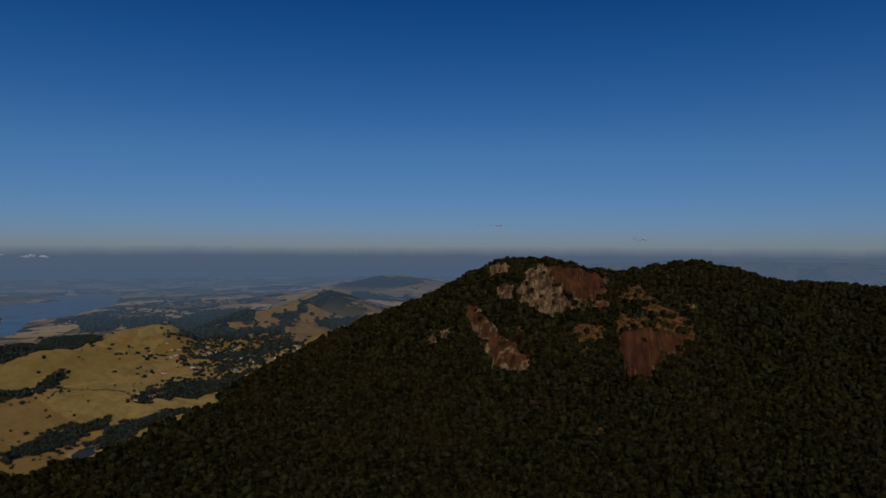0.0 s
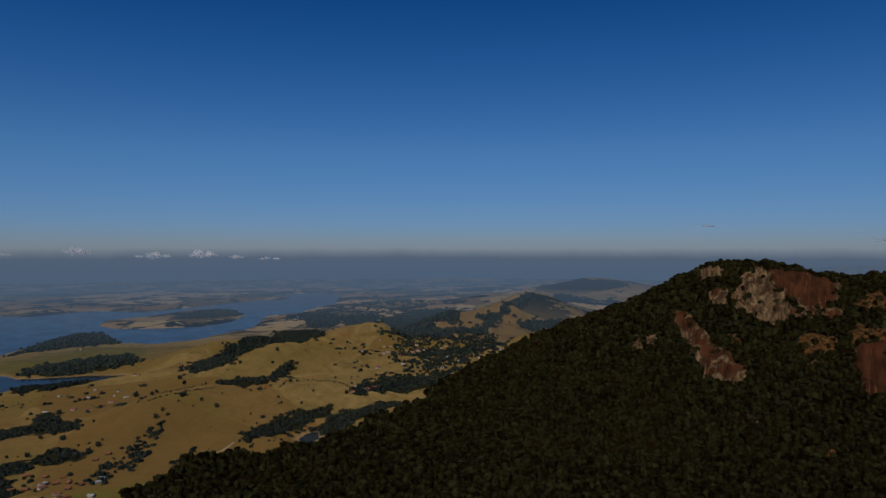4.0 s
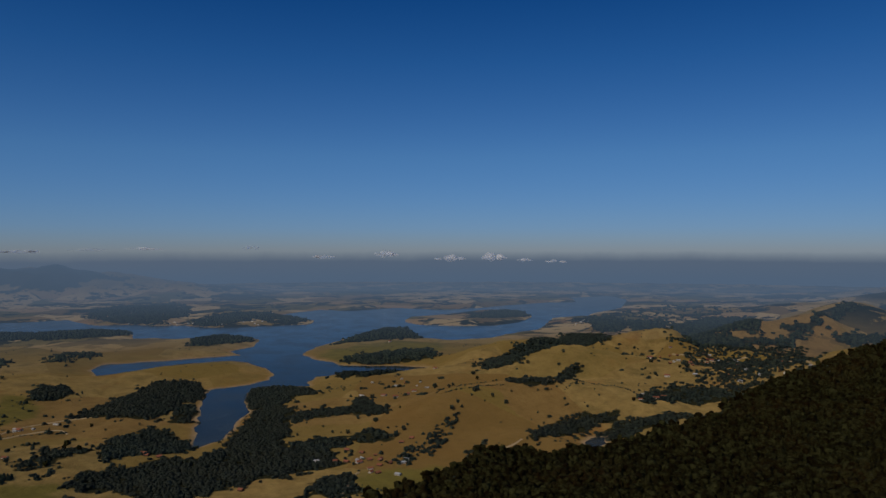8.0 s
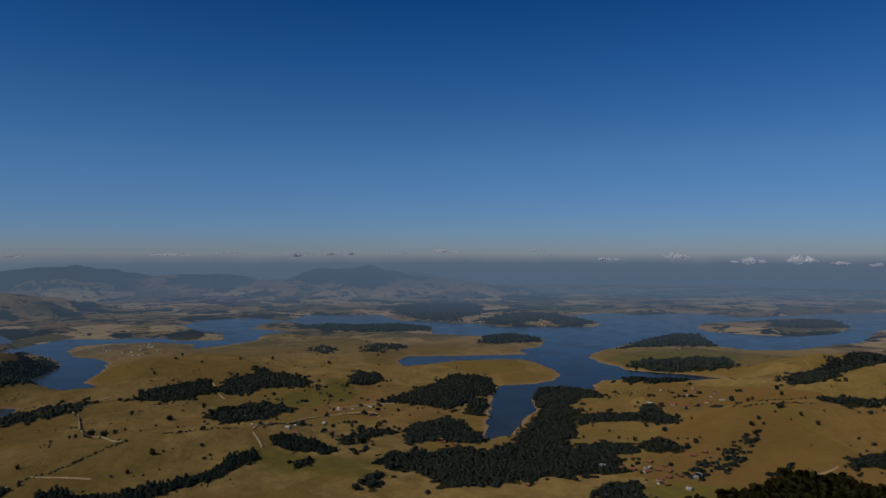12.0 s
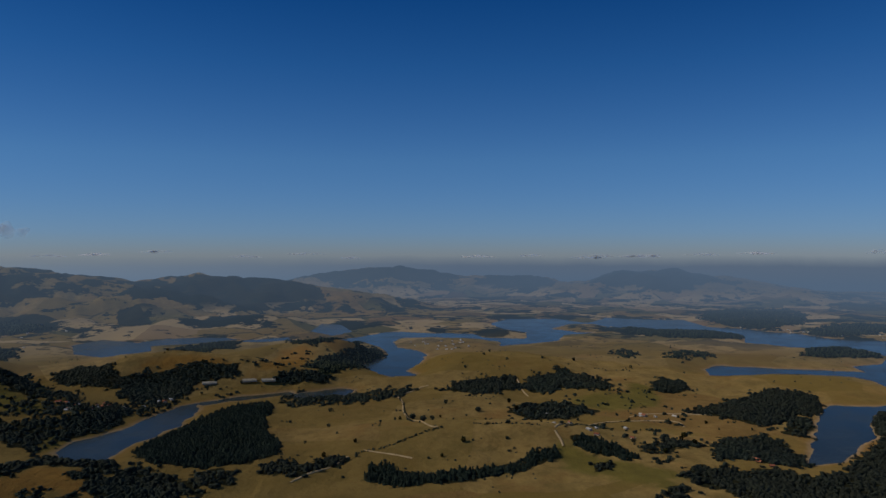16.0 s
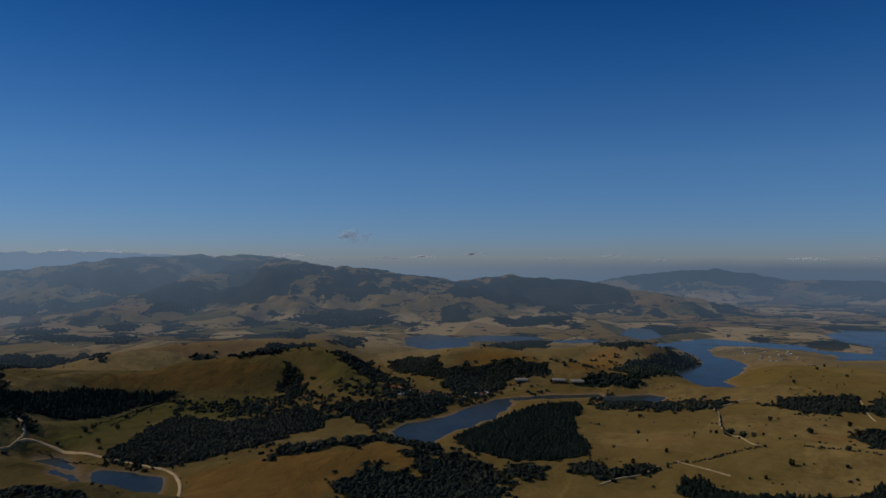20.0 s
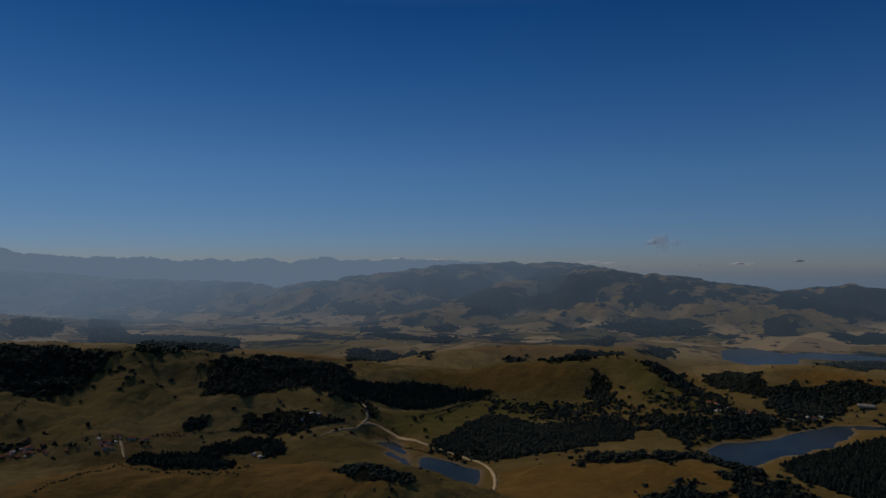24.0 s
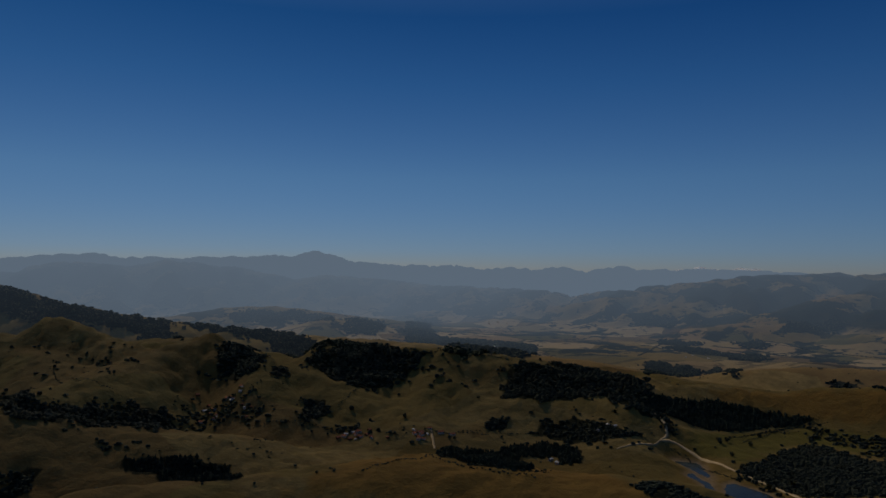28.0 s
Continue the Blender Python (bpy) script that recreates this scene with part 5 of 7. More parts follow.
cover(0, (-863, -1082), (-1115, -1399), (-1144, -1369), (-1097, -1282), (-920, -1101))
wood("dark wood in the valley", "broad", 4.9, 0.90, (-863, -1082), (-1115, -1399), (-1144, -1369), (-1097, -1282), (-920, -1101))
cover(0, (-1124, -1220), (-1219, -1274), (-1043, -1036), (-1019, -1025))
wood("grove in the valley", "haze_blue", 5.4, 0.80, (-1124, -1220), (-1219, -1274), (-1043, -1036), (-1019, -1025))
wood("bushes on a field slope", "broad", 3.6, 0.20, (-700, 264), (-718, 309), (-701, 328), (-680, 293))
wood("loose bushes on a pasture", "broad", 3.9, 0.04, (-1079, 261), (-1077, 425), (-887, 398), (-778, 266), (-766, 186))
wood("loose bushes on a pasture", "broad", 3.9, 0.04, (-885, 310), (-877, 380), (-791, 385), (-712, 298), (-702, 246))
wood("woods on a far shore", "haze_blue", 7.5, 0.16, (-1064, 2055), (-1069, 2726), (-792, 2591), (-709, 2379), (-793, 2022), (-876, 1756))
cover(0, (-2175, -2024), (-2202, -1810), (-2163, -1653), (-2028, -1667), (-1927, -1745))
cover(0, (-2410, -1787), (-2591, -1722), (-2408, -1473), (-2240, -1465), (-2216, -1593))
cover(0, (-1771, -2172), (-1859, -2070), (-1875, -1937), (-1710, -1858), (-1716, -2054))
cover(0, (-1471, -2322), (-1629, -2331), (-1691, -2235), (-1544, -2139))
cover(0, (-1433, -2813), (-1540, -2703), (-1589, -2510), (-1482, -2600))
cover(0, (-653, -426), (-702, -424), (-689, -365), (-808, -363), (-827, -339), (-720, -260), (-712, -223), (-673, -168), (-646, -161), (-661, -196), (-688, -237), (-704, -277), (-717, -317), (-664, -352), (-646, -389), (-623, -406))
wood("ragged line of trees above a ploughed field", "broad", 5.2, 0.80, (-653, -426), (-702, -424), (-689, -365), (-808, -363), (-827, -339), (-720, -260), (-712, -223), (-673, -168), (-646, -161), (-661, -196), (-688, -237), (-704, -277), (-717, -317), (-664, -352), (-646, -389), (-623, -406))
# earth colour painted here for golden sunlight on the near pasture hill
cover(2, (-243, -747), (-233, -592), (-275, -524), (-434, -667), (-354, -475), (-380, -436), (-363, -416), (-103, -546), (-142, -575))
wood("scattered trees and scrub along the foot of a hill", "broad", 4.8, 0.35, (-847, -724), (-883, -666), (-944, -602), (-954, -547), (-911, -485), (-863, -425), (-848, -451), (-852, -543), (-832, -627), (-812, -694))
wood("thin wood round a farm by the water", "broad", 4.8, 0.42, (-976, -443), (-1028, -391), (-1121, -349), (-1129, -306), (-1015, -299), (-987, -341), (-908, -378), (-828, -391), (-857, -414))
wood("scattered trees round farm sheds", "broad", 4.8, 0.28, (-508, -810), (-536, -738), (-588, -712), (-514, -707), (-492, -746), (-473, -791), (-457, -819))
wood("scattered bushes on a shaded slope", "broad", 4.8, 0.30, (-983, -529), (-989, -478), (-1149, -478), (-1027, -411), (-925, -431), (-934, -493))
cover(0, (-446, 2795), (-431, 3617), (-232, 2926), (-118, 2969), (-69, 2871), (-175, 2757), (-319, 2677))
wood("garden trees among village houses", "broad", 4.8, 0.38, (-460, 1280), (-438, 1547), (-343, 1619), (-249, 1221), (-276, 1102), (-343, 1083), (-437, 1214))
wood("garden trees among village houses", "broad", 4.8, 0.35, (-375, 1068), (-316, 1116), (-254, 1046), (-272, 989), (-312, 986), (-358, 1021))
rock(0.70, 0.25, 7.0, (101, 1007), (116, 1035), (126, 1043), (129, 1016), (118, 987), (106, 981))
rock(0.60, 0.30, 6.0, (159, 984), (178, 986), (212, 986), (230, 990), (231, 970), (208, 969), (178, 961), (160, 958))
rock(0.55, 0.55, 5.0, (297, 970), (320, 971), (335, 950), (332, 928), (314, 910), (323, 935), (309, 954))
rock(0.10, 0.00, 11.0, (152, 1054), (191, 1081), (226, 1091), (235, 1040), (228, 1000), (212, 988), (183, 990), (170, 1009), (157, 1029))
rock(0.85, 0.00, 10.0, (136, 1084), (155, 1083), (152, 1036), (168, 1012), (172, 979), (155, 957), (142, 964), (124, 973), (106, 980), (121, 1001), (118, 1025), (117, 1046))
rock(0.75, 0.15, 8.0, (236, 1086), (243, 1078), (244, 1049), (231, 1007), (225, 1004), (232, 1039), (231, 1085))
rock(0.60, 0.20, 7.0, (174, 988), (205, 988), (226, 991), (226, 973), (207, 981), (180, 973))
rock(0.80, 0.10, 7.0, (65, 1117), (81, 1103), (97, 1081), (99, 1055), (83, 1067), (68, 1066))
rock(0.60, 0.20, 7.0, (74, 1023), (85, 1046), (103, 1036), (98, 1000), (82, 1003))
rock(0.45, 0.10, 11.0, (25, 1018), (49, 1004), (61, 975), (76, 949), (96, 910), (99, 892), (108, 886), (107, 866), (81, 863), (56, 885), (65, 897), (54, 921), (44, 957), (34, 983))
rock(0.90, 0.00, 8.0, (-25, 976), (-16, 990), (-7, 962), (-10, 943), (-18, 935), (-22, 955))
rock(0.85, 0.00, 7.0, (-6, 987), (6, 985), (9, 973), (6, 959), (-5, 957))
rock(0.40, 0.70, 5.0, (155, 913), (168, 930), (187, 937), (210, 936), (211, 918), (192, 908), (175, 910))
rock(0.70, 0.20, 6.0, (173, 902), (182, 894), (200, 896), (196, 886), (174, 879))
rock(0.03, 0.00, 13.0, (223, 910), (237, 936), (265, 934), (290, 924), (325, 930), (322, 917), (289, 887), (269, 876), (247, 846), (228, 836), (217, 840), (218, 884))
rock(0.35, 0.75, 5.0, (225, 952), (244, 966), (265, 960), (299, 953), (318, 954), (329, 943), (327, 932), (291, 925), (266, 937), (237, 937), (224, 915), (225, 937))
rock(0.35, 0.90, 4.0, (246, 994), (268, 1041), (290, 1100), (293, 1084), (291, 1042), (301, 977), (314, 962), (279, 959), (267, 983))
rock(0.90, 0.00, 6.5, (330, 994), (343, 996), (354, 983), (349, 978), (339, 982))
rock(0.75, 0.20, 6.5, (96, 818), (104, 816), (112, 805), (107, 795), (99, 808))
rock(0.50, 0.80, 5.5, (152, 757), (171, 744), (157, 733))
rock(0.30, 0.80, 3.5, (91, 954), (107, 953), (112, 931), (98, 932))


BEARINGS = np.concatenate([np.arange(-36, 194, 0.22), np.arange(194, 324, 2.0)])
NEAR = np.concatenate([[0], np.linspace(60, 420, 10), np.geomspace(440, 1400, 165)])
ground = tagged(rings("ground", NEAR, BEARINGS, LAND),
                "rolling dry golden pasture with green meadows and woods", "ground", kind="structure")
backdrop = tagged(rings("backdrop", np.geomspace(1400, 4800, 175), BEARINGS, FAR),
                  "far blue mountain ranges and lowland fields under painted haze", "distance", kind="structure")
# an added upright sheet glows in place of haze along the horizon
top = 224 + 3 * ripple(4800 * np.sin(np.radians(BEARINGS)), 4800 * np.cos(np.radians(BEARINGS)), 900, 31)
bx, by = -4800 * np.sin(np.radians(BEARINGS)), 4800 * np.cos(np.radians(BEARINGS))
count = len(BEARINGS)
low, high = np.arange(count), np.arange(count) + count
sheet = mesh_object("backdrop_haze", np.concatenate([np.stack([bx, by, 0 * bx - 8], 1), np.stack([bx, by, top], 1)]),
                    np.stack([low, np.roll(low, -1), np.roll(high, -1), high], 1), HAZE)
tagged(sheet, "glowing sheet painted as grey blue haze on the horizon", "haze", kind="structure")
ring = np.radians(np.arange(0, 360, 3))
lake = mesh_object("water", [(0, 0, 0)] + [(-1400 * math.sin(a), 1400 * math.cos(a), 0) for a in ring],
                   [(0, k + 1, (k + 1) % 120 + 1) for k in range(120)], WATER)
tagged(lake, "calm dark blue reservoir lake with winding arms", "lake", kind="structure")
lake = mesh_object("water_far", [(-r * math.sin(a), r * math.cos(a), 0) for r in (1400, 4700) for a in ring],
                   [(k, (k + 1) % 120, (k + 1) % 120 + 120, k + 120) for k in range(120)], FAR_WATER)
tagged(lake, "far blue reaches of the reservoir lake under painted haze", "lake", kind="structure")


# ---- woods ----
def crown_shape(rnd, kind):
    """One tree as points and triangles, about 1 wide and 1 high: an uneven dome of leaf clumps with gaps, or a conifer's spire."""
    verts, tris = [], []

    def clump(cx, cy, cz, size, flat):
        base = len(verts)
        spin = rnd.uniform(0, 6.28)
        for k in range(5):
            a = spin + k * 1.2566
            s = size * rnd.uniform(0.75, 1.2)
            verts.append((cx + s * math.cos(a), cy + s * math.sin(a), cz - flat * size * rnd.uniform(0.1, 0.7)))
        verts.append((cx + rnd.uniform(-.2, .2) * size, cy + rnd.uniform(-.2, .2) * size, cz + flat * size))
        for k in range(5):
            tris.append((base + k, base + (k + 1) % 5, base + 5))

    if kind == "conifer":
        for k, (z, s) in enumerate(((0.2, 0.5), (0.4, 0.5), (0.6, 0.42), (0.78, 0.3), (0.9, 0.18))):
            clump(rnd.uniform(-.04, .04), rnd.uniform(-.04, .04), z, s, 0.5)
    else:
        # a leafy dome that bulges unevenly, with a smaller clump at its side
        spin = rnd.uniform(0, 6.28)
        cx, cy, size, up = 0.08 * math.cos(spin), 0.08 * math.sin(spin), 0.52, 0.55
        for level, wide in ((-0.6, 0.9), (0.3, 0.86)):
            for j in range(6):
                s = size * wide * rnd.uniform(0.65, 1.25)
                b = j * 1.047 + level
                verts.append((cx + s * math.cos(b), cy + s * math.sin(b), up + size * (level + rnd.uniform(-.22, .22))))
        verts.append((cx + rnd.uniform(-.15, .15) * size, cy + rnd.uniform(-.15, .15) * size, up + 0.62 * size))
        for j in range(6):
            i = (j + 1) % 6
            tris += [(j, i, 6 + i), (j, 6 + i, 6 + j), (6 + j, 6 + i, 12)]
        clump(0.4 * math.cos(spin + 2.3), 0.4 * math.sin(spin + 2.3), rnd.uniform(0.3, 0.5), 0.3, 0.9)
    return np.array(verts), np.array(tris)


def scatter(polys, gap, rnd, keep=1.0, ragged=1.0):
    """Uneven places about a gap apart within polygons."""
    spots = []
    for poly in polys:
        poly = np.asarray(poly, float)
        lo, hi = poly.min(0), poly.max(0)
        lo, hi = lo - 14 * ragged, hi + 14 * ragged
        gx, gy = np.meshgrid(np.arange(lo[0], hi[0], gap), np.arange(lo[1], hi[1], gap))
        x = gx.ravel() + rnd.uniform(-.45, .45, gx.size) * gap
        y = gy.ravel() + rnd.uniform(-.45, .45, gx.size) * gap
        d = inside_distance(x, y, poly) + ragged * (6 * ripple(x, y, 46, 41) + 4 * ripple(x, y, 19, 42))
        # the edge thins out into single trees
        ok = (rnd.uniform(0, 1, x.size) < np.clip(0.4 - d / (1 + 6 * ragged), 0.018, 1)) & (d < 13 * ragged) & (shore(x, y) > 1.5)
        # clearings within, and stray trees round about
        share = keep - 0.25 * (keep < 0.97) * ripple(x, y, 34, 43)
        if keep < 0.3:
            share = keep * 6 * np.clip(ripple(x, y, 52, 43) - 0.4, 0, 1) + 0.1 * keep
        ok &= rnd.uniform(0, 1, x.size) < share
        spots.append(np.stack([x[ok], y[ok]], 1))
    return np.concatenate(spots)


def woodland(name, spots, wide, tall, kind, material, seed):
    """All trees of one wood as one mesh."""
    rnd = np.random.RandomState(seed)
    shapes = [crown_shape(rnd, kind) for _ in range(6)]
    z = terrain(spots[:, 0], spots[:, 1])
    vs, fs, base = [], [], 0
    pick = rnd.randint(0, 6, len(spots))
    for k, (v, f) in enumerate(shapes):
        sel = np.where(pick == k)[0]
        if not len(sel):
            continue
        m = len(sel)
        s = wide * rnd.uniform(0.55, 1.5, m)
        t = tall * (rnd.uniform(0.55, 1.2, m) + 0.2 * (rnd.uniform(0, 1, m) < 0.1))
        a = rnd.uniform(0, 6.28, m)
        c, q = np.cos(a)[:, None], np.sin(a)[:, None]
        x = spots[sel, 0][:, None] + s[:, None] * (c * v[:, 0] - q * v[:, 1])
        y = spots[sel, 1][:, None] + s[:, None] * (q * v[:, 0] + c * v[:, 1])
        h = z[sel][:, None] - 0.12 * tall + t[:, None] * v[:, 2]
        vs.append(np.stack([x, y, h], 2).reshape(-1, 3))
        fs.append((f[None] + (base + np.arange(m) * len(v))[:, None, None]).reshape(-1, 3))
        base += m * len(v)
    return mesh_object(name, np.concatenate(vs), np.concatenate(fs), material, kind != "conifer")


rnd = np.random.RandomState(7)
spots = scatter([MOUNTAIN_WOOD], 6.1, rnd)
for pale, ochre, bulge, poly in ROCKS:
    fringe = 3.0 * ripple(spots[:, 0], spots[:, 1], 18, 44) + 2.0 * ripple(spots[:, 0], spots[:, 1], 8, 45)
    bare = inside_distance(spots[:, 0], spots[:, 1], poly) + fringe < -1.0
    bare &= rnd.uniform(0, 1, len(spots)) < (0.72 if ochre > 0.5 else 0.88 if pale > 0.3 else 0.99)
    spots = spots[~bare]
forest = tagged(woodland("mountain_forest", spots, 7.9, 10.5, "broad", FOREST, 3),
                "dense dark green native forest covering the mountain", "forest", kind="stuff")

TREE_LOOKS = {"broad": (1.3, 1.1, WOOD), "conifer": (1.3, 1.5, PINE), "haze_blue": (1.3, 1.15, HAZE_BLUE)}
for k, (label, kind, gap, keep, poly) in enumerate(WOODS):
    wide, tall, leaves = TREE_LOOKS[kind]
    spread = np.sqrt(np.ptp(poly[:, 0]) * np.ptp(poly[:, 1]))
    spots = scatter([poly], gap, np.random.RandomState(100 + k), keep, 0.3 if kind == "conifer" else min(1.5, 0.3 + spread / 110))
    if len(spots):
        # distant woods take the leaf copy with painted haze
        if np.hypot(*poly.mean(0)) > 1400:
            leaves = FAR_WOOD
        tagged(woodland("woodland", spots, wide * gap, tall * gap, kind, leaves, 200 + k), label, "wood", kind="stuff")

# scrub and small bushes strewn over the pastures
rnd = np.random.RandomState(17)
count = 90000
out, turn = np.sqrt(rnd.uniform(520 ** 2, 1750 ** 2, count)), np.radians(rnd.uniform(8, 192, count))
sx, sy = -out * np.sin(turn), out * np.cos(turn)
# bushes gather in the hollows and gullies and leave the open slopes bare
hollow = np.clip(np.abs(ripple(sx, sy, 150, 26)) - 0.55, 0, 1) + np.clip(np.abs(ripple(sx, sy, 62, 27)) - 0.8, 0, 1)
thick = 0.0007 + 0.32 * hollow * np.clip(ripple(sx, sy, 330, 71), 0, 1) + 0.4 * np.clip(ripple(sx, sy, 240, 73) - 0.35, 0, 1) * np.clip(0.2 + ripple(sx, sy, 90, 72), 0, 1)
bare = inside_distance(sx, sy, np.array(MOUNTAIN_WOOD, float)) < 0
for kind, poly in COVER:
    if kind != 1:
        bare |= inside_distance(sx, sy, poly) < -2
some = (rnd.uniform(0, 1, count) < thick) & ~bare & (shore(sx, sy) > 6)
tagged(woodland("scrub", np.stack([sx, sy], 1)[some], 2.6, 2.0, "broad", WOOD, 18),
       "low dark scrub and bushes strewn over dry pasture", "scrub", kind="stuff")


# ---- rock faces of the mountain ----
def rock_face(pale, ochre, bulge, poly):
    lo, hi = poly.min(0) - 3, poly.max(0) + 3
    step = 1.9
    xs, ys = np.arange(lo[0], hi[0], step), np.arange(lo[1], hi[1], step)
    x, y = np.meshgrid(xs, ys, indexing="ij")
    d = inside_distance(x, y, poly) + 1.6 * ripple(x, y, 14, 51) + 0.8 * ripple(x, y, 6, 52)
    s = np.clip(-d / 5, -0.4, 1)
    # the slab swells from its upper edge towards its foot and breaks off there
    back = np.hypot(x, y)
    top, foot = np.hypot(*poly.T).max(), np.hypot(*poly.T).min()
    down = np.clip((top - back) / (top - foot), 0, 1)
    swell = bulge * (0.05 + 1.3 * down - 0.5 * down ** 2)
    rugged = 0.6 + 2.2 * pale
    blocks = np.round(2.2 * ripple(x, y, 21, 58)) / 2.2 + 0.6 * np.round(1.6 * ripple(x, y, 11, 59)) / 1.6
    z = terrain(x, y) + swell * s + rugged * s * (0.9 * ripple(x, y, 24, 54) + 0.5 * ripple(x, y, 8, 55) + 0.8 * blocks)
    m, n = x.shape
    i = np.arange(m * n).reshape(m, n)
    quad = np.stack([i[:-1, :-1].ravel(), i[1:, :-1].ravel(), i[1:, 1:].ravel(), i[:-1, 1:].ravel()], 1)
    quad = quad[(d.ravel()[quad] < 2.5).all(1)]
    used, back = np.unique(quad, return_inverse=True)
    ob = mesh_object("rock_face", np.stack([x.ravel(), y.ravel(), z.ravel()], 1)[used], back.reshape(quad.shape), ROCK, pale < 0.3)
    tint = np.zeros((len(used), 4), np.float32)
    px, py = x.ravel()[used], y.ravel()[used]
    edge = np.clip(1 + d.ravel()[used] / 6, 0, 1)
    upper = np.clip(1 - 3.2 * down.ravel()[used], 0, 1)
    tint[:, 0] = np.clip(pale + 0.2 * ripple(px, py, 22, 56) + 0.6 * edge, 0, 1)
    tint[:, 1] = np.clip(ochre + 0.3 * edge + 0.5 * upper * (1 - pale), 0, 1)
    tint[:, 3] = 1
    ob.data.color_attributes.new("pale", "FLOAT_COLOR", "POINT").data.foreach_set("color", tint.ravel())
    look_of = "pale broken granite outcrop among the forest" if pale > 0.5 else "rust red granite slab streaked by water"
    if ochre > 0.5:
        look_of = "rocky ledge overgrown with dry ochre grass"
    return tagged(ob, look_of, "rock face", group="rock faces of the mountain")


for face in ROCKS:
    rock_face(*face)


def boulder(seed):
    bm = bmesh.new()
    bmesh.ops.create_icosphere(bm, subdivisions=3, radius=1)
    for v in bm.verts:
        lump = noise.noise(v.co * 0.9 + Vector((seed * 7, 0, 0))) * 0.5 + noise.noise(v.co * 2.3 + Vector((0, seed * 5, 0))) * 0.22
        v.co *= 1 + lump
        v.co.z *= 0.85
    me = bpy.data.meshes.new("boulder")
    bm.to_mesh(me)
    bm.free()
    me.materials.append(ROCK)
    layer = me.color_attributes.new("pale", "FLOAT_COLOR", "POINT")
    for item in layer.data:
        item.color = (0.85, 0.1, 0, 1)
    return me


BOULDERS = [boulder(k) for k in range(4)]


def boulders_about(count, size, *points):
    """Pale boulders lying about within a polygon on the mountain."""
    poly, rnd = np.array(points, float), random.Random(count + int(points[0][0]))
    lo, hi = poly.min(0), poly.max(0)
    left = count
    while left:
        x, y = rnd.uniform(lo[0], hi[0]), rnd.uniform(lo[1], hi[1])
        if inside_distance(np.array([x]), np.array([y]), poly)[0] < 0:
            r = size * rnd.uniform(0.5, 1.3)
            ob = new("boulder", BOULDERS[left % 4])
            z = float(terrain(np.array([x]), np.array([y]))[0])
            ob.matrix_basis = pose(x, y, z + 0.6 * r, rnd.uniform(-15, 15), rnd.uniform(-15, 15), rnd.uniform(0, 360)) @ Matrix.Diagonal((r, r * 0.9, r * 1.1, 1))
            tagged(ob, "pale weathered granite boulder among forest trees", "boulder", group="boulders on the mountain")
            left -= 1


# ---- roads and tracks ----
def road(label, width, *points):
    pts = np.array(points, float)
    ends = np.concatenate([[2 * pts[0] - pts[1]], pts, [2 * pts[-1] - pts[-2]]])
    line = []
    for a, b, c, d in zip(ends[:-3], ends[1:-2], ends[2:-1], ends[3:]):
        for u in np.linspace(0, 1, max(3, int(np.hypot(*(c - b)) / 5)), endpoint=False):
            line.append(0.5 * (2 * b + (c - a) * u + (2 * a - 5 * b + 4 * c - d) * u ** 2 + (3 * b - a - 3 * c + d) * u ** 3))
    line = np.array(line)
    way = np.gradient(line, axis=0)
    side = np.stack([-way[:, 1], way[:, 0]], 1) / (np.hypot(*way.T)[:, None] + 1e-9)
    rows = [line + side * width * w * (1 + 0.15 * ripple(line[:, 0], line[:, 1], 30, 61)[:, None]) for w in (-0.4, -0.28, 0, 0.28, 0.4)]
    verts = []
    for row, lift in zip(rows, (-0.5, 0.75, 0.85, 0.75, -0.5)):
        verts.append(np.stack([row[:, 0], row[:, 1], np.maximum(terrain(row[:, 0], row[:, 1]), 0.2) + lift], 1))
    m = len(line)
    i = np.arange(m - 1)
    faces = [np.stack([i + k * m, i + 1 + k * m, i + 1 + (k + 1) * m, i + (k + 1) * m], 1) for k in range(4)]
    return tagged(mesh_object("road", np.concatenate(verts), np.concatenate(faces)[:, ::-1], DIRT, True), label, "road", kind="structure")


# ---- single trees, hedgerows and bushes ----
def part(name, bm, material, parent, label=""):
    me = bpy.data.meshes.new(name)
    bm.to_mesh(me)
    bm.free()
    me.materials.append(material)
    ob = new(name, me)
    ob.parent = parent
    if label:
        tagged(ob, label)
    return ob


def tapered(bm, a, b, ra, rb, sides=6):
    a, b = Vector(a), Vector(b)
    q = (b - a).to_track_quat("Z", "Y")
    rings_of = []
    for place, r in ((a, ra), (b, rb)):
        rings_of.append([bm.verts.new(place + q @ Vector((r * math.cos(6.283 * k / sides), r * math.sin(6.283 * k / sides), 0))) for k in range(sides)])
    for k in range(sides):
        bm.faces.new((rings_of[0][k], rings_of[0][(k + 1) % sides], rings_of[1][(k + 1) % sides], rings_of[1][k]))
    bm.faces.new(rings_of[1])


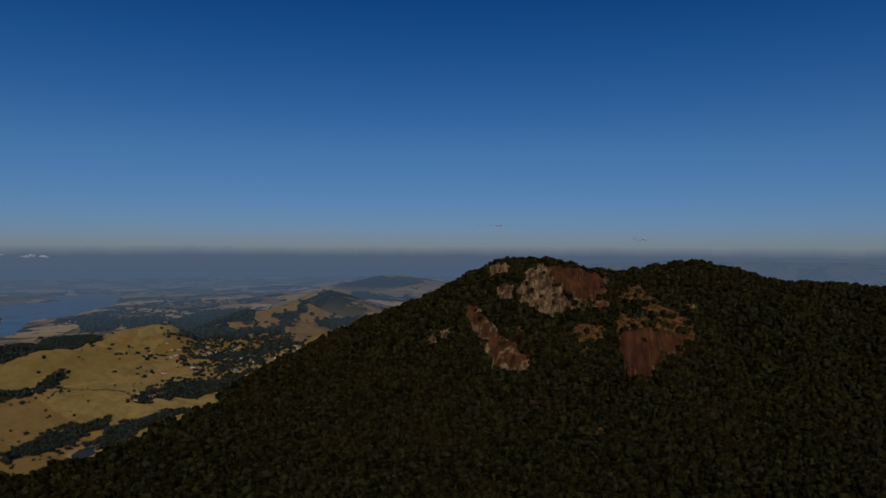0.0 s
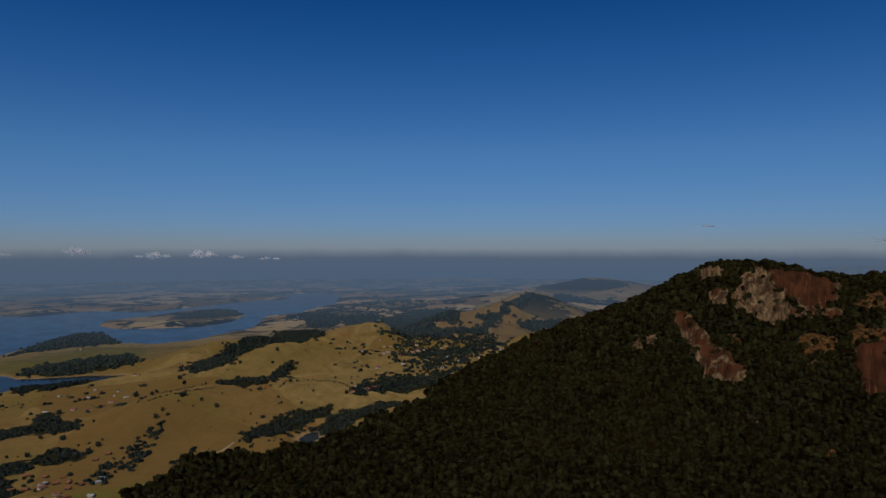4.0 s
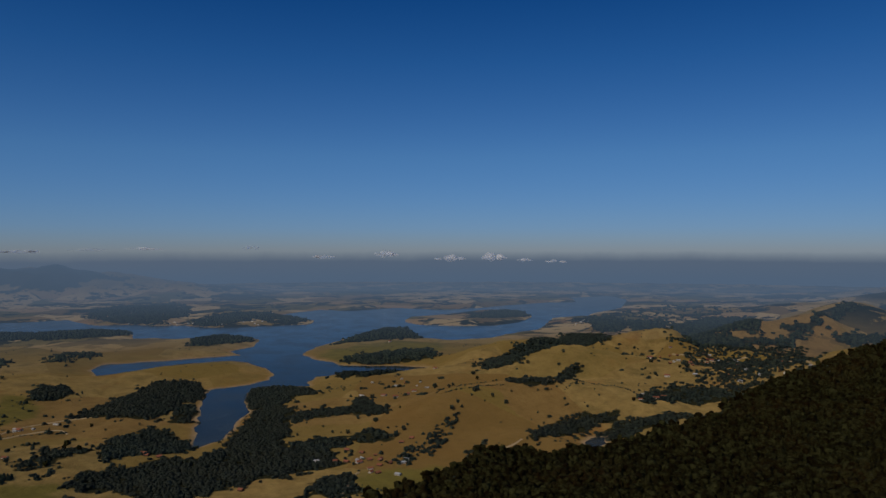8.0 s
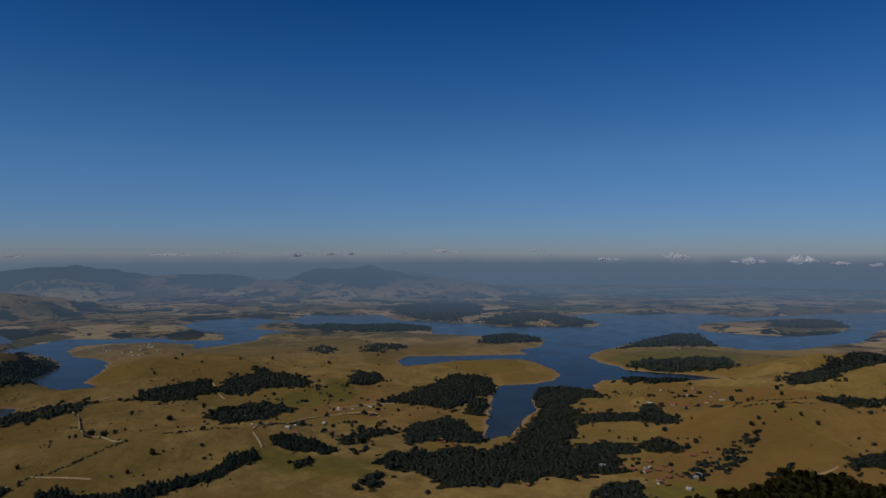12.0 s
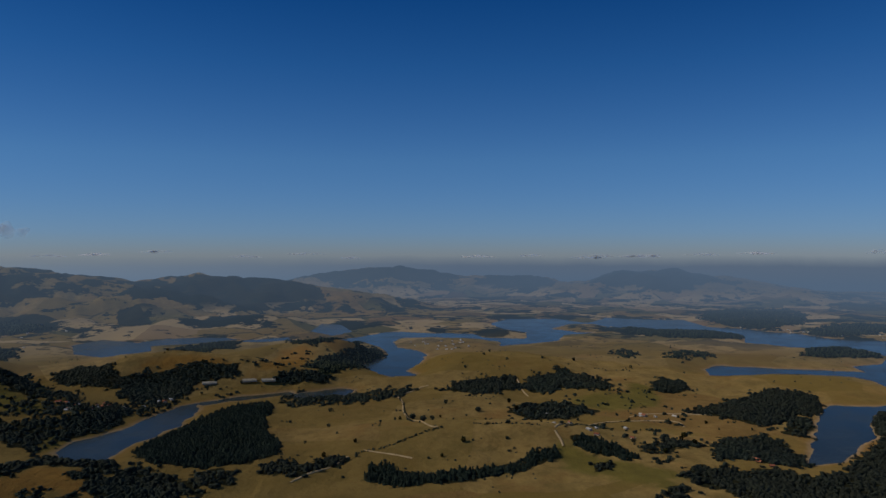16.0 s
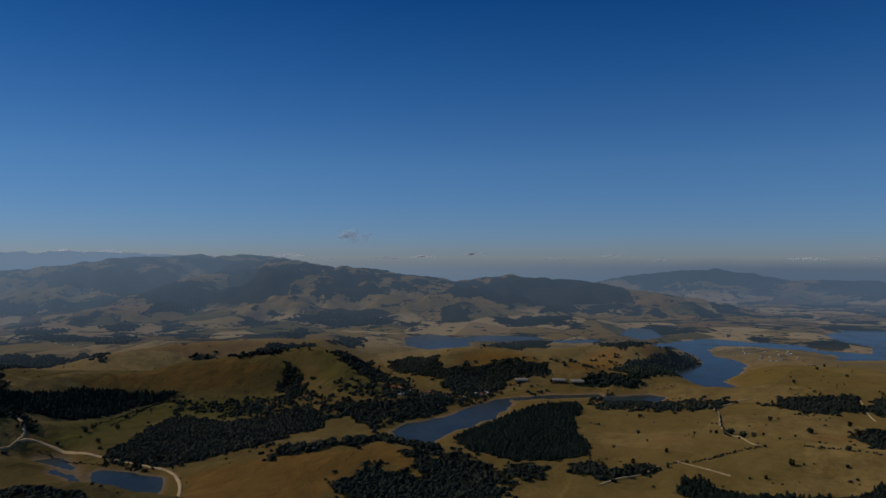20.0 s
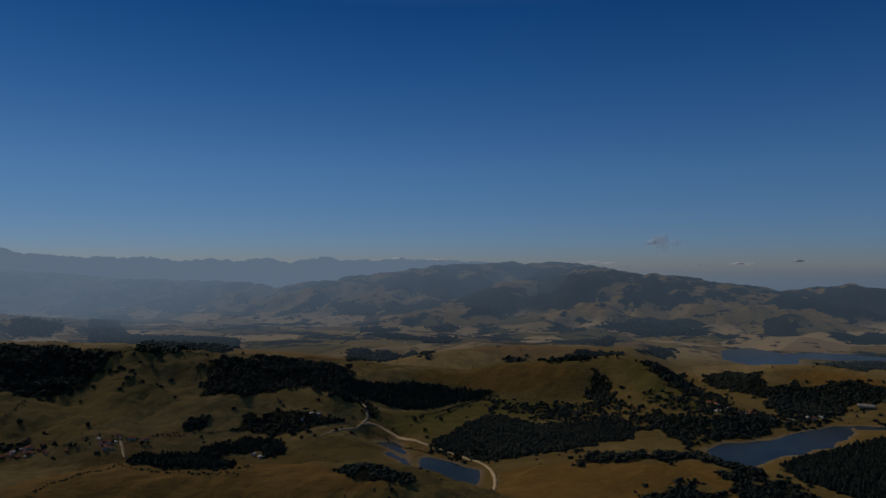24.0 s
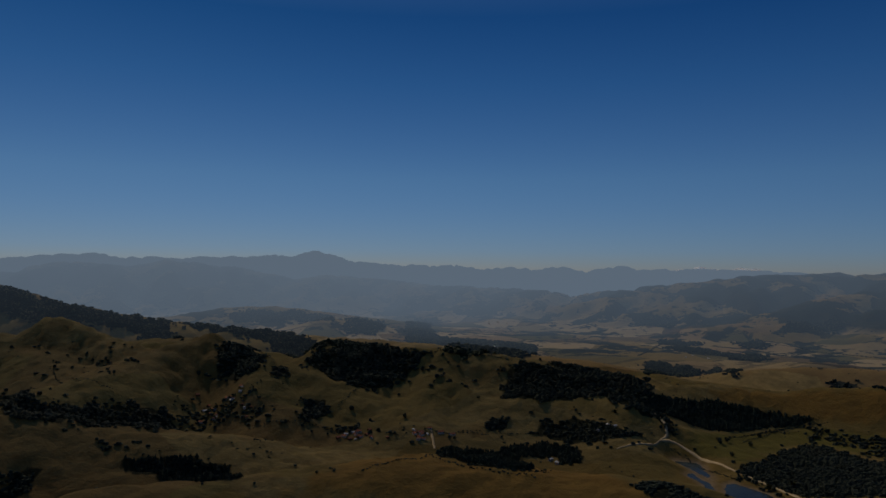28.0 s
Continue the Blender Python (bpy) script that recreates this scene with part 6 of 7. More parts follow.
def single_tree(label, wide, tall, kind, leaves, seed):
    rnd = random.Random(seed)
    tree = new("tree")
    tagged(tree, label, "tree", group="scattered pasture trees")
    bm = bmesh.new()
    tapered(bm, (0, 0, -0.5), (0.1, 0, tall * 0.4), wide * 0.05, wide * 0.03)
    for k in range(4):
        a = k * 1.57 + rnd.uniform(-.4, .4)
        tapered(bm, (0, 0, tall * rnd.uniform(0.2, 0.35)),
                (0.3 * wide * math.cos(a), 0.3 * wide * math.sin(a), tall * rnd.uniform(0.45, 0.6)), wide * 0.022, wide * 0.01, 4)
    part("trunk", bm, TRUNK, tree, "grey brown trunk with limbs")
    bm = bmesh.new()

    def clump(x, y, z, size):
        base = []
        for ring, (up, out) in enumerate(((-0.45, 0.75), (0.1, 1.0), (0.6, 0.6))):
            base.append([bm.verts.new((x + size * out * rnd.uniform(.75, 1.2) * math.cos(k * 1.047 + ring), y + size * out * rnd.uniform(.75, 1.2) * math.sin(k * 1.047 + ring),
                                       z + size * (up + rnd.uniform(-.15, .15)))) for k in range(6)])
        tip = bm.verts.new((x, y, z + size * 0.9))
        for lower, upper in zip(base[:-1], base[1:]):
            for k in range(6):
                bm.faces.new((lower[k], lower[(k + 1) % 6], upper[(k + 1) % 6], upper[k]))
        for k in range(6):
            bm.faces.new((base[2][k], base[2][(k + 1) % 6], tip))

    if kind == "conifer":
        for k in range(9):
            h = 0.15 + 0.095 * k
            clump(rnd.uniform(-.05, .05) * wide, rnd.uniform(-.05, .05) * wide, tall * h, wide * 0.42 * (1.05 - h) + 0.2)
    else:
        for k in range(17):
            a, e = k * 2.4, 0.14 + 0.8 * (k + 0.5) / 17
            out = 0.36 * wide * math.sqrt(max(0.05, 1 - (2 * e - 1.15) ** 2)) * rnd.uniform(.7, 1.1)
            clump(out * math.cos(a), out * math.sin(a), tall * e, wide * rnd.uniform(0.13, 0.22))
    part("crown", bm, leaves, tree)
    return tree


def stand(tree, x, y, size, turn):
    z = float(terrain(np.array([x]), np.array([y]))[0])
    made = copy_thing(tree, pose(x, y, z, 0, 0, turn) @ Matrix.Scale(size, 4))
    made.scale = (size, size, size)
    return made


TREES = [single_tree("round dark green tree alone in dry pasture", 8, 7.5, "broad", WOOD, 1),
         single_tree("broad dark green tree alone in dry pasture", 10, 8, "broad", WOOD, 2),
         single_tree("small dark bush in dry pasture", 4.5, 3.6, "broad", WOOD, 3),
         single_tree("tall narrow dark conifer on a slope", 4.5, 13, "conifer", PINE, 4),
         single_tree("brownish half bare tree in dry pasture", 8, 8, "broad", FOREST, 5)]
pick = random.Random(11)


def trees_at(kind, size, *points):
    """Single trees of one kind at the places given."""
    for x, y in points:
        if math.hypot(x, y) < 1450:
            stand(TREES[kind], x, y, 0.68 * size * pick.uniform(0.8, 1.2), pick.uniform(0, 360))


def trees_about(count, *points):
    """Loose trees and bushes scattered over a pasture."""
    poly = np.array(points, float)
    lo, hi = poly.min(0), poly.max(0)
    left = count
    while left:
        x, y = pick.uniform(lo[0], hi[0]), pick.uniform(lo[1], hi[1])
        if math.hypot(x, y) > 1450:
            left -= 1
            continue
        if inside_distance(np.array([x]), np.array([y]), poly)[0] < 0 and shore(np.array([x]), np.array([y]))[0] > 4:
            stand(TREES[pick.choice((0, 0, 1, 2, 2, 2, 4))], x, y, pick.uniform(0.35, 0.8), pick.uniform(0, 360))
            left -= 1


def hedge(label, size, gap, *points):
    """A hedgerow of bushes along a line."""
    pts = np.array(points, float)
    spots = []
    for a, b in zip(pts[:-1], pts[1:]):
        for u in np.arange(0, 1, gap / max(1, np.hypot(*(b - a)))):
            spots.append(a + (b - a) * u + (pick.uniform(-1.5, 1.5), pick.uniform(-1.5, 1.5)))
    # distant hedges also take the leaves that have haze painted in
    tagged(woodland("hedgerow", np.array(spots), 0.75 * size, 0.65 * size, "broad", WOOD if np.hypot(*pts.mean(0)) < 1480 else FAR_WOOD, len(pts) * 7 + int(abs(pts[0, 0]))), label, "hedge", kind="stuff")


# ---- houses, sheds and greenhouses ----
def box(bm, x0, y0, z0, x1, y1, z1):
    v = [bm.verts.new(p) for p in ((x0, y0, z0), (x1, y0, z0), (x1, y1, z0), (x0, y1, z0), (x0, y0, z1), (x1, y0, z1), (x1, y1, z1), (x0, y1, z1))]
    for f in ((3, 2, 1, 0), (4, 5, 6, 7), (0, 1, 5, 4), (1, 2, 6, 5), (2, 3, 7, 6), (3, 0, 4, 7)):
        bm.faces.new([v[k] for k in f])


def house(name, label, long, deep, tall, pitch, wall, roof, windows):
    home = new(name)
    tagged(home, label, name.replace("_", " "), group="houses of the valley")
    bm = bmesh.new()
    a, b = long / 2, deep / 2
    box(bm, -a, -b, -2.0, a, b, tall)
    for s in (-a, a):
        tri = [bm.verts.new(p) for p in ((s, -b, tall), (s, b, tall), (s, 0, tall + pitch - 0.1))]
        bm.faces.new(tri)
    part("wall", bm, wall, home)
    bm = bmesh.new()
    over = 0.6
    drop = pitch * over / b
    for side in (-1, 1):
        p = [(-a - over, side * (b + over), tall - drop), (a + over, side * (b + over), tall - drop), (a + over, 0, tall + pitch), (-a - over, 0, tall + pitch)]
        lower = [bm.verts.new(v) for v in p]
        upper = [bm.verts.new((v[0], v[1], v[2] + 0.22)) for v in p]
        bm.faces.new(upper if side < 0 else upper[::-1])
        bm.faces.new(lower[::-1] if side < 0 else lower)
        for k in range(4):
            bm.faces.new((lower[k], lower[(k + 1) % 4], upper[(k + 1) % 4], upper[k]))
    part("roof", bm, roof, home)
    for side in (-1, 1):
        for k in range(windows):
            x = -a + long * (k + 0.5) / windows
            bm = bmesh.new()
            box(bm, x - 0.75, side * b - 0.06, 0.95, x + 0.75, side * b + 0.06, 2.2)
            frame_of = part("window", bm, TIMBER, home)
            bm = bmesh.new()
            box(bm, x - 0.6, side * b - 0.08, 1.08, x + 0.6, side * b + 0.08, 2.07)
            part("pane", bm, GLASS, frame_of)
    bm = bmesh.new()
    box(bm, a - 0.05, -0.5, 0, a + 0.07, 0.5, 2.1)
    part("door", bm, TIMBER, home)
    return home


HOMES = [house("house", "white plastered farm house with red tile roof", 13, 8, 3.2, 2.4, PLASTER, TILE, 4),
         house("house", "small white house with grey sheet roof", 10, 7, 3.0, 1.6, PLASTER, GREY_ROOF, 3),
         house("farm_shed", "long pale sheet roofed farm shed", 22, 9, 3.6, 1.8, PLASTER, PALE_ROOF, 5),
         house("house", "low brown house with weathered red roof", 9, 7, 2.8, 2.0, TIMBER, TILE, 3)]


def homes_at(kind, size, *places):
    for x, y, turn in places:
        stand(HOMES[kind], x, y, 0.54 * size, turn)


def homes_about(count, size, *points):
    """Houses of a village, scattered within a polygon."""
    poly, rnd = np.array(points, float), random.Random(count * 31 + int(points[0][1]))
    lo, hi = poly.min(0), poly.max(0)
    left, tries = count, 0
    while left and tries < 4000:
        tries += 1
        x, y = rnd.uniform(lo[0], hi[0]), rnd.uniform(lo[1], hi[1])
        if inside_distance(np.array([x]), np.array([y]), poly)[0] < 0 and shore(np.array([x]), np.array([y]))[0] > 8:
            stand(HOMES[rnd.choice((0, 1, 1, 3, 0)) if math.hypot(x, y) < 1500 else 1], x, y, 0.56 * size * rnd.uniform(0.8, 1.15), rnd.uniform(0, 180))
            left -= 1


def greenhouse_at(x, y, turn, long, wide):
    z = float(terrain(np.array([x]), np.array([y]))[0])
    thing = new("greenhouse")
    thing.matrix_basis = pose(x, y, z, 0, 0, turn)
    tagged(thing, "pale plastic film greenhouse on a slope", "greenhouse", group="greenhouses")
    for bay in range(3):
        bm = bmesh.new()
        w = wide / 3
        y0 = -wide / 2 + w * bay
        lines = []
        for end in (-long / 2, long / 2):
            lines.append([bm.verts.new((end, y0 + w * k / 8, (-1.5 if k in (0, 8) else 0) + 2.2 + 1.6 * math.sin(math.pi * k / 8))) for k in range(9)])
        for k in range(8):
            bm.faces.new((lines[0][k], lines[1][k], lines[1][k + 1], lines[0][k + 1]))
        bm.faces.new(lines[0][::-1])
        bm.faces.new(lines[1])
        cover_of = part("film_cover", bm, FILM, thing)
        for k in range(6):
            bm = bmesh.new()
            xx = -long / 2 + long * k / 5
            for j in range(8):
                h = [2.24 + 1.62 * math.sin(math.pi * q / 8) for q in (j, j + 1)]
                tapered(bm, (xx, y0 + w * j / 8, h[0]), (xx, y0 + w * (j + 1) / 8, h[1]), 0.1, 0.1, 4)
            part("hoop", bm, GREY_ROOF, cover_of)


# ---- clouds low over the horizon ----
def cloud_at(label, x, y, z, wide, tall, material, seed):
    rnd = random.Random(seed)
    bm = bmesh.new()
    for k in range(9):
        u = rnd.uniform(-1, 1)
        r = (1 - abs(u)) * 0.6 + 0.25
        m = Matrix.LocRotScale((u * wide / 2, rnd.uniform(-.2, .2) * wide, rnd.uniform(0, .5) * tall * r), None, (wide * 0.16, wide * 0.14, tall * 0.5 * r))
        bmesh.ops.create_icosphere(bm, subdivisions=2, radius=1, matrix=m)
    for v in bm.verts:
        v.co += noise.noise_vector(v.co * (3.0 / tall)) * tall * 0.16
    me = bpy.data.meshes.new("cloud")
    bm.to_mesh(me)
    bm.free()
    me.materials.append(material)
    for p in me.polygons:
        p.use_smooth = True
    ob = new("cloud", me)
    ob.matrix_basis = pose(x, y, z, 0, 0, math.degrees(math.atan2(y, x)) + 90)
    return tagged(ob, label, "cloud", group="low clouds")




# ---- where the things stand ----
road("pale winding dirt road through the valley", 5, (-630, -790), (-617, -759), (-608, -728), (-597, -711), (-584, -706), (-599, -699), (-607, -667), (-603, -599), (-599, -549), (-591, -506), (-569, -476), (-542, -452), (-484, -407))
road("pale dirt track across pasture", 3.5, (-584, -706), (-534, -689), (-499, -686))
road("pale dirt lane up to houses", 4, (-318, -795), (-312, -773), (-306, -752))
road("pale farm track through pasture", 3, (-1144, 71), (-1131, 53), (-1082, 22), (-1038, 27), (-966, 27), (-877, 35), (-800, 50), (-793, 65))
road("pale track through a wood", 3, (-1168, 219), (-1107, 217), (-1064, 219))
road("pale dirt road between fields", 3.5, (-764, 185), (-878, 262), (-888, 319), (-879, 367), (-849, 370))
road("pale dirt road between fields", 3.5, (-758, 184), (-739, 186), (-723, 185))
road("pale farm lane", 3, (-676, -87), (-700, -70), (-718, -51), (-743, -34))
road("pale track across a field", 2.5, (-752, -21), (-734, 12), (-723, 34))
road("pale farm lane", 3.5, (-915, 321), (-926, 355), (-920, 392), (-910, 429))
road("pale dirt road to a farm", 3.5, (-457, 425), (-468, 443), (-490, 471), (-498, 492))
road("pale track by a pasture", 3, (-440, 620), (-426, 646), (-423, 670))
road("pale village road", 4, (-476, 1240), (-415, 1236), (-368, 1330), (-269, 1180), (-193, 1061))
hedge("dark hedgerow along a field edge", 3.2, 3, (-745, -29), (-754, -4), (-772, 25), (-789, 65))
hedge("dark hedgerow along a lane", 3, 3, (-790, 99), (-784, 136), (-769, 171))
hedge("dark hedgerow along a field edge", 3, 3, (-1074, 22), (-1032, 27), (-960, 28), (-839, 34))
hedge("dark hedgerow along a lane", 2.6, 3, (-767, 196), (-883, 271), (-890, 327), (-863, 372))
hedge("dark hedgerow on a hill crest", 3.2, 3.6, (-570, 715), (-552, 739), (-545, 754), (-528, 782))
hedge("dark hedgerow across a hill", 2.4, 3, (-241, -582), (-259, -552), (-282, -523), (-316, -520))
hedge("dark hedgerow across a valley farm", 2.4, 3, (-316, -793), (-358, -791), (-387, -781))
hedge("dark trees along a ridge top", 4, 5, (-369, -1047), (-432, -1010), (-487, -986), (-522, -968))
hedge("dark hedgerow down a slope", 2.4, 3, (121, -1146), (79, -987), (33, -949))
hedge("dark hedgerow down a slope", 2.4, 3, (-233, -904), (-256, -933), (-272, -960))
hedge("dark hedgerow by a brook", 2.4, 3, (-117, -876), (-168, -866), (-195, -862), (-232, -843))
hedge("dark hedgerow on a bare hill", 2.4, 3, (-163, -557), (-196, -569), (-232, -584), (-243, -559), (-269, -525), (-295, -507))
hedge("dark trees along a road", 3.4, 3, (-746, -722), (-807, -730), (-851, -719))
hedge("dark trees along a road", 3, 3, (-694, -709), (-770, -726), (-835, -728))
hedge("dark hedgerow across a pasture", 3, 4, (-466, 837), (-466, 934), (-413, 913), (-382, 878))
hedge("dark hedgerow across a pasture", 3, 4, (-581, 708), (-628, 822), (-608, 848))
hedge("dark hedgerow along a valley", 3.4, 4, (-523, 979), (-514, 946), (-488, 829))
hedge("dark hedgerow in the hazy valley", 5, 6, (-1250, -1974), (-1320, -1983), (-1400, -2035))
hedge("dark hedgerow in the hazy valley", 6, 6, (-1099, -2384), (-1228, -2320), (-1294, -2269))
hedge("dark hedgerow in the hazy valley", 5, 5, (-1192, -1528), (-1376, -1687), (-1532, -1824))
hedge("dark hedgerow in the hazy valley", 6, 6, (-1072, -2417), (-1167, -2281), (-1297, -2174))
hedge("dark hedgerow in the valley", 5, 5, (-1632, -2048), (-1657, -1937), (-1668, -1790), (-1759, -1726))
hedge("dark hedgerow in the valley", 5, 5, (-1727, -1607), (-1748, -1498), (-1733, -1284), (-1858, -1235))
hedge("dark hedgerow below a tree ring", 2.6, 3, (-312, -754), (-260, -554), (-282, -523), (-319, -525))
hedge("dark hedgerow along a field edge", 2.4, 3, (-705, -695), (-781, -723), (-847, -724), (-876, -714))
hedge("ragged hedgerow beside a lane", 2.4, 4, (-318, -792), (-360, -794), (-403, -787), (-451, -781))
hedge("dark hedgerow along a lane", 2.6, 3, (-582, -705), (-596, -677), (-584, -623), (-587, -579))
trees_at(0, 1.00, (-517, 742), (-551, 612), (-550, 598), (-500, 747), (-533, 679), (-537, 696), (-539, 739), (-531, 935), (-514, 922))
trees_at(2, 1.00, (-535, 722), (-517, 725), (-522, 674), (-461, 744), (-466, 767), (-476, 832), (-448, 811), (-426, 822), (-424, 851), (-510, 774))
trees_at(1, 1.00, (-548, 595), (-560, 576), (-579, 559), (-516, 617), (-361, 798), (-377, 801))
trees_at(1, 1.10, (-726, -65), (-717, -51), (-906, 36), (-829, 45), (-598, 236), (-601, 254))
trees_at(2, 1.10, (-938, -121), (-753, 94), (-721, 45), (-719, 1), (-749, 130), (-668, 205), (-669, 217))
trees_at(0, 1.10, (-948, -465), (-889, -639), (-888, -618), (-926, -528), (-926, -500), (-936, -406), (-787, -646), (-775, -618))
trees_at(2, 1.00, (-143, -568), (-129, -567), (-79, -556))
trees_at(4, 1.00, (-777, -31), (-747, -62), (-591, -549), (-614, -540))
trees_about(26, (-569, 750), (-570, 1024), (-387, 1126), (-366, 973), (-370, 850), (-446, 745), (-478, 672), (-552, 659))
trees_about(14, (-675, 553), (-658, 650), (-582, 742), (-545, 630), (-569, 562))
trees_about(12, (-713, 750), (-648, 911), (-597, 997), (-577, 840), (-612, 731))
trees_about(14, (-870, 322), (-889, 440), (-817, 491), (-677, 394), (-706, 305))
trees_about(16, (-970, 57), (-993, 164), (-877, 206), (-745, 143), (-749, 57))
trees_about(12, (-1337, 102), (-1302, 334), (-1212, 543), (-1133, 371), (-1185, 134))
trees_about(7, (-893, 243), (-920, 396), (-831, 435), (-718, 343), (-697, 238))
trees_about(6, (-992, -128), (-1022, 17), (-774, 48), (-763, -33), (-802, -103))
trees_about(6, (-1005, 47), (-1050, 182), (-891, 228), (-924, 115))
trees_about(16, (-864, -741), (-1006, -574), (-993, -488), (-900, -477), (-822, -609))
trees_about(14, (-948, -882), (-1360, -1008), (-1534, -875), (-991, -648), (-909, -779))
trees_about(12, (-930, -493), (-1043, -357), (-984, -286), (-882, -334), (-861, -422))
trees_about(14, (-1328, -459), (-1459, -364), (-1269, -215), (-1118, -225), (-1069, -318))
trees_about(12, (-983, -498), (-1042, -402), (-985, -324), (-881, -361), (-869, -426))
trees_about(5, (-234, -905), (-341, -996), (-495, -1009), (-469, -884), (-348, -803), (-270, -829))
trees_about(5, (89, -1027), (-63, -1234), (-170, -1050), (-152, -931), (-33, -1010))
trees_about(10, (-519, -818), (-622, -835), (-635, -768), (-535, -740))
trees_about(10, (-581, -702), (-692, -716), (-798, -742), (-622, -626))
trees_about(8, (-1251, 66), (-1602, 424), (-1439, 661), (-1098, 419), (-1209, 226))
trees_about(6, (-854, -104), (-939, 64), (-758, 147), (-714, 49), (-749, -43))
trees_about(14, (-447, 1028), (-372, 1249), (-226, 1125), (-223, 980), (-302, 964))
trees_about(8, (-476, 1559), (-357, 1776), (-250, 1967), (-235, 1847), (-360, 1584))
homes_at(3, 1.00, (-496, 515, 20), (-494, 528, 100), (-517, 522, 60), (-540, 534, 10), (-560, 531, 40), (-480, 496, 80))
homes_at(1, 1.00, (-488, 547, 20), (-485, 538, 70), (-461, 504, 10), (-556, 485, 40))
homes_at(0, 1.00, (-710, 384, 30))
homes_at(0, 1.00, (-755, 917, 20), (-663, 720, 40), (-686, 721, 10), (-660, 740, 70), (-2150, 1250, 30), (-1135, 1213, 0))
homes_at(2, 0.65, (-718, 710, 10), (-923, 341, 30), (-908, 380, 20))
homes_at(1, 1.10, (-454, 1122, 10), (-417, 1110, 50), (-404, 1175, 80), (-349, 1115, 20), (-314, 1111, 10), (-285, 1076, 40), (-251, 1074, 70), (-232, 1087, 0), (-407, 1269, 20), (-389, 1306, 60), (-370, 1052, 20), (-299, 1029, 10))
homes_at(0, 1.10, (-453, 1086, 30), (-404, 1031, 20), (-412, 1251, 10), (-331, 1200, 50), (-292, 1146, 80), (-237, 1043, 30), (-401, 1115, 10), (-367, 925, 20), (-362, 886, 50))
homes_at(1, 1.00, (-986, 1985, 10), (-984, 1902, 40), (-893, 1880, 70), (-883, 1952, 20), (-979, 1822, 10), (-871, 1798, 60))
homes_at(1, 0.75, (-836, 202, 20), (-789, 239, 10), (-945, 218, 60), (-911, 335, 30), (-903, 352, 10))
homes_at(0, 0.80, (-1088, 259, 10), (-764, 272, 30), (-759, 230, 60), (-878, 232, 10))
homes_at(3, 1.00, (-701, 382, 30), (-687, 388, 70), (-530, 502, 20), (-540, 496, 60), (-528, 583, 30), (-536, 380, 10), (-527, 599, 20))
homes_at(1, 1.00, (-1680, 128, 10), (-1701, 165, 40), (-1705, 182, 70), (-1727, 100, 20), (-1639, 195, 10), (-1616, 142, 50), (-1810, 100, 0))
homes_at(1, 1.10, (-1085, -331, 20), (-1100, -318, 60), (-994, -407, 10), (-1000, -385, 40), (-774, 226, 30), (-846, 293, 10))
homes_at(0, 1.10, (-984, -387, 20), (-998, -425, 60), (-911, 340, 10), (-1085, -322, 10))
homes_at(3, 1.00, (-996, -432, 20), (-995, -413, 60), (-1017, -385, 30), (-1024, -351, 10), (-958, -424, 40), (-1088, -325, 20))
homes_at(1, 1.00, (-994, -390, 10), (-1029, -361, 40), (-1676, -822, 20), (-1699, -817, 70))
homes_at(0, 1.00, (-304, -794, 10), (-303, -786, 30), (-296, -779, 60), (-328, -790, 0), (-342, -788, 10))
homes_at(3, 1.00, (-68, -1014, 10), (-80, -987, 50), (-227, -826, 20), (-236, -823, 60), (-215, -834, 10), (-247, -823, 30))
homes_at(1, 1.00, (-519, -742, 20), (-533, -743, 60), (-539, -738, 10), (-432, -712, 30), (-433, -700, 60))
greenhouse_at(-1184, -218, 102, 22, 18)
greenhouse_at(-1187, -188, 102, 22, 18)
greenhouse_at(-1177, -280, 105, 22, 16)
homes_about(26, .8, (-579, 1229), (-502, 1279), (-401, 1312), (-197, 1084), (-169, 1036), (-288, 1070), (-401, 1067))
homes_about(14, .8, (-2061, 1318), (-2015, 1552), (-1752, 1459), (-1764, 1277), (-1900, 1159))
homes_about(9, .8, (-790, 780), (-775, 841), (-679, 843), (-655, 782), (-697, 733))
homes_about(12, .75, (-44, -955), (-100, -969), (-135, -916), (-126, -897), (-83, -930))
homes_about(8, .7, (-296, -805), (-319, -803), (-309, -770), (-292, -777))
homes_about(8, .75, (-221, -856), (-265, -812), (-271, -789), (-236, -806))
homes_about(8, .9, (-1264, -1531), (-1565, -1567), (-1472, -1419), (-1275, -1404))
homes_about(6, .9, (-1306, -2692), (-1457, -2614), (-1365, -2448), (-1281, -2593))
homes_about(12, .9, (-2106, -1137), (-2082, -903), (-2021, -839), (-1871, -918))
homes_about(8, .8, (-952, -413), (-1085, -387), (-1045, -367), (-946, -392))
cloud_at("small white cloud low on the horizon", -2568, 3694, 171, 142, 64, BRIGHT_CLOUD, 1)
cloud_at("small white cloud low on the horizon", -2785, 3533, 164, 156, 46, BRIGHT_CLOUD, 2)
cloud_at("small white cloud low on the horizon", -3100, 3261, 189, 142, 49, BRIGHT_CLOUD, 3)
cloud_at("thin white cloud low on the horizon", -2235, 3905, 147, 128, 24, BRIGHT_CLOUD, 4)
cloud_at("thin white cloud low on the horizon", -2406, 3802, 157, 85, 24, BRIGHT_CLOUD, 5)
cloud_at("thin pale cloud low on the horizon", -3364, 2988, 175, 142, 28, BRIGHT_CLOUD, 6)
cloud_at("small grey cloud above the horizon", 1175, 4343, 258, 114, 28, SMOKE_CLOUD, 7)
cloud_at("faint grey cloud above the horizon", 307, 4489, 344, 142, 24, SMOKE_CLOUD, 8)
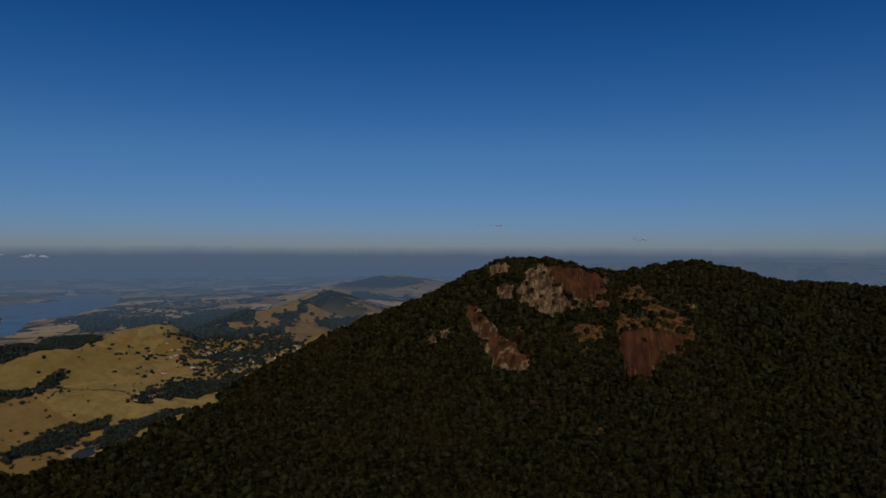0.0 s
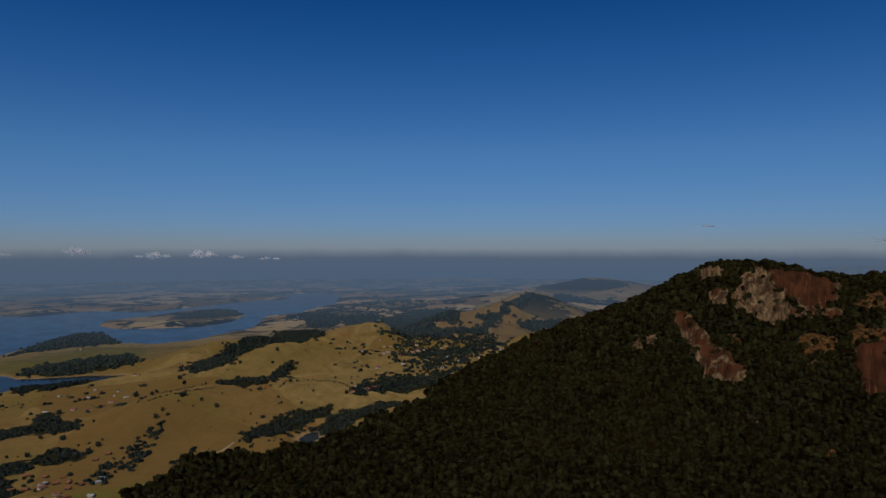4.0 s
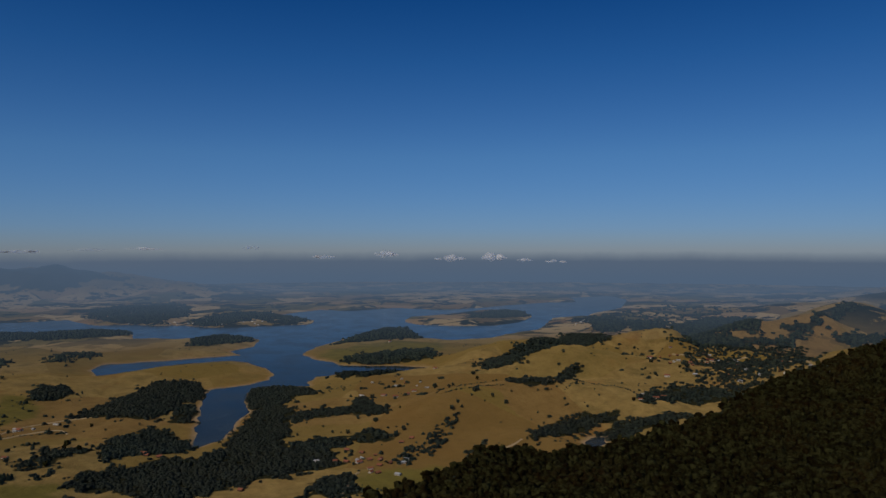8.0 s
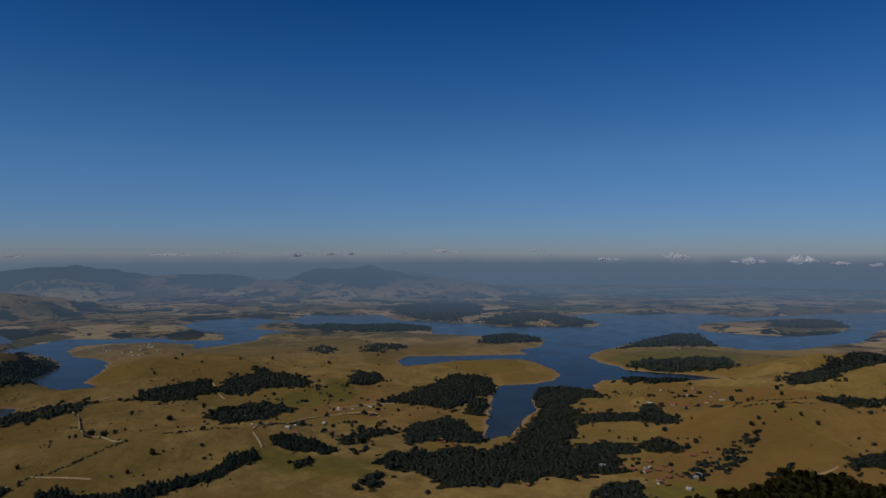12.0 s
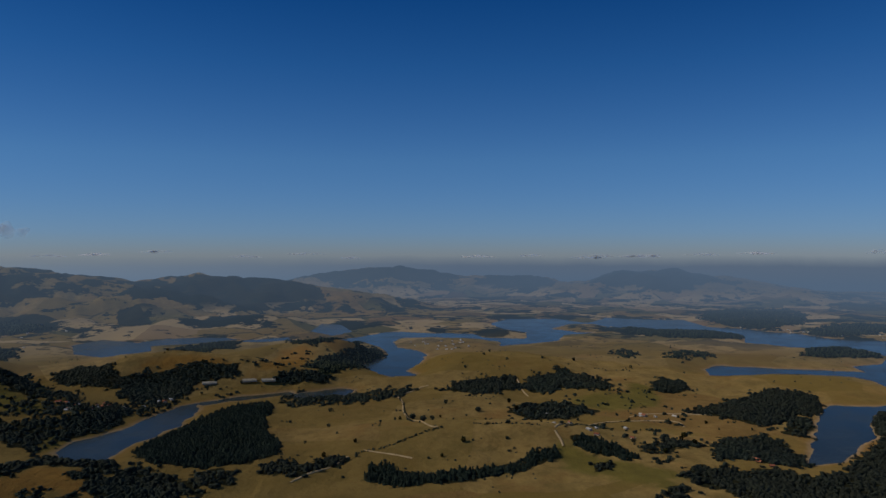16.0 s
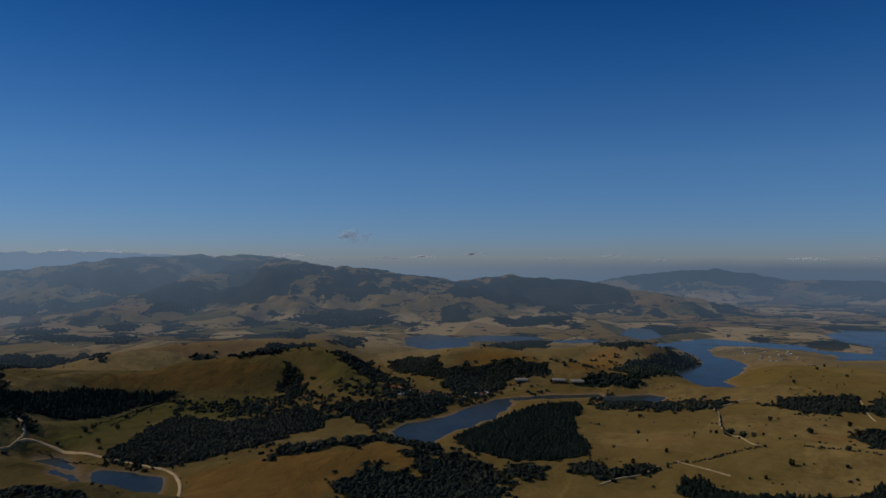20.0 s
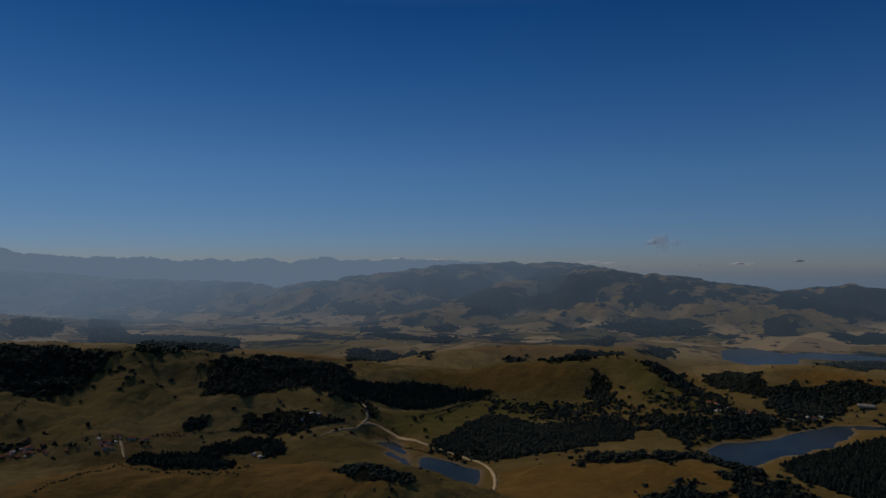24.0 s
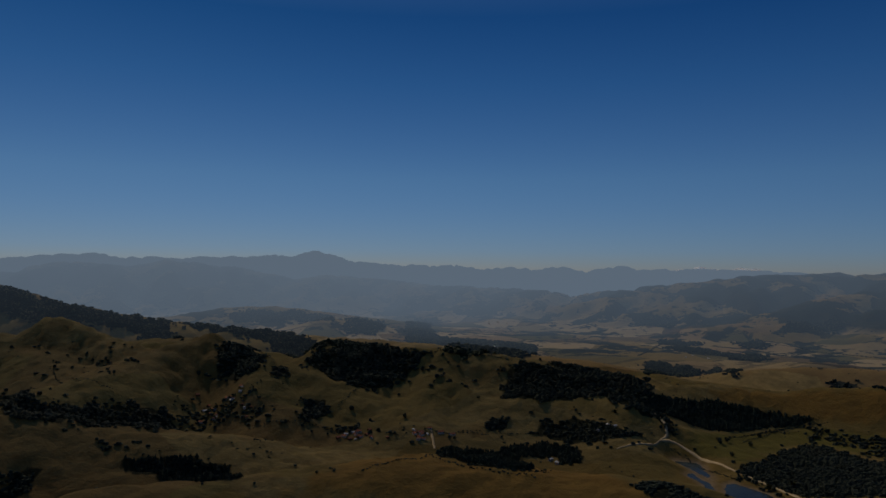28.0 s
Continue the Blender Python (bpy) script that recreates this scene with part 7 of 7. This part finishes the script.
cloud_at("wispy grey smoke cloud above the hills", -4019, -2023, 340, 190, 95, SMOKE_CLOUD, 9)
cloud_at("thin grey cloud bank on the horizon", -4301, -1321, 236, 178, 21, SMOKE_CLOUD, 10)
cloud_at("thin grey cloud bank on the horizon", -4418, -854, 208, 178, 17, SMOKE_CLOUD, 11)
cloud_at("thin grey cloud bank on the horizon", -4304, 1310, 211, 178, 21, SMOKE_CLOUD, 12)
cloud_at("thin grey cloud bank on the horizon", -4214, 1578, 211, 178, 24, SMOKE_CLOUD, 13)
cloud_at("small grey cloud on the horizon", -3635, 2651, 231, 92, 32, SMOKE_CLOUD, 14)
cloud_at("thin grey cloud bank on the horizon", -4222, 1555, 208, 214, 21, SMOKE_CLOUD, 15)
cloud_at("thin grey cloud bank on the horizon", -4315, 1273, 201, 214, 21, SMOKE_CLOUD, 16)
cloud_at("white cloud bank behind the far range", -3208, -3502, 243, 263, 30, BRIGHT_CLOUD, 17)
cloud_at("white cloud bank behind the far range", -3396, -3320, 250, 188, 22, BRIGHT_CLOUD, 18)
boulders_about(10, 3.2, (114, 993), (168, 987), (152, 960), (119, 964))
boulders_about(7, 3.0, (68, 1114), (96, 1079), (100, 1052), (72, 1066))
boulders_about(5, 3.0, (74, 1032), (101, 1031), (95, 999), (76, 1007))
boulders_about(5, 3.6, (-25, 976), (12, 978), (9, 947), (-18, 935))
boulders_about(8, 3.0, (75, 900), (110, 881), (105, 859), (69, 866))
boulders_about(6, 2.4, (326, 990), (354, 984), (345, 976), (329, 980))
boulders_about(5, 2.4, (97, 817), (112, 809), (104, 792))
boulders_about(7, 2.6, (160, 918), (209, 928), (192, 881), (171, 877))
boulders_about(6, 2.6, (260, 1042), (297, 1079), (291, 1005), (258, 984))
homes_about(16, 0.90, (-1887, 55), (-1719, 199), (-1627, 221), (-1584, 146), (-1729, 64))
homes_about(16, 0.95, (-2130, 1035), (-1891, 1233), (-1743, 1344), (-1712, 1278), (-1915, 1123), (-2055, 1018))
homes_about(12, 0.95, (-1070, 1920), (-940, 1996), (-843, 1863), (-902, 1743))
homes_about(26, 0.90, (-434, 1039), (-432, 1257), (-394, 1321), (-318, 1398), (-254, 1086), (-368, 1122))
homes_about(8, 0.85, (-994, -440), (-1033, -391), (-1073, -330), (-1012, -347), (-959, -416))
homes_about(8, 0.80, (-531, 493), (-532, 542), (-499, 542), (-472, 496), (-493, 472))
homes_about(6, 0.85, (-220, -850), (-258, -834), (-254, -811), (-214, -827))
homes_about(6, 0.80, (-52, -985), (-88, -995), (-134, -959), (-124, -936), (-72, -967))
homes_about(5, 0.80, (-396, 892), (-372, 948), (-347, 923), (-362, 849))
cloud_at("thin grey cloud bank on the horizon", -3822, -2374, 228, 214, 17, BRIGHT_CLOUD, 30)
cloud_at("thin grey cloud bank on the horizon", -3932, -2187, 206, 142, 17, SMOKE_CLOUD, 31)
cloud_at("thin grey cloud bank on the horizon", -4102, -1849, 212, 164, 17, SMOKE_CLOUD, 32)
cloud_at("thin grey cloud bank on the horizon", -4197, -1620, 219, 178, 17, BRIGHT_CLOUD, 33)
cloud_at("thin grey cloud bank on the horizon", -4475, -472, 225, 214, 17, SMOKE_CLOUD, 34)
cloud_at("thin grey cloud bank on the horizon", -4496, -189, 200, 142, 17, SMOKE_CLOUD, 35)
cloud_at("thin grey cloud bank on the horizon", -4461, 588, 207, 178, 17, BRIGHT_CLOUD, 36)
cloud_at("thin grey cloud bank on the horizon", -4403, 926, 214, 156, 17, SMOKE_CLOUD, 37)
cloud_at("thin grey cloud bank on the horizon", -4088, 1880, 220, 178, 17, SMOKE_CLOUD, 38)
cloud_at("thin grey cloud bank on the horizon", -3963, 2130, 226, 199, 17, BRIGHT_CLOUD, 39)
for first in TREES + HOMES:
    for piece in (*first.children_recursive, first):
        bpy.data.objects.remove(piece)
